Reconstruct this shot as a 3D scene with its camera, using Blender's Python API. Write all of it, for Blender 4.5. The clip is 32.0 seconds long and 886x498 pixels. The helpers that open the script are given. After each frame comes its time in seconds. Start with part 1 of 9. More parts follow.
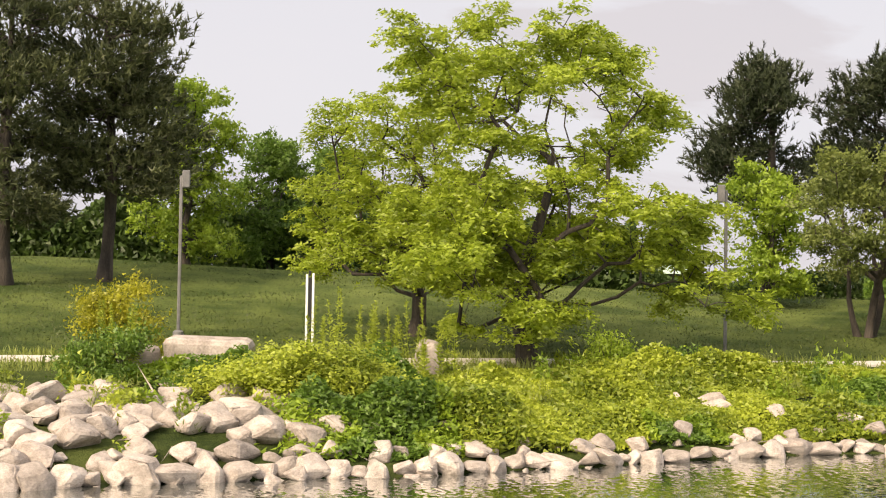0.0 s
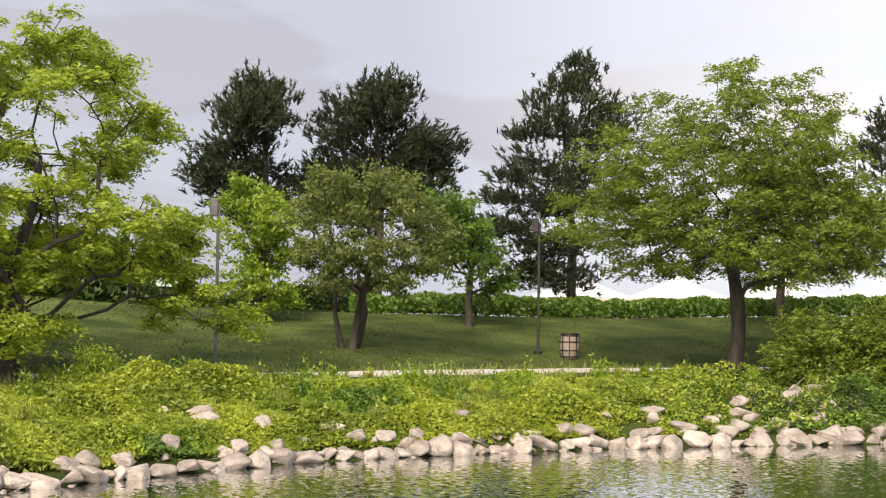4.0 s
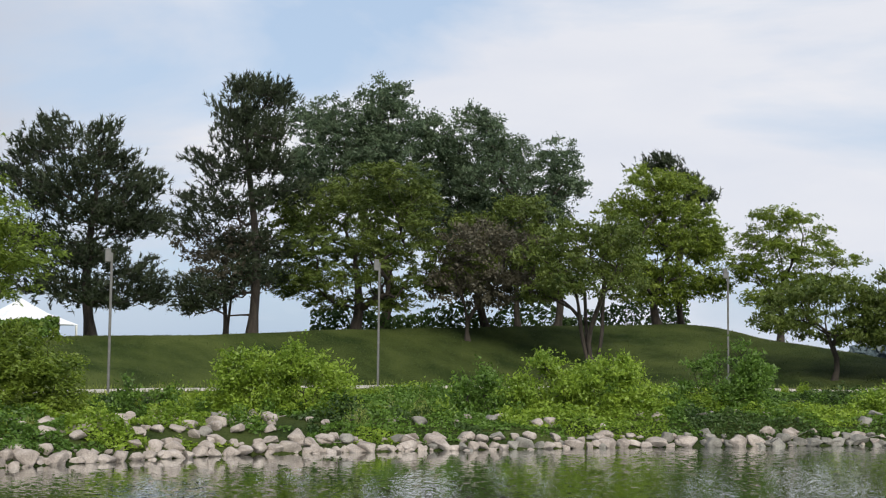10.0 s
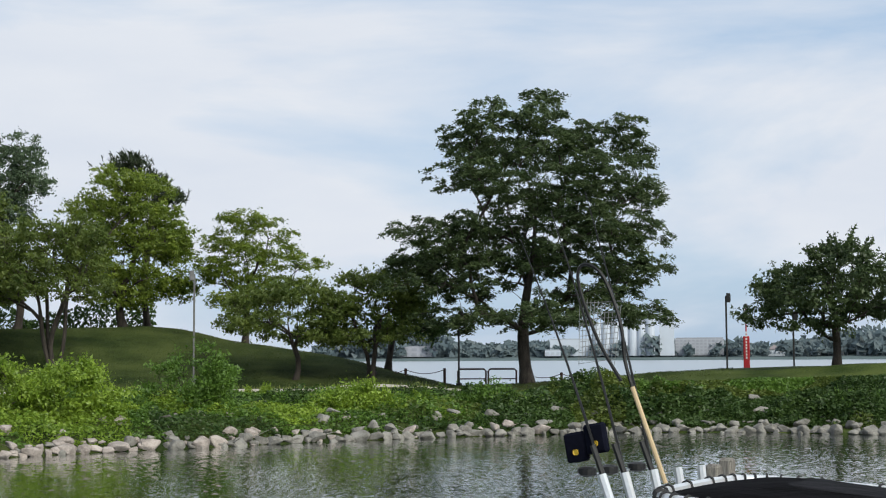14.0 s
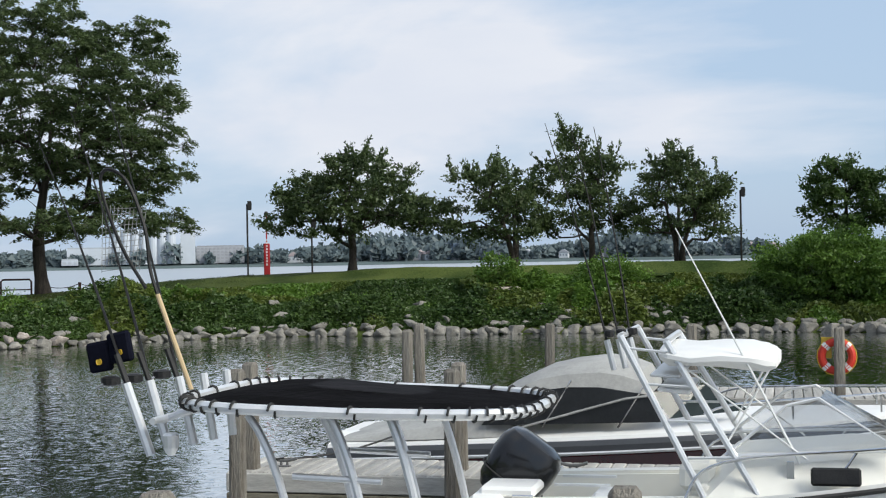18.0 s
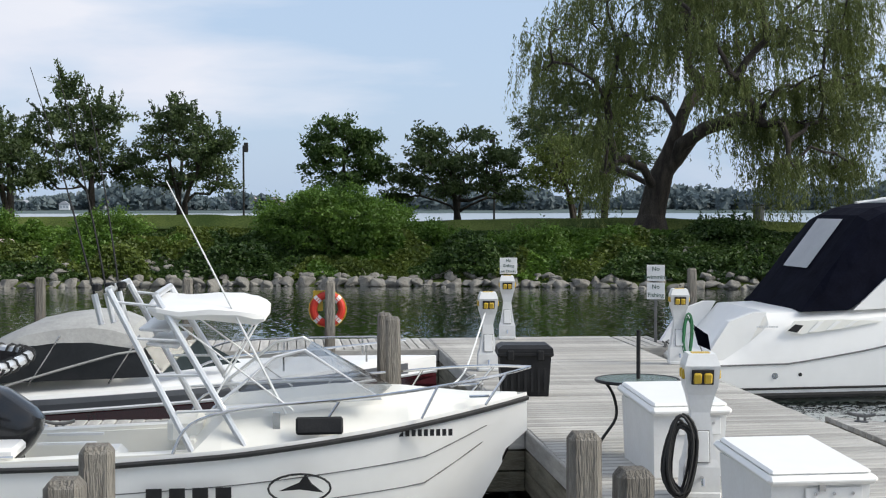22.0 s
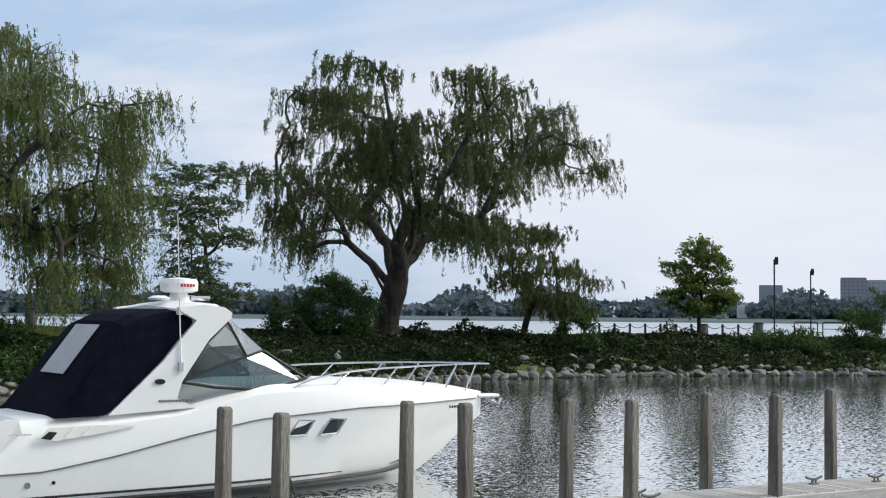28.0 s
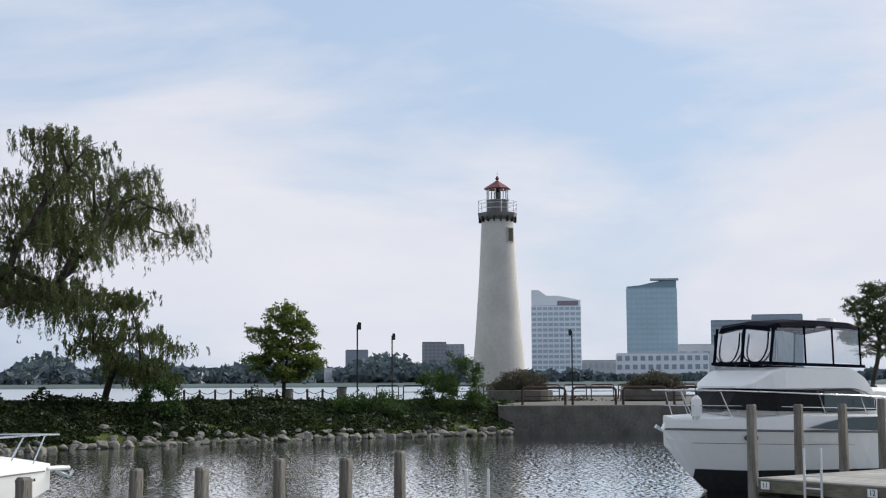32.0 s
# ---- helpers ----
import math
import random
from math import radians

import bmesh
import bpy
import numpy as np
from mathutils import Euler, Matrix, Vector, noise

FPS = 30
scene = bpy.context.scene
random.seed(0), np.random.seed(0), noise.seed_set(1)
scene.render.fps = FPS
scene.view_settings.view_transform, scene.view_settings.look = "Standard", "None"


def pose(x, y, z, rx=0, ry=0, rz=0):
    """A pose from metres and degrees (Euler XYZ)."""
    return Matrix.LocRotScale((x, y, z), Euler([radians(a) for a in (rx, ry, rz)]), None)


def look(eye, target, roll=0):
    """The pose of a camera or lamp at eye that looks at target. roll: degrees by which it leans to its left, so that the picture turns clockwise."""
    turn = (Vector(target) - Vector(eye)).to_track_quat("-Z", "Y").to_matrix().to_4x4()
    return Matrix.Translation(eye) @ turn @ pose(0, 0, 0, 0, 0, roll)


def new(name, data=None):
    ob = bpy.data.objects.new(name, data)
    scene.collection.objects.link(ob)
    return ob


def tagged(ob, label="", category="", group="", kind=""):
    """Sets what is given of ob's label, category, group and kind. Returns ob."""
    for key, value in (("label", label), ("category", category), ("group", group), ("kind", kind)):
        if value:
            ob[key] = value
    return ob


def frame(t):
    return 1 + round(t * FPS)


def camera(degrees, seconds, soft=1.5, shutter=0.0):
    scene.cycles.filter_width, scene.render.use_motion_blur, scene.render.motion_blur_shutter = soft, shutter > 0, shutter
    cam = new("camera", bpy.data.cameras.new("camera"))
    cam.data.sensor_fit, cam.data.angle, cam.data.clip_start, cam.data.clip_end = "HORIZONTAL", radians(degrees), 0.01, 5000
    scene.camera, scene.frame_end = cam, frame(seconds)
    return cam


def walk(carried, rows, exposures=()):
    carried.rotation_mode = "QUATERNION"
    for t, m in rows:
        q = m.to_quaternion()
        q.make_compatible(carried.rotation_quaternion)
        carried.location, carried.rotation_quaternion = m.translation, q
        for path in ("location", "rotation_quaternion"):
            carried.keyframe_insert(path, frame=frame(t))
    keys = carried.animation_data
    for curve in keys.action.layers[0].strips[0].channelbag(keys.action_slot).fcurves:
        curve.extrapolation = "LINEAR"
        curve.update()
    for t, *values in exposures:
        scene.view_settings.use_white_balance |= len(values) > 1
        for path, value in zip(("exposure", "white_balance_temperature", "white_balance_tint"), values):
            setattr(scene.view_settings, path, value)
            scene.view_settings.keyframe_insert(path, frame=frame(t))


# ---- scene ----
EYE = 3.0
cam = camera(35.59, 32.0, soft=1.15)
# seconds, heading (clockwise from +y), pitch, roll, x, y, height over the eye level
ROWS = [
    (0, -73.87, 2.11, 0.85, -0.29, 0.02, -0.04),
    (0.5, -71.59, 2.25, 0.91, -0.29, 0.03, -0.04),
    (1, -69.18, 2.34, 0.92, -0.29, 0.05, -0.04),
    (1.5, -66.62, 2.40, 0.97, -0.28, 0.05, -0.03),
    (2, -63.76, 2.48, 0.94, -0.28, 0.07, -0.04),
    (2.5, -60.79, 2.55, 0.82, -0.27, 0.08, -0.04),
    (3, -58.00, 2.65, 0.73, -0.26, 0.10, -0.03),
    (3.5, -55.47, 2.77, 0.75, -0.25, 0.10, -0.03),
    (5.5, -45.72, 3.36, 0.71, -0.21, 0.14, -0.04),
    (6, -42.61, 3.39, 0.63, -0.20, 0.14, -0.05),
    (6.5, -39.54, 3.50, 0.61, -0.19, 0.16, -0.05),
    (7, -36.56, 3.68, 0.64, -0.18, 0.19, -0.05),
    (7.5, -33.64, 3.86, 0.69, -0.16, 0.21, -0.04),
    (8, -30.74, 3.99, 0.77, -0.14, 0.23, -0.04),
    (8.5, -27.80, 4.08, 0.78, -0.12, 0.24, -0.04),
    (9, -24.74, 4.17, 0.74, -0.10, 0.25, -0.03),
    (9.5, -21.63, 4.25, 0.71, -0.09, 0.26, -0.03),
    (10, -18.58, 4.32, 0.61, -0.07, 0.28, -0.03),
    (10.5, -15.74, 4.35, 0.58, -0.05, 0.30, -0.03),
    (11, -13.11, 4.39, 0.51, -0.03, 0.31, -0.02),
    (11.5, -10.58, 4.43, 0.37, -0.02, 0.32, -0.02),
    (12, -7.73, 4.45, 0.15, 0.01, 0.32, -0.02),
    (12.5, -4.75, 4.46, -0.16, 0.04, 0.33, -0.02),
    (13, -1.87, 4.47, -0.33, 0.03, 0.34, -0.02),
    (13.5, 0.80, 4.49, -0.24, 0.02, 0.34, -0.02),
    (14, 3.26, 4.46, -0.28, 0.02, 0.35, -0.02),
    (14.5, 5.76, 4.24, -0.34, 0.02, 0.37, -0.02),
    (16.5, 16.14, 1.98, -1.09, 0.00, 0.37, -0.02),
    (17, 18.45, 1.38, -1.09, -0.00, 0.38, -0.03),
    (17.5, 20.70, 0.85, -1.11, -0.00, 0.39, -0.03),
    (18, 22.91, 0.42, -1.03, 0.00, 0.40, -0.03),
    (18.5, 25.15, 0.07, -0.95, 0.00, 0.40, -0.03),
    (19, 27.48, -0.29, -0.87, 0.01, 0.41, -0.03),
    (19.5, 29.95, -0.65, -0.83, 0.02, 0.41, -0.03),
    (20, 32.58, -1.01, -0.82, 0.04, 0.41, -0.03),
    (20.5, 35.29, -1.35, -0.79, 0.05, 0.40, -0.03),
    (21, 38.02, -1.59, -0.65, 0.08, 0.40, -0.03),
    (21.5, 40.69, -1.69, -0.33, 0.11, 0.41, -0.04),
    (22, 43.23, -1.67, -0.04, 0.14, 0.40, -0.04),
    (22.5, 45.69, -1.56, 0.21, 0.16, 0.39, -0.04),
    (23, 48.06, -1.38, 0.25, 0.18, 0.37, -0.04),
    (23.5, 50.36, -1.16, 0.27, 0.21, 0.34, -0.04),
    (24, 52.67, -0.96, 0.24, 0.23, 0.32, -0.04),
    (24.5, 55.06, -0.75, 0.20, 0.26, 0.30, -0.04),
    (25, 57.57, -0.54, 0.18, 0.29, 0.27, -0.03),
    (25.5, 60.11, -0.27, 0.13, 0.32, 0.25, -0.03),
    (27.5, 69.78, 1.84, 0.37, 0.36, 0.15, -0.02),
    (28, 72.36, 2.75, 0.51, 0.39, 0.11, -0.01),
    (28.5, 74.81, 3.54, 0.62, 0.41, 0.09, -0.01),
    (29, 77.22, 4.16, 0.59, 0.42, 0.05, -0.01),
    (29.5, 79.52, 4.58, 0.45, 0.43, 0.03, -0.01),
    (30, 81.73, 4.83, 0.35, 0.44, 0.01, -0.00),
    (30.5, 83.80, 5.01, 0.22, 0.45, -0.01, -0.00),
    (31, 85.73, 5.20, 0.04, 0.45, -0.04, -0.00),
    (31.5, 87.55, 5.36, -0.13, 0.46, -0.06, 0.00),
    (32, 89.31, 5.49, -0.32, 0.46, -0.09, 0.00),
]


def aim(h, p, r, x, y, z):
    return Matrix.Translation((x, y, EYE + z)) @ pose(0, 0, 0, 0, 0, -h) @ pose(0, 0, 0, 90 + p) @ pose(0, 0, 0, 0, 0, r)


walk(cam, [(t, aim(h, p, r, x, y, z)) for t, h, p, r, x, y, z in ROWS],
     exposures=[(0, 0.66, 8500, 15), (3, 0.48, 7900, 14), (6, 0.17, 7100, 12), (9, -0.2, 6600, 9), (13, -0.3, 6300, 5), (20, -0.22, 6300, 7), (25, -0.15, 6400, 9), (28, -0.22, 6300, 7), (32, -0.3, 6400, 9)])

# ---- light ----
SUN_AZ, SUN_EL = 145.0, 37.0
world = bpy.data.worlds.new("world")
scene.world = world
world.use_nodes = True
wn, wl = world.node_tree.nodes, world.node_tree.links
wn.clear()


def wnode(kind, **kw):
    n = wn.new(kind)
    for k, val in kw.items():
        n.inputs[k].default_value = val
    return n


sky = wn.new("ShaderNodeTexSky")
sky.sky_type, sky.sun_disc = "NISHITA", False
sky.sun_elevation, sky.sun_rotation = radians(SUN_EL), radians(SUN_AZ)
sky.air_density, sky.dust_density, sky.ozone_density = 1.0, 1.6, 1.2
coord = wn.new("ShaderNodeTexCoord")
stretch = wn.new("ShaderNodeMapping")
stretch.inputs["Scale"].default_value = (1.0, 1.0, 3.6)
cloud_a = wnode("ShaderNodeTexNoise", Scale=1.9, Detail=7.0, Roughness=0.52, Distortion=0.35)
ramp = wn.new("ShaderNodeValToRGB")
ramp.color_ramp.elements[0].position, ramp.color_ramp.elements[1].position = 0.43, 0.57
cloud_b = wnode("ShaderNodeTexNoise", Scale=4.5, Detail=5.0, Roughness=0.55)
tone = wn.new("ShaderNodeMix")
tone.data_type = "RGBA"
tone.inputs[6].default_value, tone.inputs[7].default_value = (6.5, 6.9, 8.1, 1), (8.9, 8.7, 9.0, 1)
blend = wn.new("ShaderNodeMix")
blend.data_type = "RGBA"
veil = wn.new("ShaderNodeMix")
veil.data_type = "RGBA"
veil.inputs[0].default_value = 0.72
veil.inputs[7].default_value = (5.5, 6.8, 8.9, 1)
back = wnode("ShaderNodeBackground", Strength=0.122)
out = wn.new("ShaderNodeOutputWorld")
wl.new(coord.outputs["Generated"], stretch.inputs["Vector"])
wl.new(stretch.outputs["Vector"], cloud_a.inputs["Vector"])
wl.new(stretch.outputs["Vector"], cloud_b.inputs["Vector"])
wl.new(cloud_a.outputs["Fac"], ramp.inputs["Fac"])
wl.new(cloud_b.outputs["Fac"], tone.inputs[0])
wl.new(sky.outputs["Color"], veil.inputs[6])
wl.new(veil.outputs[2], blend.inputs[6])
split = wn.new("ShaderNodeSeparateXYZ")
west = wnode("ShaderNodeMapRange", **{"From Min": -0.80, "From Max": -0.46, "To Min": 0.12, "To Max": 1.0})
dim = wn.new("ShaderNodeMix")
dim.data_type = "RGBA"
dim.inputs[6].default_value = (2.75, 3.2, 4.25, 1)
wl.new(coord.outputs["Generated"], split.inputs[0])
wl.new(split.outputs["X"], west.inputs["Value"])
wl.new(tone.outputs[2], dim.inputs[7])
wl.new(west.outputs[0], dim.inputs[0])
wl.new(dim.outputs[2], blend.inputs[7])
cover = wn.new("ShaderNodeMapRange")
cover.inputs["To Min"].default_value, cover.inputs["To Max"].default_value = 0.9, 0.0
closed = wn.new("ShaderNodeMath")
closed.operation = "MAXIMUM"
wl.new(west.outputs[0], cover.inputs["Value"])
wl.new(cover.outputs[0], closed.inputs[0])
wl.new(ramp.outputs["Color"], closed.inputs[1])
wl.new(closed.outputs[0], blend.inputs[0])
wl.new(blend.outputs[2], back.inputs["Color"])
wl.new(back.outputs[0], out.inputs["Surface"])

sun = new("sun", bpy.data.lights.new("sun", "SUN"))
sun.data.energy, sun.data.angle, sun.data.color = 4.2, radians(28), (1.0, 0.93, 0.82)
s_dir = Vector((math.sin(radians(SUN_AZ)) * math.cos(radians(SUN_EL)), math.cos(radians(SUN_AZ)) * math.cos(radians(SUN_EL)), math.sin(radians(SUN_EL))))
sun.matrix_world = look(s_dir * 60, (0, 0, 0))

# ---- materials ----


def mat(name, base, rough=0.6, metal=0.0, second=None, scale=6.0, amount=0.5, bump=0.0, bump_scale=40.0, spec=0.5, coords="Object", stretch=(1, 1, 1), coat=0.0, fine=None, vary=0.0):
    """A principled material: two colours mixed by noise, a fine grain, and bump."""
    m = bpy.data.materials.new(name)
    m.use_nodes = True
    nt = m.node_tree
    b = nt.nodes["Principled BSDF"]
    b.inputs["Base Color"].default_value = (*base, 1)
    b.inputs["Roughness"].default_value, b.inputs["Metallic"].default_value = rough, metal
    b.inputs["Specular IOR Level"].default_value = spec
    b.inputs["Coat Weight"].default_value = coat
    tc = nt.nodes.new("ShaderNodeTexCoord")
    mp = nt.nodes.new("ShaderNodeMapping")
    mp.inputs["Scale"].default_value = stretch
    nt.links.new(tc.outputs[coords], mp.inputs["Vector"])
    if second:
        n1 = nt.nodes.new("ShaderNodeTexNoise")
        n1.inputs["Scale"].default_value, n1.inputs["Detail"].default_value = scale, 6
        nt.links.new(mp.outputs[0], n1.inputs["Vector"])
        n2 = nt.nodes.new("ShaderNodeTexNoise")
        n2.inputs["Scale"].default_value, n2.inputs["Detail"].default_value = scale * (fine or 9.0), 3
        nt.links.new(mp.outputs[0], n2.inputs["Vector"])
        add = nt.nodes.new("ShaderNodeMath")
        add.operation = "MULTIPLY_ADD"
        nt.links.new(n2.outputs["Fac"], add.inputs[0])
        add.inputs[1].default_value = 0.5
        nt.links.new(n1.outputs["Fac"], add.inputs[2])
        rm = nt.nodes.new("ShaderNodeMapRange")
        rm.inputs["From Min"].default_value, rm.inputs["From Max"].default_value = 0.75 - 0.3 / max(amount, 0.05) * 0.5, 0.75 + 0.3 / max(amount, 0.05) * 0.5
        nt.links.new(add.outputs[0], rm.inputs["Value"])
        mx = nt.nodes.new("ShaderNodeMix")
        mx.data_type = "RGBA"
        mx.inputs[6].default_value, mx.inputs[7].default_value = (*base, 1), (*second, 1)
        nt.links.new(rm.outputs[0], mx.inputs[0])
        col = mx.outputs[2]
        if vary:
            oi = nt.nodes.new("ShaderNodeObjectInfo")
            mr = nt.nodes.new("ShaderNodeMapRange")
            mr.inputs["To Min"].default_value, mr.inputs["To Max"].default_value = 1 - vary, 1 + vary
            nt.links.new(oi.outputs["Random"], mr.inputs["Value"])
            hs = nt.nodes.new("ShaderNodeHueSaturation")
            nt.links.new(mr.outputs[0], hs.inputs["Value"])
            nt.links.new(col, hs.inputs["Color"])
            col = hs.outputs["Color"]
        nt.links.new(col, b.inputs["Base Color"])
    if bump:
        n3 = nt.nodes.new("ShaderNodeTexNoise")
        n3.inputs["Scale"].default_value, n3.inputs["Detail"].default_value = bump_scale, 5
        nt.links.new(mp.outputs[0], n3.inputs["Vector"])
        bp = nt.nodes.new("ShaderNodeBump")
        bp.inputs["Strength"].default_value, bp.inputs["Distance"].default_value = bump, 0.05
        nt.links.new(n3.outputs["Fac"], bp.inputs["Height"])
        nt.links.new(bp.outputs[0], b.inputs["Normal"])
    return m


def leaf_mat(name, dark, light, through_amount=0.35, random_per="island"):
    """Foliage: every leaf its own tint between two greens, a little light passing through."""
    m = bpy.data.materials.new(name)
    m.use_nodes = True
    nt = m.node_tree
    nt.nodes.clear()
    geo = nt.nodes.new("ShaderNodeNewGeometry")
    tc = nt.nodes.new("ShaderNodeTexCoord")
    nz = nt.nodes.new("ShaderNodeTexNoise")
    nz.inputs["Scale"].default_value, nz.inputs["Detail"].default_value = 0.55, 2
    nt.links.new(tc.outputs["Object"], nz.inputs["Vector"])
    ad = nt.nodes.new("ShaderNodeMath")
    ad.operation = "MULTIPLY_ADD"
    nt.links.new(geo.outputs["Random Per Island"], ad.inputs[0])
    ad.inputs[1].default_value = 0.55
    sh = nt.nodes.new("ShaderNodeMapRange")
    sh.inputs["From Min"].default_value, sh.inputs["From Max"].default_value, sh.inputs["To Min"].default_value, sh.inputs["To Max"].default_value = 0.35, 0.65, 0.0, 0.5
    nt.links.new(nz.outputs["Fac"], sh.inputs["Value"])
    nt.links.new(sh.outputs[0], ad.inputs[2])
    mx = nt.nodes.new("ShaderNodeMix")
    mx.data_type = "RGBA"
    mx.inputs[6].default_value, mx.inputs[7].default_value = (*dark, 1), (*light, 1)
    nt.links.new(ad.outputs[0], mx.inputs[0])
    df = nt.nodes.new("ShaderNodeBsdfDiffuse")
    tr = nt.nodes.new("ShaderNodeBsdfTranslucent")
    gl = nt.nodes.new("ShaderNodeBsdfGlossy")
    gl.inputs["Roughness"].default_value = 0.5
    gl.inputs["Color"].default_value = (0.5, 0.5, 0.5, 1)
    nt.links.new(mx.outputs[2], df.inputs["Color"])
    nt.links.new(mx.outputs[2], tr.inputs["Color"])
    m1 = nt.nodes.new("ShaderNodeMixShader")
    m1.inputs[0].default_value = through_amount
    nt.links.new(df.outputs[0], m1.inputs[1])
    nt.links.new(tr.outputs[0], m1.inputs[2])
    m2 = nt.nodes.new("ShaderNodeMixShader")
    m2.inputs[0].default_value = 0.05
    nt.links.new(m1.outputs[0], m2.inputs[1])
    nt.links.new(gl.outputs[0], m2.inputs[2])
    o = nt.nodes.new("ShaderNodeOutputMaterial")
    nt.links.new(m2.outputs[0], o.inputs["Surface"])
    return m


LEAF = {
    "locust": leaf_mat("locust_leaves", (0.13, 0.20, 0.016), (0.42, 0.52, 0.06), 0.48),
    "pine": leaf_mat("pine_needles", (0.012, 0.021, 0.011), (0.055, 0.072, 0.034), 0.12),
    "pinelight": leaf_mat("olive_pine_needles", (0.026, 0.038, 0.016), (0.11, 0.13, 0.052), 0.15),
    "dark": leaf_mat("dark_leaves", (0.022, 0.052, 0.012), (0.08, 0.135, 0.03), 0.3),
    "mid": leaf_mat("mid_green_leaves", (0.054, 0.115, 0.016), (0.149, 0.257, 0.038), 0.35),
    "bright": leaf_mat("bright_leaves", (0.11, 0.195, 0.018), (0.32, 0.44, 0.05), 0.4),
    "olive": leaf_mat("olive_leaves", (0.068, 0.101, 0.024), (0.189, 0.23, 0.054), 0.3),
    "willow": leaf_mat("willow_leaves", (0.035, 0.052, 0.017), (0.12, 0.148, 0.045), 0.35),
    "strand": leaf_mat("willow_strand_leaves", (0.046, 0.068, 0.019), (0.17, 0.205, 0.058), 0.4),
    "elm": leaf_mat("elm_leaves", (0.026, 0.048, 0.017), (0.095, 0.135, 0.046), 0.3),
    "vine": leaf_mat("vine_leaves", (0.10, 0.165, 0.016), (0.47, 0.54, 0.07), 0.42),
    "yellow": leaf_mat("yellowing_leaves", (0.189, 0.203, 0.02), (0.459, 0.446, 0.041), 0.4),
    # bank: the shade by the willows is put into this leaf colour
    "bank": leaf_mat("shaded_bank_leaves", (0.011, 0.022, 0.006), (0.040, 0.062, 0.016), 0.2),
    "grassy": leaf_mat("grass_blades", (0.095, 0.149, 0.027), (0.324, 0.365, 0.095), 0.35),
    "lawn": leaf_mat("lawn_grass_blades", (0.030, 0.048, 0.011), (0.086, 0.112, 0.030), 0.2),
    "hill": leaf_mat("hill_leaves", (0.046, 0.080, 0.014), (0.165, 0.212, 0.040), 0.34),
    "tall": leaf_mat("grey_green_tree_leaves", (0.042, 0.075, 0.040), (0.13, 0.18, 0.095), 0.32),
    "hillbright": leaf_mat("hill_tree_leaves", (0.075, 0.125, 0.014), (0.25, 0.32, 0.04), 0.38),
    "locustgreen": leaf_mat("deep_locust_leaves", (0.06, 0.105, 0.012), (0.24, 0.325, 0.04), 0.42),
    "dull": leaf_mat("dull_purplish_leaves", (0.045, 0.045, 0.030), (0.13, 0.115, 0.075), 0.25),
    # far trees: the haze of distance is painted into the leaf colour
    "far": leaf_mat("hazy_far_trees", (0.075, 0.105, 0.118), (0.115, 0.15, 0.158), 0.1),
}
BARK = mat("bark", (0.020, 0.016, 0.013), 0.9, second=(0.068, 0.055, 0.044), scale=5, amount=0.8, bump=0.8, bump_scale=25, stretch=(1, 1, 0.25))
GRASS = mat("mown_grass", (0.022, 0.038, 0.009), 0.95, second=(0.075, 0.096, 0.026), scale=0.4, amount=0.9, bump=0.9, bump_scale=28, spec=0.1, fine=30)

def lawn_light(m):
    """Light put into the turf colour: park's western end and peninsula sunlit, hill shaded."""
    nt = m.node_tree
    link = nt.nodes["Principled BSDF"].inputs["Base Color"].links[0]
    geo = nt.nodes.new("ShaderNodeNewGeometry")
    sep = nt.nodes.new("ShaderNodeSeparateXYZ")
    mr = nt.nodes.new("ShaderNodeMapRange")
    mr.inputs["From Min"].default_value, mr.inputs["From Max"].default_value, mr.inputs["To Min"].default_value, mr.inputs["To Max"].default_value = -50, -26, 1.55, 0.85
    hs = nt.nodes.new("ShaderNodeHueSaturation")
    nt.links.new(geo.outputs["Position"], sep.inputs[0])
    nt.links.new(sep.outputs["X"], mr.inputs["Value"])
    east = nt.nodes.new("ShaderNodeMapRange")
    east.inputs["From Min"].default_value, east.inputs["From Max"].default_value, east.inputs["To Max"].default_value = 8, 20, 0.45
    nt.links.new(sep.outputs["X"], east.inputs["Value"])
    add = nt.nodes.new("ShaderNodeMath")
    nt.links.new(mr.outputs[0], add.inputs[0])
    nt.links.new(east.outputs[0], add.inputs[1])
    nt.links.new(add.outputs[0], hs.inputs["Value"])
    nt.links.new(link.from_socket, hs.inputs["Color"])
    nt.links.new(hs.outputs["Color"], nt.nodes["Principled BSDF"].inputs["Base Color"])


lawn_light(GRASS)
ROCKGREY = mat("grey_bank_boulder", (0.15, 0.142, 0.125), 0.85, second=(0.31, 0.295, 0.265), scale=2.5, amount=0.8, bump=0.6, bump_scale=9, spec=0.25, vary=0.3)
ROCK = mat("limestone_boulder", (0.235, 0.20, 0.175), 0.85, second=(0.46, 0.405, 0.365), scale=2.5, amount=0.8, bump=0.6, bump_scale=9, spec=0.25, vary=0.25)
CONCRETE = mat("path_concrete", (0.42, 0.39, 0.34), 0.85, second=(0.56, 0.52, 0.45), scale=1.2, amount=0.7, bump=0.2, bump_scale=50)
SEAWALL = mat("stained_seawall_concrete", (0.075, 0.07, 0.06), 0.85, second=(0.15, 0.14, 0.12), scale=0.8, amount=0.8, bump=0.3, bump_scale=12)
GALV = mat("galvanised_pole", (0.10, 0.10, 0.10), 0.55, 0.1, second=(0.17, 0.17, 0.165), scale=4, amount=0.6)
BRONZE = mat("dark_bronze_paint", (0.018, 0.017, 0.017), 0.45, 0.3, second=(0.035, 0.033, 0.03), scale=8)
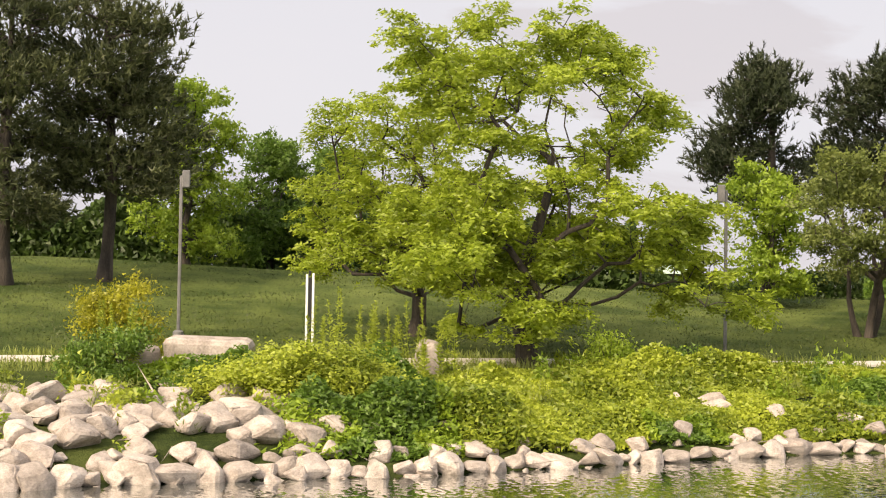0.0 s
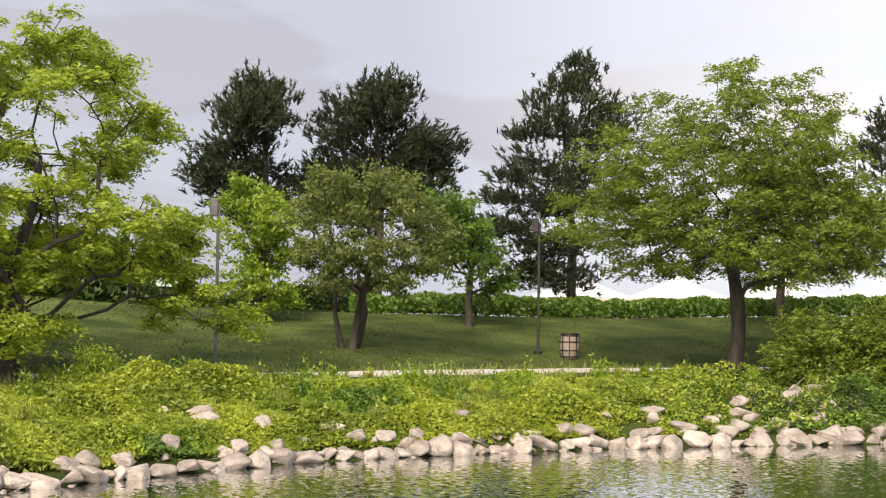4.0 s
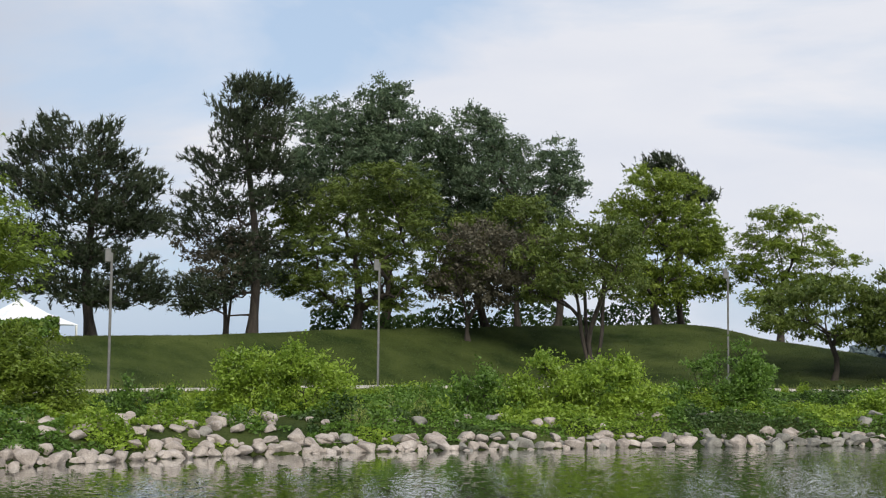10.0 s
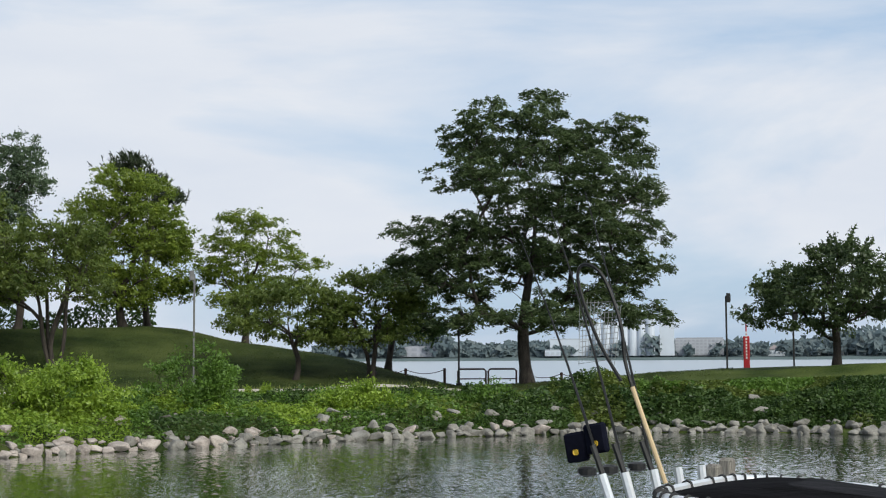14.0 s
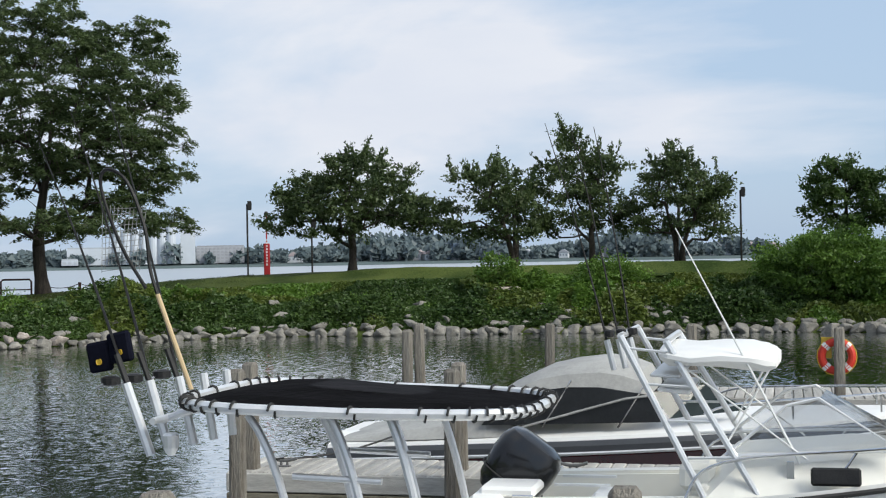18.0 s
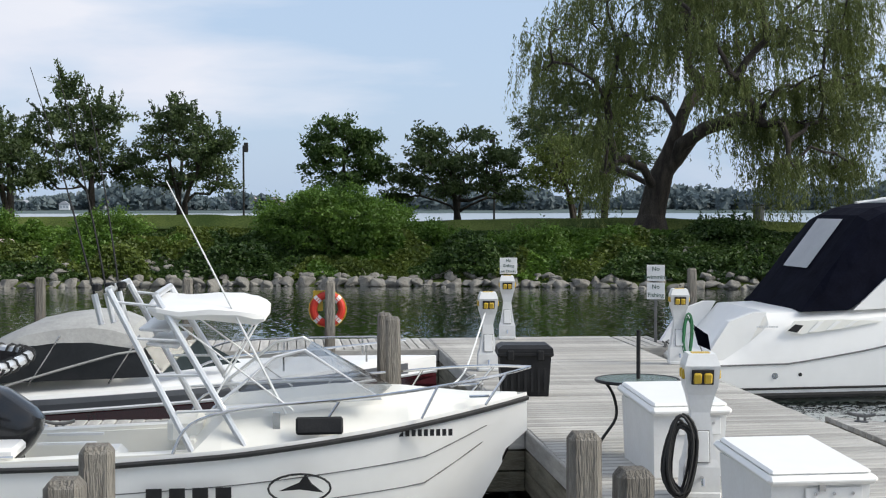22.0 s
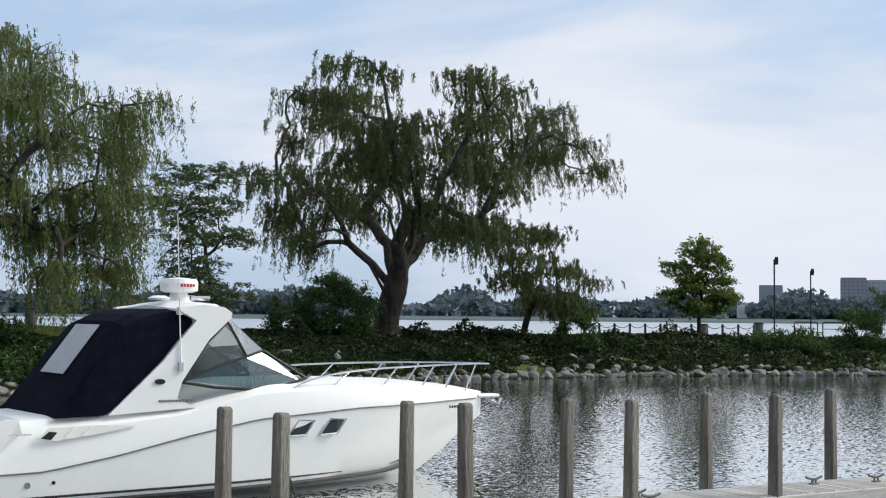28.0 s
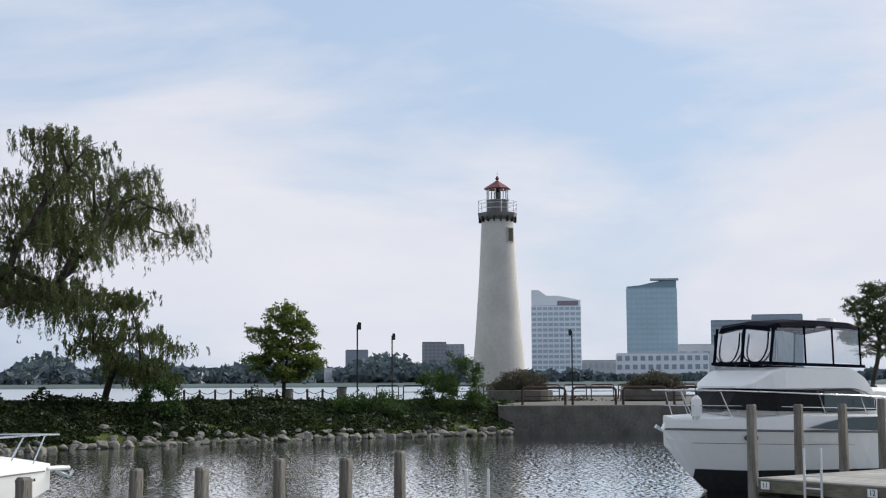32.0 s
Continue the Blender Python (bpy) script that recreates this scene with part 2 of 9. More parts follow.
WOODGREY = mat("weathered_dock_plank", (0.33, 0.315, 0.29), 0.85, second=(0.50, 0.485, 0.45), scale=1.4, amount=0.8, bump=0.4, bump_scale=40, stretch=(1, 7, 7), vary=0.22)
PILE = mat("weathered_pile_wood", (0.13, 0.115, 0.095), 0.9, second=(0.27, 0.25, 0.215), scale=3, amount=0.9, bump=0.8, bump_scale=30, stretch=(3, 3, 0.35), vary=0.2)
TIMBER = mat("wet_dock_timber", (0.10, 0.09, 0.06), 0.85, second=(0.22, 0.20, 0.15), scale=2, amount=0.8, bump=0.5, bump_scale=22, stretch=(1, 1, 6))
GEL = mat("white_gelcoat", (0.82, 0.815, 0.79), 0.42, second=(0.87, 0.865, 0.845), scale=0.7, amount=0.6, coat=0.1)
CREAM = mat("cream_gelcoat", (0.80, 0.785, 0.72), 0.42, second=(0.85, 0.84, 0.78), scale=0.9, amount=0.6, coat=0.1)
NAVY = mat("navy_canvas", (0.004, 0.0045, 0.009), 0.95, spec=0.05, second=(0.008, 0.009, 0.017), scale=3, amount=0.7, bump=0.3, bump_scale=5)
BLACK = mat("black_plastic", (0.008, 0.008, 0.009), 0.5, spec=0.3, second=(0.022, 0.022, 0.022), scale=7, bump=0.1)
RUBBER = mat("black_rubber", (0.015, 0.015, 0.015), 0.7, second=(0.03, 0.03, 0.03), scale=9)
STEEL = mat("polished_rail_steel", (0.72, 0.73, 0.74), 0.18, 1.0, second=(0.6, 0.6, 0.6), scale=9)
ALU = mat("bright_aluminium_tube", (0.78, 0.79, 0.80), 0.30, 0.45, second=(0.66, 0.67, 0.68), scale=12)
GLASS = mat("tinted_glass", (0.03, 0.045, 0.045), 0.04, second=(0.05, 0.07, 0.07), scale=0.6, coat=0.3)
DULLRED = mat("faded_red_roof_paint", (0.13, 0.025, 0.03), 0.6, second=(0.18, 0.045, 0.045), scale=3)
RED = mat("red_paint", (0.50, 0.02, 0.025), 0.45, second=(0.38, 0.018, 0.02), scale=4)
ORANGE = mat("orange_lifebuoy", (0.66, 0.045, 0.02), 0.55, second=(0.52, 0.03, 0.015), scale=8)
YELLOW = mat("yellow_plastic", (0.62, 0.42, 0.03), 0.45, second=(0.5, 0.33, 0.03), scale=14)
WHITE = mat("white_fibreglass", (0.80, 0.805, 0.80), 0.4, second=(0.70, 0.70, 0.685), scale=4, amount=0.5)
RAIL = mat("rusty_brown_rail", (0.055, 0.028, 0.024), 0.7, spec=0.2, second=(0.10, 0.058, 0.048), scale=6)
MAROON = mat("maroon_gelcoat", (0.045, 0.006, 0.010), 0.2, coat=0.5, second=(0.06, 0.008, 0.012), scale=2)
GREYCANVAS = mat("grey_boat_canvas", (0.30, 0.30, 0.29), 0.85, second=(0.40, 0.40, 0.385), scale=2.5, amount=0.7, bump=0.4, bump_scale=4)


def clear_mat(name, tint, gloss=0.10):
    """Thin clear sheet: light passes, a sharp reflection lies on it, stronger at a slant."""
    m = bpy.data.materials.new(name)
    m.use_nodes = True
    nt = m.node_tree
    nt.nodes.clear()
    tr = nt.nodes.new("ShaderNodeBsdfTransparent")
    tr.inputs["Color"].default_value = (*tint, 1)
    gl = nt.nodes.new("ShaderNodeBsdfGlossy")
    gl.inputs["Roughness"].default_value = 0.08
    fr = nt.nodes.new("ShaderNodeFresnel")
    fr.inputs["IOR"].default_value = 1.45
    ad = nt.nodes.new("ShaderNodeMath")
    ad.inputs[1].default_value = gloss
    nt.links.new(fr.outputs[0], ad.inputs[0])
    mx = nt.nodes.new("ShaderNodeMixShader")
    nt.links.new(ad.outputs[0], mx.inputs[0])
    nt.links.new(tr.outputs[0], mx.inputs[1])
    nt.links.new(gl.outputs[0], mx.inputs[2])
    o = nt.nodes.new("ShaderNodeOutputMaterial")
    nt.links.new(mx.outputs[0], o.inputs["Surface"])
    return m


VINYL = clear_mat("clear_vinyl", (0.78, 0.79, 0.80))
TINT = clear_mat("green_tinted_glass", (0.42, 0.55, 0.52))
LIGHTHOUSE = mat("whitewashed_masonry", (0.52, 0.50, 0.46), 0.85, second=(0.62, 0.60, 0.56), scale=0.35, amount=0.9, bump=0.25, bump_scale=8)


def water_mat():
    """Harbour water: the slopes of small waves in two sizes, livelier where the wind touches it."""
    m = bpy.data.materials.new("harbour_water")
    m.use_nodes = True
    nt = m.node_tree
    b = nt.nodes["Principled BSDF"]
    b.inputs["Base Color"].default_value = (0.010, 0.022, 0.013, 1)
    b.inputs["Roughness"].default_value, b.inputs["IOR"].default_value = 0.03, 1.5
    b.inputs["Coat Weight"].default_value, b.inputs["Coat Roughness"].default_value = 1.0, 0.03
    tc = nt.nodes.new("ShaderNodeTexCoord")

    def noise_at(sc, detail, stretch_v=(1, 1, 1)):
        mp = nt.nodes.new("ShaderNodeMapping")
        mp.inputs["Scale"].default_value = stretch_v
        nt.links.new(tc.outputs["Object"], mp.inputs["Vector"])
        nz = nt.nodes.new("ShaderNodeTexNoise")
        nz.inputs["Scale"].default_value, nz.inputs["Detail"].default_value, nz.inputs["Distortion"].default_value = sc, detail, 0.3
        nt.links.new(mp.outputs[0], nz.inputs["Vector"])
        return nz

    def vec(op, a, b2):
        n = nt.nodes.new("ShaderNodeVectorMath")
        n.operation = op
        for i, v in enumerate((a, b2)):
            if isinstance(v, tuple):
                n.inputs[i].default_value = v
            elif v is not None:
                nt.links.new(v, n.inputs[i])
        return n

    wind = nt.nodes.new("ShaderNodeMapRange")
    wind.inputs["From Min"].default_value, wind.inputs["From Max"].default_value, wind.inputs["To Min"].default_value, wind.inputs["To Max"].default_value = 0.40, 0.55, 0.24, 0.95
    nt.links.new(noise_at(0.045, 2.5).outputs["Fac"], wind.inputs["Value"])
    # the west side lies in the lee of the bank
    axes = nt.nodes.new("ShaderNodeSeparateXYZ")
    lee = nt.nodes.new("ShaderNodeMapRange")
    lee.inputs["From Min"].default_value, lee.inputs["From Max"].default_value, lee.inputs["To Min"].default_value, lee.inputs["To Max"].default_value = -16, 4, 0.18, 0.95
    nt.links.new(tc.outputs["Object"], axes.inputs[0])
    nt.links.new(axes.outputs["X"], lee.inputs["Value"])
    breeze = nt.nodes.new("ShaderNodeMath")
    breeze.operation = "MAXIMUM"
    nt.links.new(wind.outputs[0], breeze.inputs[0])
    nt.links.new(lee.outputs[0], breeze.inputs[1])
    small = vec("MULTIPLY", vec("SUBTRACT", noise_at(6.5, 2.0, (1, 1.3, 1)).outputs["Color"], (0.5, 0.5, 0.5)).outputs[0], (0.29, 0.29, 0.0))
    gust = nt.nodes.new("ShaderNodeVectorMath")
    gust.operation = "SCALE"
    nt.links.new(small.outputs[0], gust.inputs[0])
    nt.links.new(breeze.outputs[0], gust.inputs["Scale"])
    swell = vec("MULTIPLY", vec("SUBTRACT", noise_at(0.8, 1.5).outputs["Color"], (0.5, 0.5, 0.5)).outputs[0], (0.018, 0.018, 0.0))
    span = vec("LENGTH", tc.outputs["Object"], None)
    far_w = nt.nodes.new("ShaderNodeMapRange")
    far_w.inputs["From Min"].default_value, far_w.inputs["From Max"].default_value = 80, 180
    nt.links.new(span.outputs["Value"], far_w.inputs["Value"])
    fade = nt.nodes.new("ShaderNodeMapRange")
    fade.inputs["To Min"].default_value, fade.inputs["To Max"].default_value = 1.0, 0.05
    nt.links.new(far_w.outputs[0], fade.inputs["Value"])
    rough = nt.nodes.new("ShaderNodeMapRange")
    rough.inputs["To Min"].default_value, rough.inputs["To Max"].default_value = 0.03, 0.34
    nt.links.new(far_w.outputs[0], rough.inputs["Value"])
    waves = nt.nodes.new("ShaderNodeVectorMath")
    waves.operation = "SCALE"
    nt.links.new(vec("ADD", gust.outputs[0], swell.outputs[0]).outputs[0], waves.inputs[0])
    nt.links.new(fade.outputs[0], waves.inputs["Scale"])
    nt.links.new(rough.outputs[0], b.inputs["Roughness"])
    nt.links.new(rough.outputs[0], b.inputs["Coat Roughness"])
    total = vec("ADD", waves.outputs[0], (0.0, 0.0, 1.0))
    nrm = vec("NORMALIZE", total.outputs[0], None)
    nt.links.new(nrm.outputs[0], b.inputs["Normal"])
    nt.links.new(nrm.outputs[0], b.inputs["Coat Normal"])
    sheen = nt.nodes.new("ShaderNodeBsdfGlossy")
    sheen.inputs["Color"].default_value, sheen.inputs["Roughness"].default_value = (0.92, 0.95, 0.95, 1), 0.05
    nt.links.new(nrm.outputs[0], sheen.inputs["Normal"])
    nt.links.new(rough.outputs[0], sheen.inputs["Roughness"])
    both = nt.nodes.new("ShaderNodeMixShader")
    both.inputs[0].default_value = 0.44
    nt.links.new(b.outputs[0], both.inputs[1])
    nt.links.new(sheen.outputs[0], both.inputs[2])
    nt.links.new(both.outputs[0], nt.nodes["Material Output"].inputs["Surface"])
    return m


WATER = water_mat()

# ---- mesh helpers ----


def part(name, bm, material, parent=None, label="", smooth=False):
    me = bpy.data.meshes.new(name)
    bm.to_mesh(me)
    bm.free()
    if smooth:
        for p in me.polygons:
            p.use_smooth = True
        me.set_sharp_from_angle(angle=radians(32))
    me.materials.append(material)
    ob = new(name, me)
    if parent:
        ob.parent = parent
    if label:
        ob["label"] = label
    return ob


def raw(name, verts, faces, material, parent=None, smooth=False):
    me = bpy.data.meshes.new(name)
    me.from_pydata([tuple(v) for v in verts], [], faces)
    if smooth:
        me.polygons.foreach_set("use_smooth", [True] * len(me.polygons))
    me.materials.append(material)
    ob = new(name, me)
    if parent:
        ob.parent = parent
    return ob


def thing(name, m, label, category, group="", kind=""):
    ob = new(name)
    ob.empty_display_size = 0.1
    ob.matrix_world = m
    return tagged(ob, label, category, group, kind)


def box_bm(sx, sy, sz, at=(0, 0, 0), bevel=0.0, bm=None, m=None, seg=1):
    bm = bm or bmesh.new()
    r = bmesh.ops.create_cube(bm, size=1.0, matrix=Matrix.Translation(at) @ (m or Matrix()) @ Matrix.Diagonal((sx, sy, sz, 1)))
    if bevel:
        es = list({e for v in r["verts"] for e in v.link_edges})
        bmesh.ops.bevel(bm, geom=es, offset=bevel, segments=seg, affect="EDGES", profile=0.5)
    return bm


def tube_bm(pts, radius, sides=8, bm=None, taper=None, caps=True):
    """A round bar along points; taper gives the radius at the far end."""
    bm = bm or bmesh.new()
    pts = [Vector(p) for p in pts]
    rings = []
    side = None
    for i, p in enumerate(pts):
        d = (pts[min(i + 1, len(pts) - 1)] - pts[max(i - 1, 0)]).normalized()
        if side is None:
            side = d.orthogonal().normalized()
        side = (side - d * side.dot(d)).normalized()
        up = d.cross(side)
        r = radius if taper is None else radius + (taper - radius) * i / (len(pts) - 1)
        rings.append([bm.verts.new(p + (side * math.cos(a) + up * math.sin(a)) * r) for a in [2 * math.pi * k / sides for k in range(sides)]])
    for a, b in zip(rings, rings[1:]):
        for k in range(sides):
            bm.faces.new((a[k], a[(k + 1) % sides], b[(k + 1) % sides], b[k]))
    if caps:
        bm.faces.new(rings[0][::-1])
        bm.faces.new(rings[-1])
    return bm


def lathe_bm(profile, sides=16, bm=None, at=(0, 0, 0)):
    """Turned shape: radius, height pairs from the foot up."""
    bm = bm or bmesh.new()
    rings = [[bm.verts.new((at[0] + r * math.cos(2 * math.pi * k / sides), at[1] + r * math.sin(2 * math.pi * k / sides), at[2] + z)) for k in range(sides)] for r, z in profile]
    for a, b in zip(rings, rings[1:]):
        for k in range(sides):
            bm.faces.new((a[k], a[(k + 1) % sides], b[(k + 1) % sides], b[k]))
    bm.faces.new(rings[0][::-1])
    bm.faces.new(rings[-1])
    return bm


def curve_pts(a, b, c, n=6):
    a, b, c = Vector(a), Vector(b), Vector(c)
    return [a * (1 - t) ** 2 + b * 2 * t * (1 - t) + c * t * t for t in [i / n for i in range(n + 1)]]


def spline(pts, n=6):
    """Smooth points through the given ones."""
    pts = [Vector(p) for p in pts]
    out_pts = []
    for i in range(len(pts) - 1):
        p0, p1, p2, p3 = pts[max(i - 1, 0)], pts[i], pts[i + 1], pts[min(i + 2, len(pts) - 1)]
        for k in range(n):
            t = k / n
            out_pts.append(0.5 * ((2 * p1) + (p2 - p0) * t + (2 * p0 - 5 * p1 + 4 * p2 - p3) * t * t + (3 * p1 - p0 - 3 * p2 + p3) * t ** 3))
    return out_pts + [pts[-1]]


def leaves(name, c, axis, size, width, material, parent=None, rng=None, upper=None):
    """Many small three-cornered leaves: centres, long axes, lengths, and the way their upper sides look."""
    n = len(c)
    rng = rng or np.random.default_rng(1)
    axis = axis / (np.linalg.norm(axis, axis=1, keepdims=True) + 1e-9)
    other = np.cross(axis, rng.normal(size=(n, 3)) if upper is None else upper)
    other /= np.linalg.norm(other, axis=1, keepdims=True) + 1e-9
    s = size[:, None] if np.ndim(size) else size
    w = s * width
    v = np.empty((n, 3, 3), np.float32)
    v[:, 0] = c + axis * s * 0.58
    v[:, 1], v[:, 2] = c - axis * s * 0.42 + other * w * 0.5, c - axis * s * 0.36 - other * w * 0.5
    me = bpy.data.meshes.new(name)
    me.vertices.add(n * 3)
    me.loops.add(n * 3)
    me.polygons.add(n)
    me.vertices.foreach_set("co", v.ravel())
    me.loops.foreach_set("vertex_index", np.arange(n * 3, dtype=np.int32))
    me.polygons.foreach_set("loop_start", np.arange(0, n * 3, 3, dtype=np.int32))
    me.update(calc_edges=True)
    me.materials.append(material)
    ob = new(name, me)
    if parent:
        ob.parent = parent
    return ob


# ---- the land ----
# heading, water's edge, path, crest, height of the crest, depth of the plateau behind it
LAND = [(-125, 22, 35, 60, 4.6, 120), (-90, 22.3, 35.7, 60, 4.6, 120), (-81, 23.0, 35.2, 58, 4.15, 120), (-76, 23.4, 35.4, 58, 3.95, 120), (-68, 25.3, 36.5, 58, 3.55, 120),
        (-58.6, 28.9, 39.5, 60, 3.28, 120), (-52, 31.0, 43, 60, 3.15, 120), (-45, 33.4, 47.5, 62, 3.2, 120), (-37.5, 36, 52.5, 64, 3.36, 120), (-33, 37.7, 55.3, 66, 3.55, 120),
        (-26.3, 40.7, 61, 70, 3.92, 120), (-20, 42.4, 66, 75, 4.35, 80), (-15, 44, 69, 82, 4.65, 60), (-9, 46.3, 69, 84, 4.8, 50), (-7.4, 46.9, 69, 84, 4.65, 40),
        (-5.7, 47.6, 69, 82, 4.1, 30), (-2.5, 49.2, 68.5, 80, 3.4, 22), (-0.1, 50.2, 68.4, 78, 2.73, 12), (1.5, 50.9, 68, 76, 2.1, 6), (3.8, 51.9, 68, 74, 1.44, 2),
        (5.4, 52.6, 66, 72, 1.47, 3), (8.9, 54, 64, 68, 1.84, 8), (12, 55, 62, 66, 2.2, 12), (16.3, 55.5, 62, 65, 2.42, 14), (19.7, 54.6, 61, 64, 2.58, 15),
        (25.5, 54.3, 61, 63, 2.61, 15), (32.5, 54, 60, 62, 2.7, 15), (41.6, 53.2, 60, 62, 2.4, 15), (50.8, 52, 60, 62, 2.5, 18), (56.6, 52.3, 60, 62, 2.4, 22),
        (65.8, 58.5, 66, 69, 2.15, 18), (70.4, 63, 70, 73, 2.18, 14), (77.4, 68, 75, 78, 2.06, 12), (82.9, 72.5, 80, 84, 1.85, 10), (88.7, 76.3, 84, 88, 1.8, 40), (92.2, 79.0, 87, 90, 1.7, 60), (92.8, 92, 98, 100, 1.55, 40), (125, 92, 98, 100, 1.55, 40)]
LA = np.array(LAND)


def land_at(az):
    return [np.interp(az, LA[:, 0], LA[:, i]) for i in range(1, 6)]


def lattice(x, y, seed=0):
    """Smooth random field on the plan, -1 to 1."""
    x, y = np.asarray(x, float), np.asarray(y, float)
    xi, yi = np.floor(x), np.floor(y)
    fx, fy = x - xi, y - yi
    fx, fy = fx * fx * (3 - 2 * fx), fy * fy * (3 - 2 * fy)

    def h(i, j):
        return np.modf(np.abs(np.sin(i * 127.1 + j * 311.7 + seed * 74.7) * 43758.5453))[0] * 2 - 1
    return (h(xi, yi) * (1 - fx) + h(xi + 1, yi) * fx) * (1 - fy) + (h(xi, yi + 1) * (1 - fx) + h(xi + 1, yi + 1) * fx) * fy


def ground_many(x, y):
    """Height of the land at many places."""
    x, y = np.asarray(x, float), np.asarray(y, float)
    az, d = np.degrees(np.arctan2(x, y)), np.hypot(x, y)
    w, p, c, zc, pl = land_at(az)
    left = np.clip((6 - az) / 8, 0, 1)
    zp = 1.32 * left + (0.8 + (zc - 0.8) * 0.72) * (1 - left)
    one = np.ones_like(w)
    kn = [(w - 4, -1.6 * one), (w - 1, -0.5 * one), (w, 0 * one), (w + 1.5, 0.62 * one), (w + 3.5, 0.62 + (zp - 0.62) * np.where(left > 0.5, 0.3, 0.45)), (p - 1.3, zp), (p + 1.3, zp + 0.03),
          (c, zc), (c + pl, np.maximum(zc - pl * 0.02, 1.2)), (c + pl + 1.2, 1.1 * one), (c + pl + 2.5, -1.5 * one), (500 * one, -1.5 * one)]
    z = kn[0][1].copy()
    for (d0, z0), (d1, z1) in zip(kn, kn[1:]):
        t = np.clip((d - d0) / np.maximum(d1 - d0, 1e-3), 0, 1)
        z = np.where(d >= d0, z0 + (z1 - z0) * t, z)
    bump = lattice(x * 0.16, y * 0.16) * 0.10 + lattice(x * 0.55, y * 0.55, 3) * 0.04
    return z + np.where(d < c + pl, bump, 0) * np.clip((d - w - 1) / 4, 0, 1) * np.where(np.abs(d - p) < 2, 0.3, 1)


def ground_z(x, y):
    return float(ground_many(x, y))


def polar(az, d, z=0.0):
    return Vector((math.sin(radians(az)) * d, math.cos(radians(az)) * d, z))


def build_ground():
    azs = np.arange(-112, 104.01, 0.6)
    verts, faces, cols = [], [], 40
    for az in azs:
        w, p, c, zc, pl = land_at(az)
        ds = np.concatenate([np.linspace(w - 4, w + 4, 9), np.linspace(w + 5, p - 1.4, 6), [p - 1.2, p, p + 1.2], np.linspace(p + 2, c, 9), c + pl * np.array([0.1, 0.3, 0.5, 0.8, 0.97]), c + pl + np.array([0.6, 1.2, 1.9, 2.5]), [c + pl + 4]])
        cols = len(ds)
        for d in ds:
            q = polar(az, d)
            verts.append((q.x, q.y, ground_z(q.x, q.y)))
    for i in range(len(azs) - 1):
        for k in range(cols - 1):
            a = i * cols + k
            faces.append((a, a + cols, a + cols + 1, a + 1))
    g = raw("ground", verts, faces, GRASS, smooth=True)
    tagged(g, "mown grass park bank rising from the water to a low hill", "ground", kind="structure")
    # footpath
    verts, faces = [], []
    az_p = np.arange(-112, 4.5, 0.8)
    for az in az_p:
        w, p, c, zc, pl = land_at(az)
        for dd, dz in ((-1.05, -0.1), (-1.0, 0.05), (1.0, 0.06), (1.05, -0.1)):
            q = polar(az, p + dd)
            verts.append((q.x, q.y, ground_z(q.x, q.y) + dz))
    for i in range(len(az_p) - 1):
        for k in range(3):
            a = i * 4 + k
            faces.append((a, a + 4, a + 5, a + 1))
    pth = raw("pavement", verts, faces, CONCRETE)
    tagged(pth, "pale concrete footpath curving along the grassy bank", "path", kind="structure")


build_ground()
wb = bmesh.new()
bmesh.ops.create_circle(wb, cap_ends=True, radius=4500, segments=96)
water = part("water", wb, WATER)
tagged(water, "dark green rippled harbour and river water", "water", kind="structure")

# ---- trees ----


def limbs_raw(name, p0, p1, r0, r1, material, parent, sides=5):
    """Tapered limb pieces, joined into one mesh."""
    n = len(p0)
    d = p1 - p0
    d /= np.linalg.norm(d, axis=1, keepdims=True) + 1e-9
    ref = np.where(np.abs(d[:, 2:3]) > 0.9, np.array([[1.0, 0, 0]]), np.array([[0, 0, 1.0]]))
    a = np.cross(d, ref)
    a /= np.linalg.norm(a, axis=1, keepdims=True) + 1e-9
    b = np.cross(d, a)
    ang = np.arange(sides) * 2 * math.pi / sides
    p0, p1 = p0 - d * r0[:, None] * 0.2, p1 + d * r1[:, None] * 0.2
    ring = a[:, None] * np.cos(ang)[None, :, None] + b[:, None] * np.sin(ang)[None, :, None]
    v = np.concatenate([p0[:, None] + ring * r0[:, None, None], p1[:, None] + ring * r1[:, None, None]], 1).astype(np.float32)
    k = np.arange(sides)
    f = np.stack([k, (k + 1) % sides, (k + 1) % sides + sides, k + sides], -1)
    idx = (f[None] + (np.arange(n) * sides * 2)[:, None, None]).astype(np.int32)
    me = bpy.data.meshes.new(name)
    me.vertices.add(n * sides * 2)
    me.loops.add(n * sides * 4)
    me.polygons.add(n * sides)
    me.vertices.foreach_set("co", v.ravel())
    me.loops.foreach_set("vertex_index", idx.ravel())
    me.polygons.foreach_set("loop_start", np.arange(0, n * sides * 4, 4, dtype=np.int32))
    me.update(calc_edges=True)
    me.materials.append(material)
    me.shade_smooth()
    ob = new(name, me)
    ob.parent = parent
    return ob


def unit(v):
    return v / (np.linalg.norm(v, axis=-1, keepdims=True) + 1e-9)


UP = np.array([0.0, 0.0, 1.0])


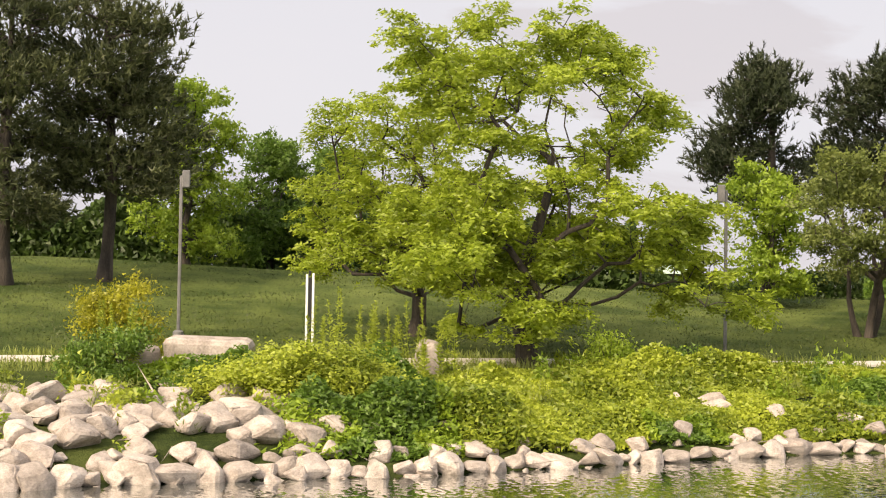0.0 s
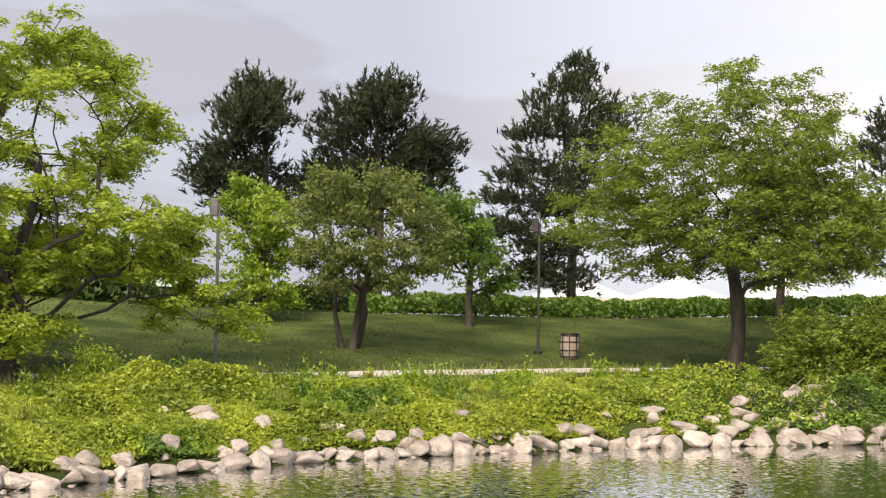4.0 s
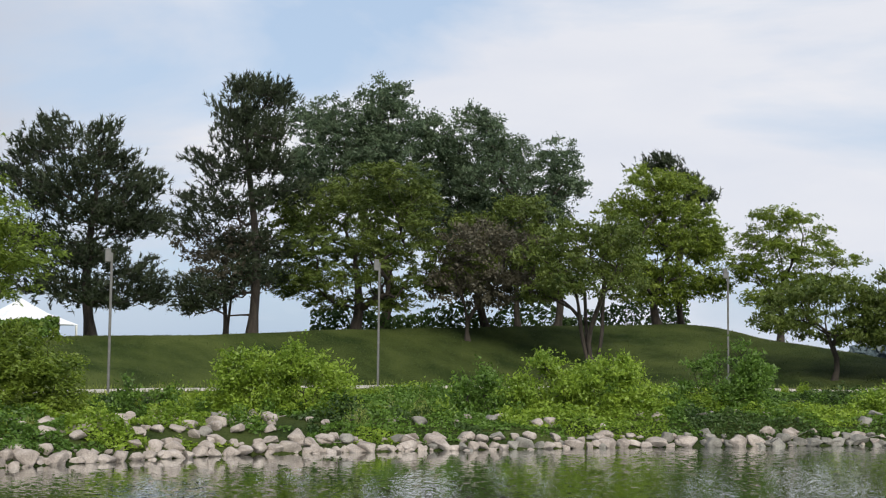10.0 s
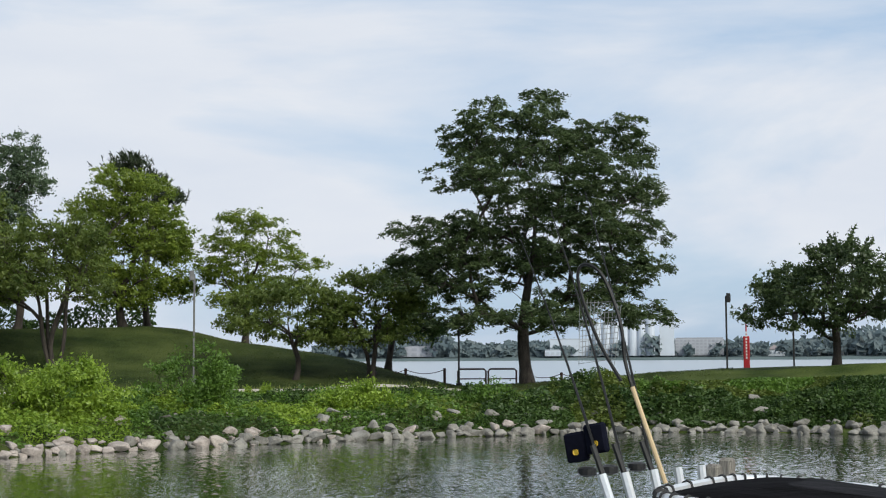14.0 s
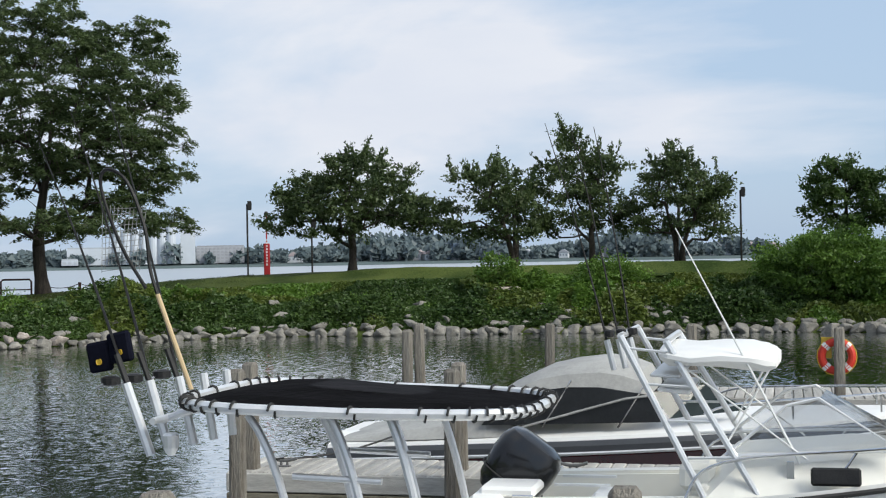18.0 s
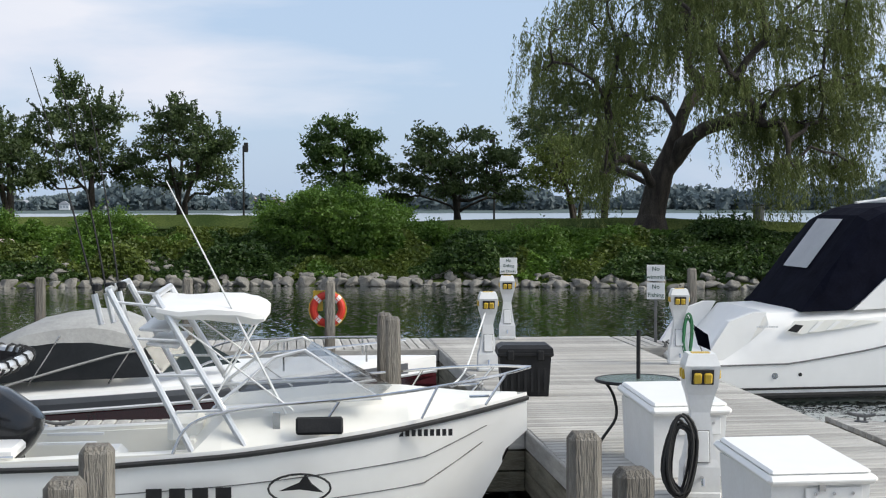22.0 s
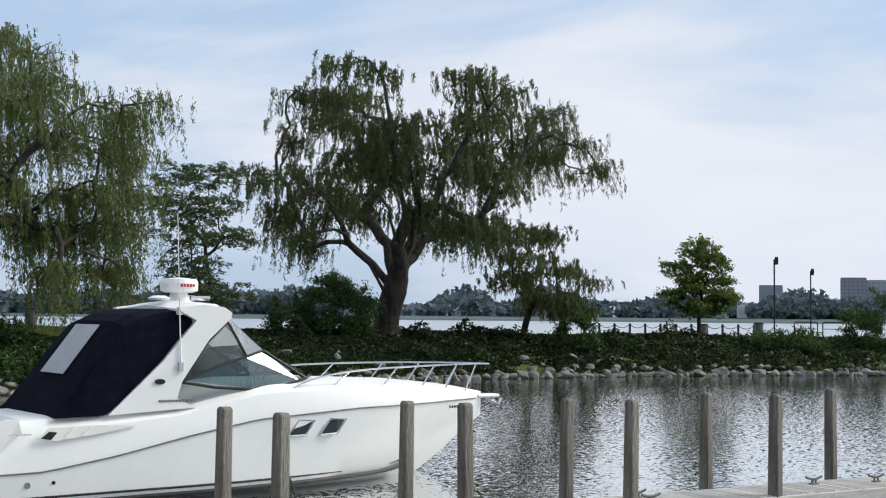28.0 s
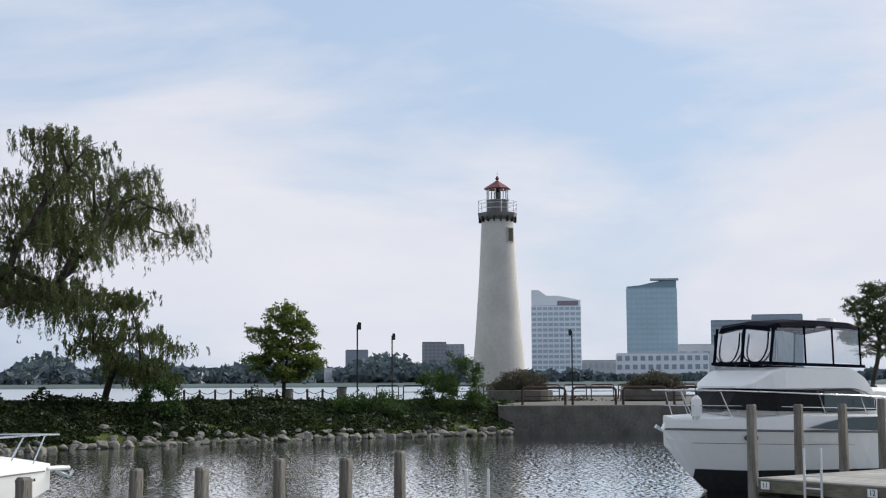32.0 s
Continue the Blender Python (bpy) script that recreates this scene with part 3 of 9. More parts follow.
def spray_leaves(kind, E, D, out_v, per, rng, size, hang):
    """Places, long axes and upper sides of the leaves round the twig ends E, whose twigs point along D."""
    n = len(E)
    k = n * per
    w = np.repeat(np.arange(n), per)
    if kind == "pine":
        tufts = 5
        base = E[:, None] + rng.normal(size=(n, tufts, 3)) * np.array([0.34, 0.34, 0.13])
        aim_v = unit(out_v[:, None] * 0.7 + UP * 0.75 + rng.normal(size=(n, tufts, 3)) * 0.35)
        i = rng.integers(tufts, size=k)
        d = aim_v[w, i]
        t = rng.random((k, 1))
        ax = unit(d + rng.normal(size=(k, 3)) * 0.55)
        c = base[w, i] + d * (t * 0.34 - 0.1) + ax * size * 0.42
        return c, ax, rng.normal(size=(k, 3))
    if kind == "willow":
        strands = 4
        start = E[:, None] + rng.normal(size=(n, strands, 3)) * np.array([0.38, 0.38, 0.14])
        reach = hang * (0.25 + 1.0 * rng.random((n, strands)) ** 1.6)
        lean = out_v[:, None] * 0.16 + rng.normal(size=(n, strands, 3)) * 0.07
        i = rng.integers(strands, size=k)
        t = rng.random(k)
        ln = reach[w, i] * t
        c = start[w, i] + lean[w, i] * (ln * (1.6 - 0.6 * t))[:, None] - UP * ln[:, None] + rng.normal(size=(k, 3)) * 0.05
        ax = rng.normal(size=(k, 3)) * 0.42 - UP
        return c, ax, out_v[w] + rng.normal(size=(k, 3)) * 0.8
    if kind == "tier":
        fr = 5
        flat = unit(out_v * np.array([1, 1, 0]) + 0.4 * D * np.array([1, 1, 0]))
        turn = rng.normal(size=(n, fr)) * 0.95
        d = np.stack([flat[:, None, 0] * np.cos(turn) - flat[:, None, 1] * np.sin(turn), flat[:, None, 0] * np.sin(turn) + flat[:, None, 1] * np.cos(turn), 0.10 + 0.16 * rng.normal(size=(n, fr))], -1)
        reach = 0.30 + 0.42 * rng.random((n, fr))
        i = rng.integers(fr, size=k)
        t = rng.random(k) ** 0.8
        dd = d[w, i]
        lat = np.stack([-dd[:, 1], dd[:, 0], np.zeros(k)], -1)
        s = rng.normal(size=k) * 0.085
        c = E[w] + dd * (t * reach[w, i])[:, None] + lat * s[:, None] + rng.normal(size=(k, 3)) * np.array([0.04, 0.04, 0.06])
        c[:, 2] -= 0.16 * t * t + np.abs(s) * 0.5
        ax = lat * np.sign(s)[:, None] * 0.9 + dd * 0.5 + rng.normal(size=(k, 3)) * 0.3 - UP * 0.35
        return c, ax, UP * 0.7 + rng.normal(size=(k, 3)) * 0.85
    tw = 4
    d = unit(D[:, None] * 0.7 + out_v[:, None] * 0.5 + UP * 0.25 + rng.normal(size=(n, tw, 3)) * np.array([0.8, 0.8, 0.4]))
    reach = 0.22 + 0.5 * rng.random((n, tw))
    i = rng.integers(tw, size=k)
    t = rng.random(k) ** 0.8
    dd = d[w, i]
    c = E[w] + dd * (t * reach[w, i])[:, None] + rng.normal(size=(k, 3)) * np.array([0.12, 0.12, 0.07])
    ax = dd * 0.6 + rng.normal(size=(k, 3)) * 0.7 - UP * 0.15
    return c, ax, UP * 0.5 + rng.normal(size=(k, 3)) * 0.9


def build_tree(name, kind, leaf, x, y, crown, label, seed, trunk_r=0.2, stems=1, dense=300, size=0.14, top=0.45, hang=1.6, bare=0.0, shoots=0, lean=0.3, fine=15, cat="tree", grp="park trees"):
    """A tree: trunk, limbs grown towards the masses of its crown (sideways, height, half width, half height), twigs and small leaves."""
    rng = np.random.default_rng(seed)
    gz = ground_z(x, y) - 0.15
    root = thing(name, Matrix.Translation((x, y, gz)), label, cat, grp)
    side, away = np.array([y, -x, 0]) / math.hypot(x, y), np.array([x, y, 0]) / math.hypot(x, y)
    reach_s = max(abs(a) + w for a, z, w, h in crown)
    rows = []
    for a, z, w, h in crown:
        room = math.sqrt(max(0.0, reach_s ** 2 - a * a)) * 0.75
        if room > 1.3 * w:
            for sgn in (-1, 1):
                rows.append((a + 0.2 * w * rng.normal(), sgn * room * (0.25 + 0.5 * rng.random()), z - gz, w, h))
        else:
            rows.append((a, room * rng.uniform(-0.6, 0.6), z - gz, w, h))
    rows = np.array(rows)
    cen = side * rows[:, :1] + away * rows[:, 1:2] + UP * rows[:, 2:3]
    area = sum(math.pi * w * h for a, z, w, h in crown)
    low, high = rows[:, 2].min(), (rows[:, 2] + rows[:, 4]).max()
    mid_c = cen.mean(0)
    # twig ends inside the masses, thinned by a noise so that gaps of sky stay
    many = int(np.clip(area * (8 if kind == "willow" else fine), 60, 80 * fine))
    wt = rows[:, 3] * rows[:, 4]
    pick = rng.choice(len(rows), many * 2, p=wt / wt.sum())
    u = unit(rng.normal(size=(many * 2, 3))) * rng.random((many * 2, 1)) ** 0.4
    if kind == "willow":
        u[:, 2] = np.abs(u[:, 2]) * 0.9 - 0.1
    q = cen[pick] + side * (u[:, :1] * rows[pick, 3:4]) + away * (u[:, 1:2] * rows[pick, 3:4]) + UP * (u[:, 2:3] * rows[pick, 4:5])
    gaps = lattice(q[:, 0] * 0.9 + q[:, 2] * 0.8, q[:, 1] * 0.9 - q[:, 2] * 0.7, seed + 3)
    q = q[gaps > -0.48][:many]
    # trunk or stems
    cap = 400 + 6 * len(q) + 14 * len(rows)
    A, Ln, Ok, par, is_trunk = np.zeros((cap, 3)), np.zeros(cap), np.zeros(cap, bool), [], []
    m = 0
    top_z = low * 0.8 + (high - low) * (0.9 if kind == "pine" else top) if kind == "pine" else low * (0.42 if kind == "willow" else 0.75) + (high - low) * top
    for st in range(stems):
        a0 = 2 * math.pi * st / stems + seed
        spread = 0 if stems == 1 else 1
        ring = np.array([math.cos(a0), math.sin(a0), 0])
        off = ring * trunk_r * 1.1 * spread
        tip = np.array([mid_c[0] * lean, mid_c[1] * lean, top_z]) + ring * reach_s * 0.3 * spread
        bend = rng.normal(size=2) * (0.02 if kind == "pine" else 0.035) * top_z
        steps = max(4, min(10, int(top_z / 0.6)))
        prev = -1
        for k in range(steps + 1):
            t = k / steps
            A[m] = off + (tip - off) * np.array([t ** 1.4, t ** 1.4, t]) + np.array([bend[0], bend[1], 0]) * math.sin(t * 5.0) - UP * (0.12 if k == 0 else 0)
            Ln[m], Ok[m] = A[m, 2], A[m, 2] > (max(1.5, low * 0.25) if kind == "willow" else low) * (1.0 if kind == "willow" else 0.35 if kind == "crab" else 0.6)
            par.append(prev)
            is_trunk.append(True)
            prev = m
            m += 1
    # limbs first, to the middle of each mass; then twigs
    goals = [(g, True) for g in cen[np.argsort(np.linalg.norm(cen - np.array([A[m - 1, 0], A[m - 1, 1], low]), axis=1))]]
    goals += [(g, False) for g in q[np.argsort(np.linalg.norm(q - np.array([0, 0, low]), axis=1))]]
    ends, way = [], []
    for g, limb in goals:
        dv = g - A[:m]
        flat = np.hypot(dv[:, 0], dv[:, 1])
        dist = np.linalg.norm(dv, axis=1)
        if kind == "pine":
            cost = dist + 2.4 * np.abs(dv[:, 2] - 0.15 * flat)
        elif limb:
            cost = dist + 1.6 * np.maximum(0, 0.35 * flat - dv[:, 2]) + 0.10 * Ln[:m]
        else:
            cost = dist + 0.7 * np.maximum(0, -dv[:, 2]) + 0.12 * Ln[:m]
        j = int(np.argmin(np.where(Ok[:m], cost, 1e9)))
        d = float(dist[j])
        cuts = min(8 if limb else 3, max(2 if limb else 1, int(d / (0.55 if limb else 0.5))))
        arch = {"pine": -0.06, "willow": 0.22, "tier": 0.10}.get(kind, 0.05) if limb else 0.05
        sag = rng.normal(size=3) * 0.08 * d + UP * arch * d
        wob = rng.normal(size=(cuts + 1, 3)) * (0.05 * min(d, 2.0) if limb else 0.0)
        a0 = A[j].copy()
        for c in range(1, cuts + 1):
            t = c / cuts
            A[m] = a0 + (g - a0) * t + (sag * math.sin(t * math.pi) + wob[c] if c < cuts else 0)
            Ln[m], Ok[m] = Ln[j] + d * t, True
            par.append(j if c == 1 else m - 1)
            is_trunk.append(False)
            m += 1
        if not limb or kind == "pine":
            ends.append(m - 1)
            way.append(A[m - 1] - A[m - 2])
    A, pr, tr = A[:m], np.array(par), np.array(is_trunk)
    load = np.zeros(m)
    load[ends] = 1
    for i in range(m - 1, -1, -1):
        if pr[i] >= 0:
            load[pr[i]] += load[i]
    share = load / max(load.max(), 1)
    rad = np.clip(trunk_r * share ** 0.6, 0.008 + 0.0008 * reach_s, trunk_r)
    hz = np.clip(A[:, 2] / max(top_z, 0.1), 0, 1)
    rad[tr] = np.maximum(rad[tr] * 0.9, trunk_r * ((1 - 0.75 * hz[tr]) if kind == "pine" else (1 - 0.85 * hz[tr] ** 1.5)) * (1.0 if stems == 1 else 0.7))
    rad[tr & (A[:, 2] < 0.3)] *= 1.5
    e = np.nonzero(pr >= 0)[0]
    et, eb = e[tr[e]], e[~tr[e]]
    r_par = np.minimum(rad[pr], rad * 1.5 + 0.01)
    limbs_raw("trunk", A[pr[et]], A[et], rad[pr[et]], rad[et], BARK, root, 12)
    fine = rad[eb] < 0.035
    for nm_l, sel, sides in (("branchwork", eb[~fine], 6), ("twigwork", eb[fine], 3)):
        if len(sel):
            tagged(limbs_raw(nm_l, A[pr[sel]], A[sel], r_par[sel], rad[sel], BARK, root, sides), kind="stuff")
    E, D = A[np.array(ends)], unit(np.array(way))
    live = rng.random(len(E)) > bare
    E, D = E[live], D[live]
    out_v = unit((E - mid_c) * np.array([1, 1, 0.4]))
    per = max(10, int(area * dense / max(1, len(E))))
    C, ax, nr = spray_leaves(kind, E, D, out_v, per, rng, size, hang)
    if shoots:
        # long upright shoots that stand out of the crown
        pk = E[np.argsort(-E[:, 2] - 0.5 * rng.random(len(E)))[:shoots * 2]][::2]
        up = unit(unit((pk - mid_c) * np.array([1, 1, 0])) * 0.35 + UP + rng.normal(size=pk.shape) * 0.2) * (0.5 + 0.7 * rng.random((len(pk), 1))) * (1.0 if cat == "tree" else 0.45)
        ts = rng.random((len(pk), 34, 1))
        C = np.concatenate([C, (pk[:, None] + up[:, None] * ts + rng.normal(size=(len(pk), 34, 3)) * 0.05).reshape(-1, 3)])
        ax = np.concatenate([ax, np.repeat(up, 34, 0) + rng.normal(size=(len(pk) * 34, 3)) * 0.6])
        nr = np.concatenate([nr, rng.normal(size=(len(pk) * 34, 3))])
        tagged(limbs_raw("shoots", pk, pk + up, np.full(len(pk), 0.012), np.full(len(pk), 0.005), BARK, root, 3), kind="stuff")
    C[:, 2] = np.maximum(C[:, 2], 0.35 if cat == "tree" else ground_many(C[:, 0] + x, C[:, 1] + y) - gz + 0.03)
    leaves("crown" if cat == "tree" else "foliage", C, ax, size * (0.65 + 0.7 * rng.random(len(C))), {"pine": 0.24, "willow": 0.27, "tier": 0.5}.get(kind, 0.6), LEAF[leaf], root, rng, nr)
    return root


L_PINE = "tall black pine with dark tufted needles on the grassy hill"
L_CRAB = "low spreading crabapple tree with forked grey stems on the grass"
L_DEC = "leafy deciduous park tree standing on the grassy hill"
L_TALL = "tall dark green deciduous tree on the hill"
L_YOUNG = "young crabapple with upright shoots on the grassy peninsula"
# crown masses of each tree: sideways, height, half width, half height
CROWNS = {}
CROWNS["locust_b"] = [(-1.0, 9.8, 0.9, 0.5), (-3.2, 9.5, 0.9, 0.4), (-2.1, 9.1, 1.2, 0.5), (0.5, 9.4, 0.9, 0.6), (1.9, 9.1, 0.9, 0.6), (-0.4, 8.6, 1.3, 0.5), (1.3, 8.2, 1.4, 0.5), (2.9, 7.8, 0.9, 0.4), (-2.7, 8.3, 1.2, 0.4), (-1.5, 7.7, 1.0, 0.4), (2.1, 6.9, 1.3, 0.4), (-0.1, 6.9, 1.4, 0.4), (0.8, 5.9, 1.6, 0.4), (-2.1, 4.9, 1.4, 0.6), (-0.3, 5.0, 1.3, 0.6), (0.4, 4.2, 1.1, 0.5), (-1.6, 3.9, 1.6, 0.5), (2.5, 5.1, 1.2, 0.5), (3.6, 5.2, 0.9, 0.5), (3.1, 4.3, 1.3, 0.5), (4.2, 3.5, 0.9, 0.4), (3.8, 2.9, 0.9, 0.3), (4.9, 2.8, 0.7, 0.3), (0.3, 2.5, 1.0, 0.6), (-1.7, 2.4, 0.9, 0.3), (-0.6, 4.3, 1.3, 0.6), (1.1, 4.8, 0.9, 0.5), (-2.6, 5.4, 1.2, 0.5), (-1.3, 5.7, 1.1, 0.5), (-2.0, 4.5, 1.3, 0.5), (-0.7, 4.7, 1.3, 0.5), (0.4, 4.5, 1.1, 0.5), (-2.7, 3.8, 0.9, 0.4), (-1.4, 3.7, 1.1, 0.5), (-0.1, 3.7, 1.1, 0.5), (-1.3, 3.2, 0.9, 0.3), (0.3, 2.7, 1.0, 0.3), (2.7, 5.4, 1.0, 0.4), (3.7, 5.0, 0.9, 0.4), (3.1, 4.4, 1.0, 0.4), (4.4, 4.0, 0.9, 0.4), (4.9, 3.0, 0.7, 0.3)]
CROWNS["locust_a"] = [(-1.7, 8.5, 1.4, 0.5), (-0.0, 8.0, 1.4, 0.6), (-2.4, 7.7, 0.8, 0.7), (-0.8, 7.2, 1.7, 0.7), (-2.3, 6.3, 1.2, 0.7), (-1.0, 6.0, 1.5, 0.7), (0.7, 6.4, 1.3, 0.7), (-2.3, 5.1, 1.0, 0.7), (-1.3, 4.5, 1.3, 0.7), (-2.6, 4.1, 0.8, 0.5), (-0.3, 4.7, 1.2, 0.7), (0.1, 3.6, 1.0, 0.4), (1.9, 6.4, 1.3, 0.7)]
CROWNS["pine_c"] = [(-0.4, 13.5, 1.1, 0.8), (-0.8, 12.5, 1.8, 0.8), (0.2, 11.7, 2.1, 0.8), (-1.6, 10.9, 2.1, 0.8), (-0.3, 9.8, 3.0, 0.9), (-2.4, 9.3, 1.2, 0.8), (0.8, 8.8, 2.1, 0.9), (-0.8, 8.0, 2.1, 0.9)]
CROWNS["pine_d"] = [(0.3, 13.8, 1.3, 0.8), (-0.4, 12.8, 2.0, 0.8), (0.7, 12.0, 2.5, 0.8), (-1.7, 11.7, 1.6, 0.9), (2.1, 11.2, 1.6, 0.8), (-0.1, 10.7, 3.1, 0.9), (2.6, 10.1, 1.3, 0.9), (-2.0, 9.8, 1.9, 0.8), (1.5, 9.0, 2.5, 0.9), (-0.6, 8.5, 2.5, 1.2)]
CROWNS["pine_e"] = [(0.1, 14.4, 0.8, 0.7), (-0.0, 13.5, 1.3, 0.7), (-1.2, 12.9, 0.8, 0.4), (1.8, 12.6, 1.2, 0.7), (-0.1, 12.2, 1.6, 0.7), (-1.5, 11.6, 1.1, 0.5), (0.5, 11.1, 1.6, 0.7), (-1.9, 10.4, 1.2, 0.5), (-0.5, 9.6, 1.6, 0.7), (-2.4, 9.6, 1.1, 0.4), (-3.1, 8.7, 1.2, 0.3), (-1.5, 8.5, 1.6, 0.5), (0.3, 8.3, 1.6, 0.7), (-2.3, 7.3, 1.8, 0.5), (-0.5, 6.5, 2.1, 0.7), (-1.5, 5.2, 1.6, 0.7), (0.3, 5.0, 1.6, 0.7)]
CROWNS["yellowgreen"] = [(-0.6, 7.6, 1.2, 0.8), (0.5, 6.9, 1.0, 0.8), (-0.8, 6.0, 1.3, 0.8), (0.4, 5.3, 1.0, 0.8), (-0.6, 4.4, 1.1, 0.7), (0.6, 3.9, 0.9, 0.6)]
CROWNS["crab_a"] = [(-0.5, 7.3, 1.0, 0.5), (1.0, 7.3, 1.2, 0.5), (-1.1, 6.5, 0.9, 0.6), (0.4, 6.3, 1.3, 0.6), (2.0, 6.7, 1.0, 0.6), (-0.9, 5.3, 1.1, 0.7), (0.6, 5.2, 1.3, 0.7), (2.4, 5.8, 1.0, 0.7), (-0.7, 4.2, 0.8, 0.4), (1.0, 4.2, 1.2, 0.5), (2.6, 4.8, 0.8, 0.6)]
CROWNS["behind_crab"] = [(-1.1, 7.4, 0.9, 0.6), (-0.2, 6.5, 1.0, 0.7), (-0.7, 5.4, 1.1, 0.7), (0.5, 5.6, 0.9, 0.7), (-0.2, 4.2, 1.4, 0.7), (0.9, 4.5, 0.9, 0.6)]
CROWNS["locust_c"] = [(-0.0, 10.9, 0.8, 0.5), (1.5, 10.9, 1.0, 0.5), (0.8, 10.1, 1.7, 0.7), (2.5, 9.9, 1.1, 0.7), (-1.7, 10.0, 1.6, 0.4), (-2.7, 9.3, 1.5, 0.5), (-0.8, 9.2, 1.5, 0.5), (1.7, 8.9, 2.0, 0.7), (-3.9, 8.6, 1.5, 0.5), (-2.1, 8.3, 1.7, 0.5), (3.3, 8.3, 1.1, 0.5), (0.8, 7.9, 1.9, 0.6), (3.7, 7.5, 1.3, 0.5), (-3.6, 7.5, 1.5, 0.5), (2.0, 7.0, 2.2, 0.6), (4.3, 6.6, 1.2, 0.5), (-4.4, 6.1, 1.5, 0.5), (-2.3, 6.2, 1.3, 0.5), (0.4, 6.2, 1.9, 0.6), (3.1, 6.0, 1.9, 0.6), (5.1, 5.9, 1.0, 0.5), (-2.8, 5.0, 1.5, 0.5), (-0.7, 5.0, 1.9, 0.5), (2.0, 5.1, 1.9, 0.5), (3.9, 4.9, 1.3, 0.5), (0.2, 5.5, 1.5, 0.5), (2.4, 5.6, 1.5, 0.5), (4.2, 6.0, 1.4, 0.5), (1.3, 6.9, 1.5, 0.5), (3.3, 7.0, 1.4, 0.5), (0.7, 8.2, 1.5, 0.5), (4.6, 5.3, 1.0, 0.4), (1.9, 4.5, 1.3, 0.3), (-3.1, 7.9, 1.4, 0.6), (-4.4, 7.1, 1.2, 0.5), (-2.7, 6.9, 1.5, 0.6), (-1.3, 7.5, 1.5, 0.6), (-3.8, 5.8, 1.3, 0.5), (-1.5, 5.6, 1.5, 0.5), (-2.7, 6.2, 1.4, 0.5), (-1.1, 6.6, 1.5, 0.5)]
CROWNS["pine_f"] = [(-2.1, 13.6, 0.8, 0.6), (-1.9, 12.7, 1.3, 0.6), (-3.2, 12.2, 1.1, 0.5), (0.1, 13.3, 0.8, 0.6), (0.1, 12.2, 1.4, 0.6), (1.8, 11.6, 1.0, 0.4), (-4.0, 11.2, 1.1, 0.6), (-1.1, 11.1, 2.2, 0.7), (1.6, 10.6, 1.1, 0.7), (-2.9, 10.2, 1.7, 0.7), (0.1, 9.4, 2.5, 0.8), (-2.6, 8.3, 1.7, 0.8), (1.7, 8.9, 1.3, 0.7), (-0.4, 7.5, 2.5, 0.8), (2.0, 6.7, 1.4, 0.7), (-2.0, 6.1, 2.0, 0.8), (0.2, 5.6, 2.2, 0.7), (2.6, 5.7, 0.8, 0.6)]
CROWNS["pine_g"] = [(-0.4, 16.4, 1.2, 0.6), (0.9, 16.2, 1.0, 0.7), (-0.5, 15.2, 1.6, 0.7), (1.2, 14.5, 1.0, 0.7), (-0.8, 13.9, 1.8, 0.7), (-2.7, 12.8, 0.9, 0.4), (0.4, 12.7, 1.8, 0.7), (-1.6, 12.1, 1.8, 0.7), (1.0, 11.2, 1.5, 0.7), (-3.1, 10.7, 1.0, 0.4), (-1.0, 10.3, 2.1, 0.7), (-2.8, 9.4, 1.5, 0.6), (-0.4, 8.5, 2.4, 0.7), (-3.2, 5.3, 1.2, 0.4), (0.2, 7.1, 1.8, 0.7), (-2.1, 6.2, 1.8, 0.7)]
CROWNS["dull_crab"] = [(-1.2, 8.4, 1.5, 0.9), (0.9, 8.4, 1.5, 1.1), (-0.2, 7.2, 1.8, 1.1), (1.6, 6.9, 1.2, 0.9)]
CROWNS["tall_a"] = [(-3.8, 17.4, 1.8, 1.2), (0.5, 18.7, 1.8, 1.2), (-1.3, 17.2, 2.4, 1.4), (-2.7, 15.4, 2.8, 1.4), (0.9, 16.5, 2.0, 1.6), (-4.4, 14.3, 1.6, 1.2), (0.2, 14.8, 2.4, 1.4), (-2.6, 13.3, 2.4, 1.4), (0.9, 12.6, 2.4, 1.4)]
CROWNS["tall_b"] = [(-3.7, 17.2, 1.7, 1.3), (-3.3, 15.3, 2.5, 1.5), (-4.4, 13.5, 2.1, 1.7), (-1.9, 13.9, 2.1, 1.7), (-3.3, 11.6, 2.5, 1.5), (-1.5, 10.9, 2.5, 1.5)]
CROWNS["tall_c"] = [(-4.6, 18.1, 1.5, 0.9), (-4.8, 16.5, 2.5, 1.5), (-3.0, 15.7, 2.1, 1.2), (-0.4, 15.5, 1.7, 1.0), (-3.3, 13.9, 2.9, 1.5), (-0.0, 13.8, 1.7, 1.2), (-5.1, 12.4, 2.1, 1.2), (-1.1, 12.0, 2.1, 1.2), (-2.9, 10.5, 2.5, 1.4)]
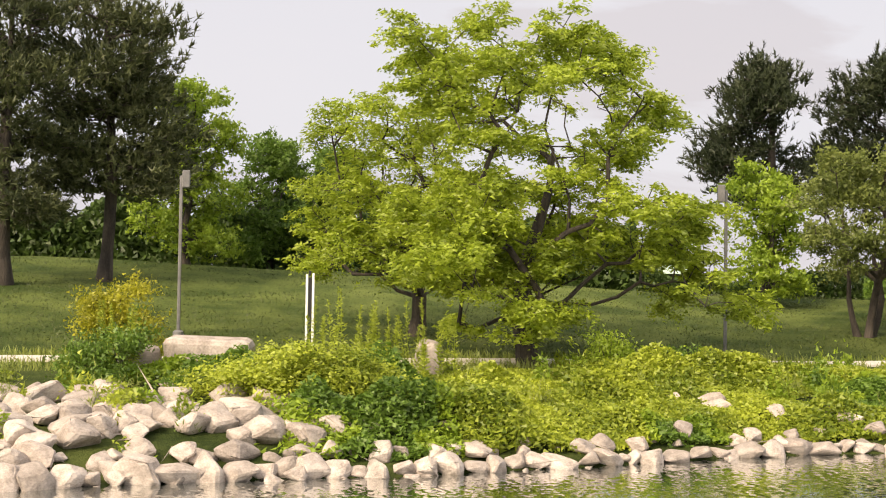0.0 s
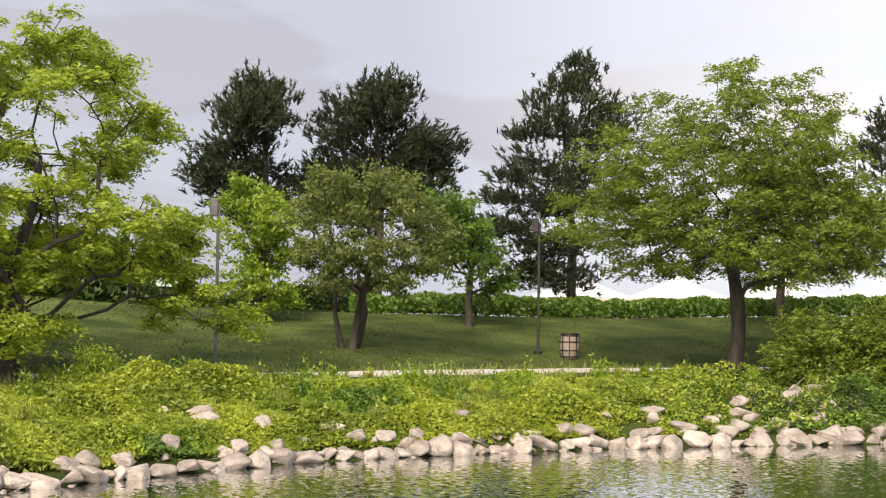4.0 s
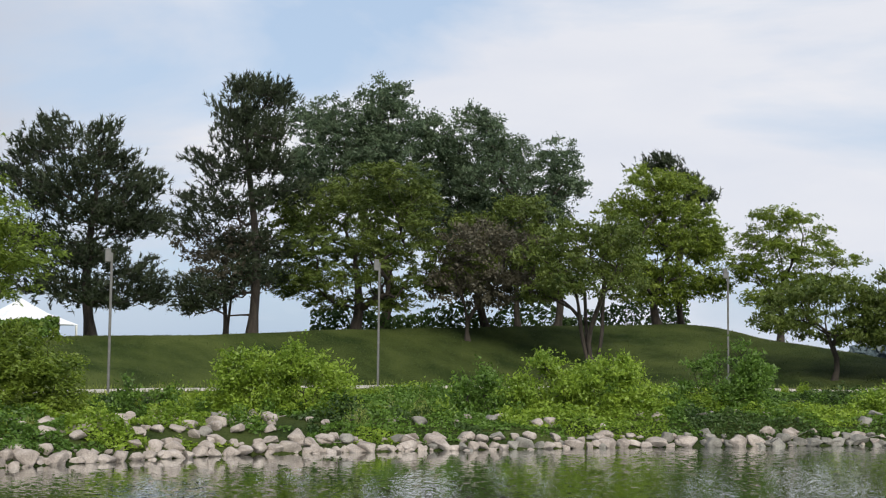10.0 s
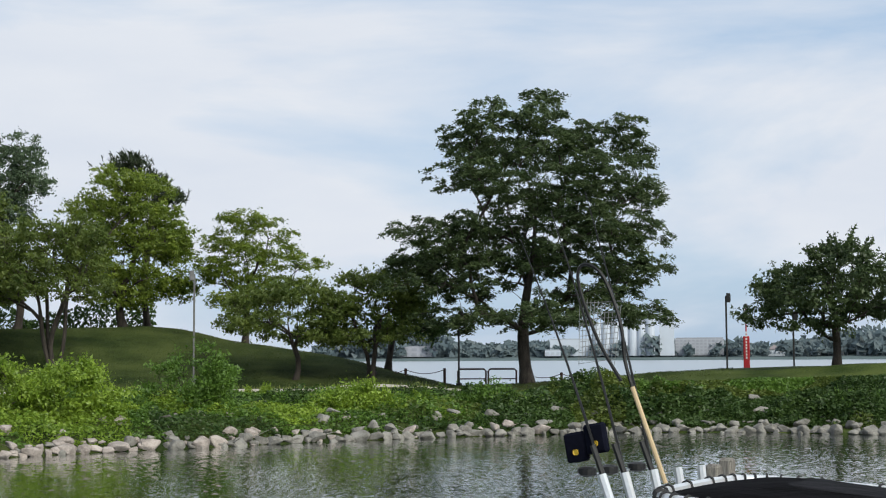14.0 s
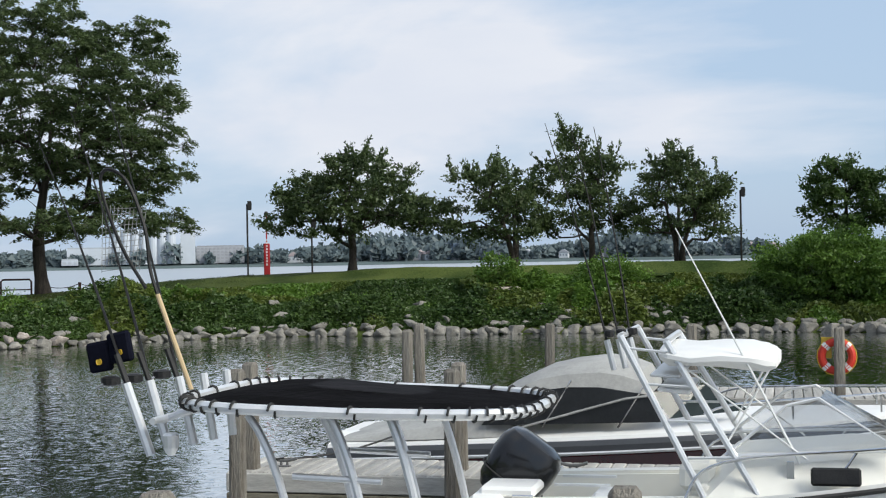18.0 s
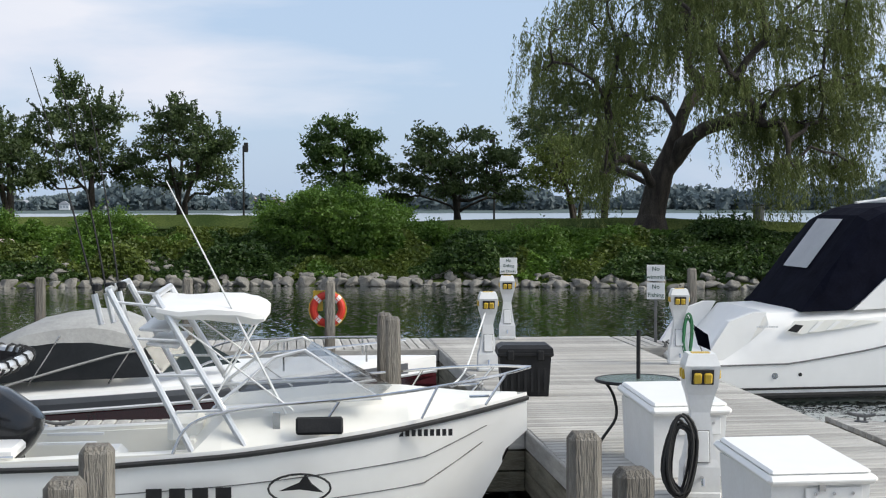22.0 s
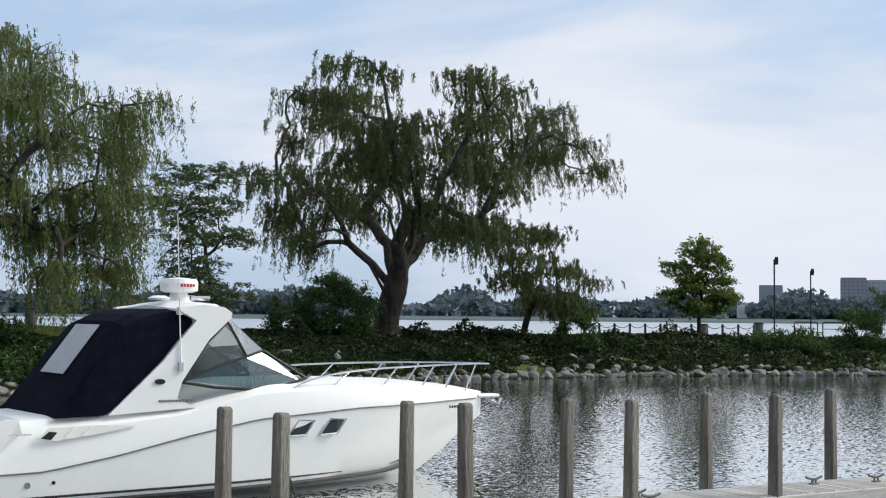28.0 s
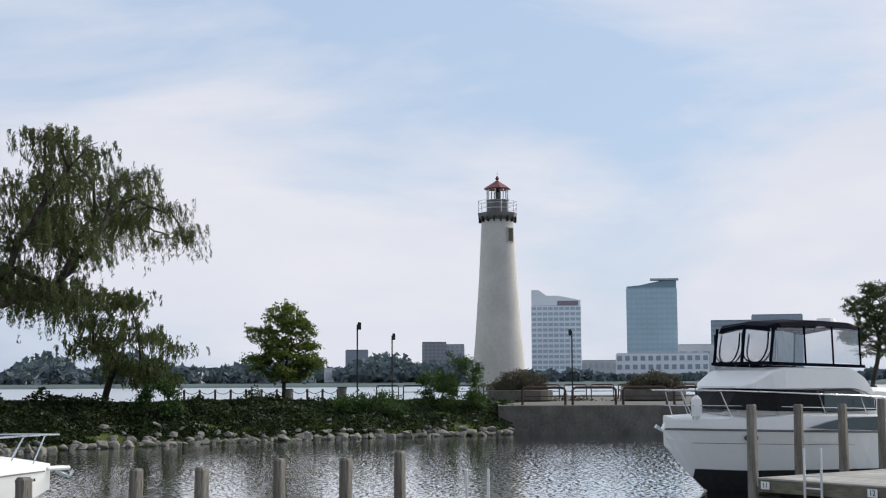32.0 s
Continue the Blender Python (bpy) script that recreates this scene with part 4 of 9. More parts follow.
CROWNS["hill_a"] = [(-0.5, 12.1, 2.1, 0.8), (2.0, 12.4, 1.6, 0.8), (-2.3, 11.1, 2.1, 0.9), (0.8, 11.2, 2.4, 0.9), (3.6, 11.4, 1.6, 0.9), (-3.6, 10.2, 1.7, 0.8), (-1.1, 9.9, 2.4, 0.9), (2.1, 9.9, 2.7, 0.9), (-2.9, 8.6, 1.9, 0.9), (-0.1, 8.6, 2.1, 0.9), (3.0, 8.5, 2.1, 0.9), (5.2, 8.4, 1.4, 0.7), (6.5, 7.8, 1.2, 0.7), (-3.5, 7.0, 1.2, 0.9), (-1.0, 7.1, 2.4, 0.9), (2.1, 7.1, 2.1, 0.9), (4.6, 7.3, 1.4, 0.9), (-1.6, 5.8, 1.7, 0.6), (2.1, 5.9, 1.7, 0.7)]
CROWNS["hill_crab_a"] = [(0.6, 9.3, 1.9, 0.8), (2.1, 8.7, 1.6, 0.9), (-1.0, 6.8, 1.6, 0.9), (0.9, 6.5, 1.9, 1.1), (2.8, 6.9, 1.6, 1.1), (-0.4, 8.1, 1.6, 0.9)]
CROWNS["hill_fill"] = [(0.2, 11.6, 1.9, 0.7), (-1.5, 10.7, 2.1, 0.7), (1.3, 9.7, 1.7, 1.0), (-0.8, 8.3, 2.1, 1.2), (-2.8, 7.9, 1.7, 1.4), (1.3, 7.3, 1.7, 1.2)]
CROWNS["hill_crab_b"] = [(-1.4, 9.2, 1.5, 0.8), (0.7, 9.2, 1.5, 0.9), (-2.2, 8.0, 1.5, 0.9), (-0.2, 8.0, 1.8, 0.9), (1.6, 8.0, 1.2, 0.9), (-1.1, 6.8, 1.8, 0.9), (1.3, 6.8, 1.5, 0.8), (-2.8, 6.2, 1.1, 0.6)]
CROWNS["hill_bright"] = [(-0.6, 13.5, 1.8, 0.9), (1.2, 13.3, 1.4, 0.8), (-2.2, 11.9, 1.6, 1.1), (0.2, 11.8, 2.1, 1.1), (2.4, 11.4, 1.2, 0.9), (-1.1, 10.2, 2.1, 1.1), (1.6, 9.8, 2.1, 1.1), (3.2, 9.8, 1.1, 1.1), (-1.5, 8.1, 1.8, 1.1), (0.9, 7.8, 2.1, 1.1), (2.9, 7.4, 1.4, 0.9), (-0.1, 6.7, 2.1, 0.7)]
CROWNS["pine_h"] = [(-1.5, 15.5, 1.3, 0.6), (-0.2, 14.4, 1.3, 0.6), (1.2, 13.5, 0.9, 0.6), (-0.6, 12.5, 1.9, 0.9), (0.1, 10.7, 1.9, 1.1)]
CROWNS["hill_bright_b"] = [(-0.5, 11.3, 1.4, 0.5), (0.9, 10.9, 1.4, 0.6), (2.3, 10.2, 1.0, 0.5), (-1.2, 9.9, 1.7, 0.8), (1.2, 9.2, 2.1, 0.8), (3.3, 8.7, 1.4, 0.4), (-1.9, 8.5, 1.4, 0.8), (0.2, 7.8, 2.4, 0.8), (2.6, 7.5, 1.4, 0.7), (-0.5, 6.5, 1.7, 0.8)]
CROWNS["hill_crab_c"] = [(-2.3, 6.0, 1.6, 0.7), (0.0, 6.2, 1.8, 0.7), (1.5, 5.4, 1.3, 0.9), (-1.8, 4.8, 1.8, 0.8), (0.3, 4.2, 1.5, 0.6), (-3.2, 4.8, 0.9, 0.7), (1.8, 4.2, 1.0, 0.6)]
CROWNS["hill_crab_d"] = [(-0.7, 6.8, 1.2, 0.6), (0.7, 6.5, 1.3, 0.7), (-1.6, 5.7, 1.2, 0.7), (0.1, 5.4, 1.6, 0.8), (1.9, 5.6, 1.0, 0.9), (-0.7, 4.2, 1.5, 0.6), (1.3, 4.2, 1.3, 0.6)]
CROWNS["end_tree"] = [(1.5, 5.6, 1.3, 0.8), (2.4, 4.6, 1.1, 0.7), (0.8, 4.6, 1.1, 0.7)]
CROWNS["elm"] = [(0.4, 16.0, 0.9, 0.7), (-0.9, 14.9, 1.7, 0.9), (1.3, 14.9, 1.5, 0.7), (5.1, 14.6, 1.1, 0.7), (-2.8, 14.1, 1.7, 0.8), (0.1, 13.5, 2.8, 1.0), (3.2, 13.9, 1.8, 1.0), (5.4, 13.5, 1.1, 0.8), (-3.4, 12.3, 2.0, 0.8), (-0.8, 11.4, 2.9, 0.9), (3.3, 11.9, 2.7, 1.1), (5.8, 11.2, 1.3, 0.8), (1.6, 10.3, 2.6, 1.0), (-4.6, 9.2, 2.2, 0.7), (-2.2, 9.6, 2.2, 0.7), (4.5, 9.4, 2.9, 1.0), (-5.7, 7.8, 1.6, 0.8), (-3.1, 8.0, 2.4, 0.9), (1.0, 8.0, 3.3, 1.0), (5.6, 7.5, 2.2, 0.9), (-3.7, 6.6, 3.3, 0.7), (3.6, 6.2, 2.9, 0.7), (-3.1, 5.0, 2.2, 0.7), (1.2, 5.0, 3.1, 0.7), (5.3, 5.1, 2.2, 0.7)]
CROWNS["round_crab"] = [(0.5, 7.5, 1.4, 0.5), (-1.1, 6.7, 1.4, 0.5), (1.6, 6.6, 1.4, 0.6), (0.2, 6.1, 1.6, 0.7), (-2.5, 5.9, 1.4, 0.6), (2.3, 5.5, 1.1, 0.7), (-1.2, 5.3, 1.6, 0.6), (1.0, 5.0, 1.6, 0.5), (-3.0, 4.8, 1.2, 0.5), (3.1, 4.7, 0.9, 0.5), (-0.6, 4.4, 1.6, 0.3)]
CROWNS["young_a"] = [(-0.5, 6.8, 1.1, 0.5), (-2.2, 6.6, 0.9, 0.5), (0.3, 6.2, 1.1, 0.6), (-1.4, 5.7, 1.4, 0.7), (-3.0, 5.4, 0.9, 0.4), (-0.0, 5.2, 1.4, 0.7), (-2.5, 4.5, 1.2, 0.4), (-1.1, 4.4, 1.4, 0.5), (0.8, 4.3, 0.8, 0.5)]
CROWNS["young_b"] = [(-1.0, 8.4, 0.7, 0.6), (-0.2, 7.3, 1.2, 0.6), (-1.8, 7.1, 1.1, 0.6), (1.2, 7.3, 0.7, 0.6), (-1.3, 6.0, 1.5, 0.7), (0.6, 6.2, 1.1, 0.7), (-0.2, 4.9, 1.6, 0.6), (-2.4, 4.9, 1.0, 0.4), (1.4, 5.1, 0.8, 0.7)]
CROWNS["young_c"] = [(0.0, 7.5, 0.7, 0.5), (-0.8, 6.7, 1.1, 0.6), (1.1, 6.6, 1.1, 0.6), (1.8, 6.1, 0.7, 0.6), (-1.4, 5.6, 1.2, 0.6), (0.5, 5.6, 1.4, 0.7), (1.8, 5.0, 1.0, 0.6), (-1.9, 4.5, 1.1, 0.5), (-0.1, 4.5, 1.6, 0.5), (1.8, 4.1, 1.1, 0.3)]
CROWNS["dark_maple"] = [(-0.2, 6.7, 0.9, 0.5), (-1.3, 6.2, 0.6, 0.3), (0.9, 6.2, 0.7, 0.4), (0.1, 5.7, 1.6, 0.6), (-1.0, 5.0, 1.1, 0.6), (1.1, 4.8, 0.8, 0.6), (0.1, 4.3, 1.6, 0.5)]
CROWNS["spread_crab"] = [(-1.2, 6.2, 1.2, 0.5), (0.5, 6.2, 1.2, 0.5), (-2.0, 5.2, 1.1, 0.5), (-0.3, 5.1, 1.6, 0.6), (1.5, 5.3, 1.1, 0.6), (-2.5, 4.3, 1.1, 0.5), (-0.6, 4.0, 1.6, 0.5), (1.5, 4.3, 1.4, 0.5), (2.3, 3.6, 0.7, 0.3), (-2.8, 3.5, 0.7, 0.3)]
CROWNS["thin_crab"] = [(-1.2, 5.0, 1.5, 0.9), (-0.0, 4.4, 1.4, 1.1), (-2.1, 4.7, 0.9, 0.6), (-0.6, 6.0, 1.2, 0.8)]
CROWNS["behind_willow"] = [(-3.8, 8.3, 2.0, 1.0), (-1.8, 9.3, 1.7, 0.8), (-2.4, 6.6, 2.0, 1.3), (-4.4, 7.3, 1.3, 0.8), (0.6, 8.3, 2.0, 1.3), (0.3, 6.0, 2.0, 1.3)]
CROWNS["between"] = [(-2.3, 11.0, 1.3, 0.8), (-0.4, 11.0, 1.7, 0.8), (-2.6, 9.3, 1.7, 1.0), (-0.1, 9.4, 2.0, 0.8), (-1.3, 7.7, 2.0, 1.0), (1.0, 7.4, 1.3, 0.7), (-0.6, 5.7, 2.0, 1.2), (0.7, 4.1, 1.7, 0.8), (-1.6, 4.1, 1.7, 1.0)]
CROWNS["lone_maple"] = [(-0.5, 6.9, 0.8, 0.6), (0.5, 6.4, 1.0, 0.6), (-1.0, 5.7, 1.2, 0.6), (1.0, 5.4, 1.2, 0.6), (-0.1, 4.7, 1.7, 0.6), (-1.5, 4.2, 0.8, 0.5), (1.3, 4.1, 0.8, 0.5), (0.2, 3.6, 1.3, 0.4)]
CROWNS["willow_a"] = [(0.9, 13.5, 2.7, 0.7), (4.6, 13.4, 2.8, 0.8), (-2.5, 12.6, 1.5, 0.6), (-2.2, 11.5, 2.0, 0.7), (1.4, 11.8, 2.2, 0.9), (4.6, 11.8, 2.2, 0.9), (7.8, 11.6, 1.8, 1.0), (-3.7, 10.0, 1.5, 1.0), (-1.3, 9.8, 2.0, 1.0), (1.9, 10.1, 2.0, 1.0), (4.9, 10.1, 2.2, 1.0), (8.1, 9.9, 1.7, 1.1), (-4.2, 8.6, 1.0, 0.7), (-1.5, 7.9, 1.7, 1.0), (2.9, 8.1, 1.5, 1.0), (6.4, 7.9, 2.2, 1.0), (8.8, 8.2, 1.0, 1.0), (-2.0, 6.1, 1.2, 1.2), (4.6, 6.4, 1.5, 1.0), (7.4, 6.4, 1.7, 1.2), (-2.2, 4.4, 1.0, 0.7), (8.1, 4.7, 1.2, 1.0), (5.4, 4.7, 1.2, 1.0)]
CROWNS["willow_b"] = [(-2.5, 15.0, 1.6, 0.8), (-4.0, 13.5, 1.6, 0.9), (-0.8, 14.8, 1.1, 0.7), (-1.9, 13.2, 1.8, 1.1), (-4.9, 12.4, 0.9, 0.7), (4.2, 14.5, 1.6, 0.8), (6.3, 13.7, 1.4, 0.9), (8.0, 12.8, 1.4, 0.9), (9.5, 11.5, 1.4, 0.7), (10.7, 10.6, 0.9, 0.7), (-0.2, 12.1, 2.1, 1.1), (2.8, 12.4, 2.1, 1.1), (5.1, 12.3, 2.1, 0.9), (7.2, 11.5, 1.8, 0.9), (-1.9, 10.7, 2.1, 1.1), (1.0, 10.0, 2.1, 1.1), (3.9, 10.2, 2.1, 0.9), (6.3, 9.8, 1.8, 0.7), (-4.2, 9.5, 1.8, 0.9), (-6.9, 9.9, 1.6, 0.7), (-5.3, 8.0, 1.8, 0.9), (-1.8, 8.4, 1.8, 0.9), (2.2, 8.0, 2.1, 1.1), (4.6, 7.3, 2.1, 1.1), (-4.4, 6.5, 0.9, 1.1)]
CROWNS["willow_c"] = [(-1.0, 7.2, 1.5, 0.9), (1.1, 7.2, 1.4, 0.8), (0.2, 6.0, 1.8, 0.9), (2.0, 5.4, 1.5, 0.8), (-1.0, 4.8, 1.5, 1.1), (3.6, 4.8, 0.9, 0.5), (1.2, 3.9, 1.8, 0.9), (2.7, 3.3, 1.2, 0.8)]
CROWNS["pine_b"] = [(-0.3, 14.6, 1.9, 0.7), (-0.7, 15.6, 1.1, 0.7), (-1.1, 13.1, 2.4, 0.7), (0.6, 12.6, 1.6, 0.6), (-1.8, 11.8, 2.2, 0.7), (1.0, 11.6, 1.6, 0.7), (-0.6, 10.7, 3.0, 0.8), (1.6, 10.4, 1.3, 0.7), (-2.0, 9.8, 2.1, 0.7), (0.6, 9.5, 2.4, 0.7), (2.1, 8.7, 1.3, 0.6), (-1.3, 8.3, 2.1, 0.7), (1.1, 7.8, 2.1, 0.6), (-0.7, 7.1, 2.1, 0.6), (1.7, 7.0, 1.1, 0.5)]
CROWNS["pine_a"] = [(0.5, 12.8, 1.9, 0.8), (-0.6, 11.5, 1.9, 0.8), (0.1, 10.4, 2.2, 0.8), (-0.9, 9.2, 1.9, 0.8), (0.4, 8.4, 2.1, 0.8), (-0.5, 7.2, 1.9, 0.8), (0.6, 5.9, 1.3, 0.5), (-0.3, 13.9, 1.6, 0.8)]
CROWNS["back_bright"] = [(0.0, 11.2, 1.3, 1.0), (0.5, 9.8, 1.8, 1.0), (-0.3, 8.6, 2.0, 1.1), (0.8, 7.4, 1.7, 1.0), (-0.6, 6.4, 1.8, 1.0), (0.6, 5.4, 1.6, 0.9)]
CROWNS["back_dark"] = [(0.0, 9.6, 1.2, 1.0), (0.6, 8.4, 1.8, 1.0), (-0.8, 7.6, 1.7, 1.1), (0.3, 6.5, 2.2, 1.0), (-0.6, 5.4, 2.0, 0.9), (0.9, 4.9, 1.6, 0.9)]
CROWNS["small_locust"] = [(0.3, 8.6, 1.4, 0.7), (-0.8, 7.8, 1.4, 0.6), (1.0, 7.2, 1.4, 0.7), (-1.0, 6.4, 1.5, 0.7), (0.8, 5.8, 1.6, 0.7), (-0.2, 5.0, 1.5, 0.6)]
CROWNS["quay_tree"] = [(0.0, 12.0, 1.5, 1.0), (-1.2, 10.4, 1.6, 1.1), (1.2, 10.0, 1.7, 1.2), (0.0, 8.6, 2.2, 1.2), (-1.8, 7.6, 1.6, 1.0), (1.8, 7.2, 1.6, 1.1), (0.2, 6.2, 2.2, 1.0)]


def trees():
    def put(name, kind, leaf, x, y, key, label, r, stems=1, **kw):
        near = math.hypot(x, y) < 50
        put.n += 1
        opt = {"dense": {"pine": 640, "tier": 560}.get(kind, 330), "size": {"pine": 0.27, "tier": 0.128}.get(kind, 0.14 if near else 0.18)}
        opt.update(kw)
        opt["dense"] *= {"pine": 1.4, "willow": 1.25}.get(kind, 2.0)
        build_tree(name, kind, leaf, x, y, CROWNS[key], label, 11 + put.n * 7, r, stems, **opt)
    put.n = 0
    put("pine_tree", "pine", "pinelight", -50.27, -1.31, "pine_a", L_PINE, 0.28)
    put("pine_tree", "pine", "pinelight", -52.25, 2.14, "pine_b", L_PINE, 0.24)
    put("deciduous_tree", "round", "bright", -60.0, 5.87, "back_bright", "bright green leafy tree behind the pines on the hill", 0.2)
    put("deciduous_tree", "round", "mid", -65.5, 10.26, "back_dark", L_DEC, 0.2)
    put("deciduous_tree", "round", "mid", -68.8, 14.4, "back_dark", L_DEC, 0.2)
    put("locust_tree", "tier", "locust", -39.9, 10.65, "locust_a", "bright green honey locust with layered drooping foliage on the lawn", 0.24)
    put("locust_tree", "tier", "locust", -33.2, 11.9, "locust_b", "large bright green honey locust spreading over the footpath and bank", 0.26, top=0.6, dense=900)
    put("pine_tree", "pine", "pine", -55.9, 31.65, "pine_c", L_PINE, 0.24)
    put("pine_tree", "pine", "pine", -54.9, 37.1, "pine_d", L_PINE, 0.24)
    put("deciduous_tree", "round", "bright", -49.1, 27.5, "yellowgreen", "bright yellow-green leafy tree on the grassy slope", 0.16)
    put("crabapple_tree", "crab", "olive", -39.6, 25.7, "crab_a", L_CRAB, 0.15, 3, dense=700, size=0.125)
    put("deciduous_tree", "round", "mid", -44.4, 34.6, "behind_crab", L_DEC, 0.15)
    put("pine_tree", "pine", "pine", -47.7, 43.0, "pine_e", L_PINE, 0.24)
    put("locust_tree", "tier", "locustgreen", -31.25, 35.4, "locust_c", "wide honey locust with tiered bright foliage beside the footpath", 0.27, dense=560, fine=21)
    put("locust_tree", "tier", "locustgreen", -38.3, 46.5, "small_locust", "smaller honey locust with bright foliage on the hill", 0.2)
    put("pine_tree", "pine", "pine", -36.9, 57.4, "pine_f", L_PINE, 0.26)
    put("pine_tree", "pine", "pine", -32.1, 64.7, "pine_g", L_PINE, 0.26)
    put("deciduous_tree", "round", "tall", -31.3, 80.4, "tall_a", L_TALL, 0.3)
    put("deciduous_tree", "round", "tall", -25.9, 86.5, "tall_b", L_TALL, 0.28)
    put("deciduous_tree", "round", "tall", -21.6, 87.5, "tall_c", L_TALL, 0.26)
    put("deciduous_tree", "tier", "hill", -28.8, 70.6, "hill_a", "broad round-crowned green tree on the grassy hill", 0.3, dense=400, size=0.17)
    put("crabapple_tree", "crab", "dull", -34.2, 65.9, "dull_crab", "sparse dull crabapple tree with bare twigs on the hill", 0.12, 2, dense=170, bare=0.2)
    put("crabapple_tree", "crab", "dull", -23.0, 72.7, "hill_crab_a", "dull purplish crabapple with bare twigs on the hill", 0.12, 3, dense=260, bare=0.1)
    put("deciduous_tree", "round", "hill", -22.4, 81.2, "hill_fill", L_DEC, 0.2)
    put("crabapple_tree", "crab", "hill", -15.9, 72.5, "hill_crab_b", L_CRAB, 0.14, 4, dense=300)
    put("deciduous_tree", "round", "hillbright", -14.5, 85.0, "hill_bright", "bright green full-crowned tree on top of the hill", 0.28)
    put("pine_tree", "pine", "pine", -14.0, 91.2, "pine_h", L_PINE, 0.24)
    put("deciduous_tree", "tier", "hillbright", -7.15, 84.0, "hill_bright_b", "bright green tiered tree on top of the hill", 0.2, dense=360, size=0.17)
    put("crabapple_tree", "crab", "hill", -3.6, 72.2, "hill_crab_c", L_CRAB, 0.15)
    put("crabapple_tree", "crab", "hill", 0.35, 72.3, "hill_crab_d", L_CRAB, 0.12, 3)
    put("deciduous_tree", "round", "dark", 1.33, 80.3, "end_tree", L_DEC, 0.2)
    put("elm_tree", "tier", "elm", 8.35, 70.85, "elm", "large open-crowned dark tree standing at the water's edge lawn", 0.33, top=0.5, dense=600, size=0.17, fine=26)
    put("crabapple_tree", "crab", "elm", 21.65, 62.8, "round_crab", "round spreading crabapple on the grassy peninsula", 0.2, dense=420, shoots=12)
    put("crabapple_tree", "crab", "elm", 28.8, 59.8, "young_a", L_YOUNG, 0.14, 2, dense=300, shoots=26)
    put("crabapple_tree", "crab", "elm", 32.6, 59.0, "young_b", L_YOUNG, 0.16, dense=300, shoots=34)
    put("crabapple_tree", "crab", "elm", 36.1, 56.8, "young_c", L_YOUNG, 0.14, 3, dense=300, shoots=30)
    put("maple_tree", "round", "dark", 41.7, 51.6, "dark_maple", "compact dark green maple on the grassy peninsula", 0.15, dense=480)
    put("crabapple_tree", "crab", "elm", 45.9, 48.0, "spread_crab", L_CRAB, 0.16, 2, dense=420)
    put("crabapple_tree", "crab", "olive", 55.7, 49.2, "thin_crab", L_CRAB, 0.14, 3, dense=220)
    put("deciduous_tree", "tier", "elm", 63.1, 53.0, "behind_willow", L_DEC, 0.25, dense=330, size=0.17)
    put("deciduous_tree", "tier", "elm", 73.3, 37.5, "between", L_DEC, 0.22, dense=300, size=0.17)
    put("maple_tree", "round", "hill", 81.8, 10.2, "lone_maple", "young green maple standing alone by the chain fence", 0.13, dense=420)
    put("deciduous_tree", "round", "elm", 144.2, -43.0, "quay_tree", L_DEC, 0.25)
    put("willow_tree", "willow", "strand", 47.27, 37.55, "willow_a", "huge weeping willow with leaning trunk and hanging strands", 0.62, top=0.42, dense=1050, size=0.175, hang=2.4, lean=0.55)
    put("willow_tree", "willow", "willow", 67.1, 24.3, "willow_b", "old weeping willow with forked trunk and thin bare top", 0.72, 1, top=0.12, dense=1080, size=0.18, hang=1.5, bare=0.08)
    put("willow_tree", "willow", "willow", 72.1, 18.4, "willow_c", "small weeping willow with bare twigs over the bank", 0.2, top=0.2, dense=600, size=0.2, hang=0.8, bare=0.1)


trees()

# ---- shrubs ----


def build_shrub(kind, x, y, zb, zt, half, seed):
    rng = random.Random(seed)
    gz = ground_z(x, y) - 0.1
    lab = {"bush": "dense wild green shrub on the rocky bank", "goldenrod": "yellowing wild sapling on the bank above the boulders", "vine": "mound of bright green vines sprawling over the boulders",
           "shrub": "upright leafy shrub beside the seawall", "sapling": "feathery olive green sapling among the weeds of the bank"}[kind]
    hh = zt - gz
    lobes_s = []
    for i in range((15 if kind != "vine" else 20) + int(7 * half)):
        a = half * 0.85 * rng.uniform(-1, 1)
        dome = math.sqrt(max(0.1, 1 - (a / half) ** 2 * 0.85))
        w = half * rng.uniform(0.22, 0.38)
        h = min(w, hh * 0.3) * rng.uniform(0.6, 0.9)
        if i % 4 == 3:
            lobes_s.append((a, gz + hh * dome * rng.uniform(0.06, 0.35), w, h))
            continue
        lobes_s.append((a, gz + max(0.12, (hh * dome * (rng.uniform(0.2, 0.75) if i % 2 else rng.uniform(0.6, 1.0)) - h)), w, h))
    lf = {"goldenrod": "yellow", "vine": "vine", "bush": "mid", "shrub": "dark", "sapling": "locustgreen"}[kind]
    if kind == "bush" and x > 44:
        lf = "dark"
    if kind == "bush" and x < 0:
        lf = ("mid", "bright", "bright")[seed % 3]
    near = x < -20 and y < 25
    build_tree("shrub", "tier" if kind in ("vine", "sapling") else "round", lf, x, y, lobes_s, lab, seed, 0.03, 4, dense=1600 if near else 900, size=0.085 if near else 0.125, top=0.3, shoots=0 if kind == "vine" else 40, cat="shrub", grp="bank shrubs")


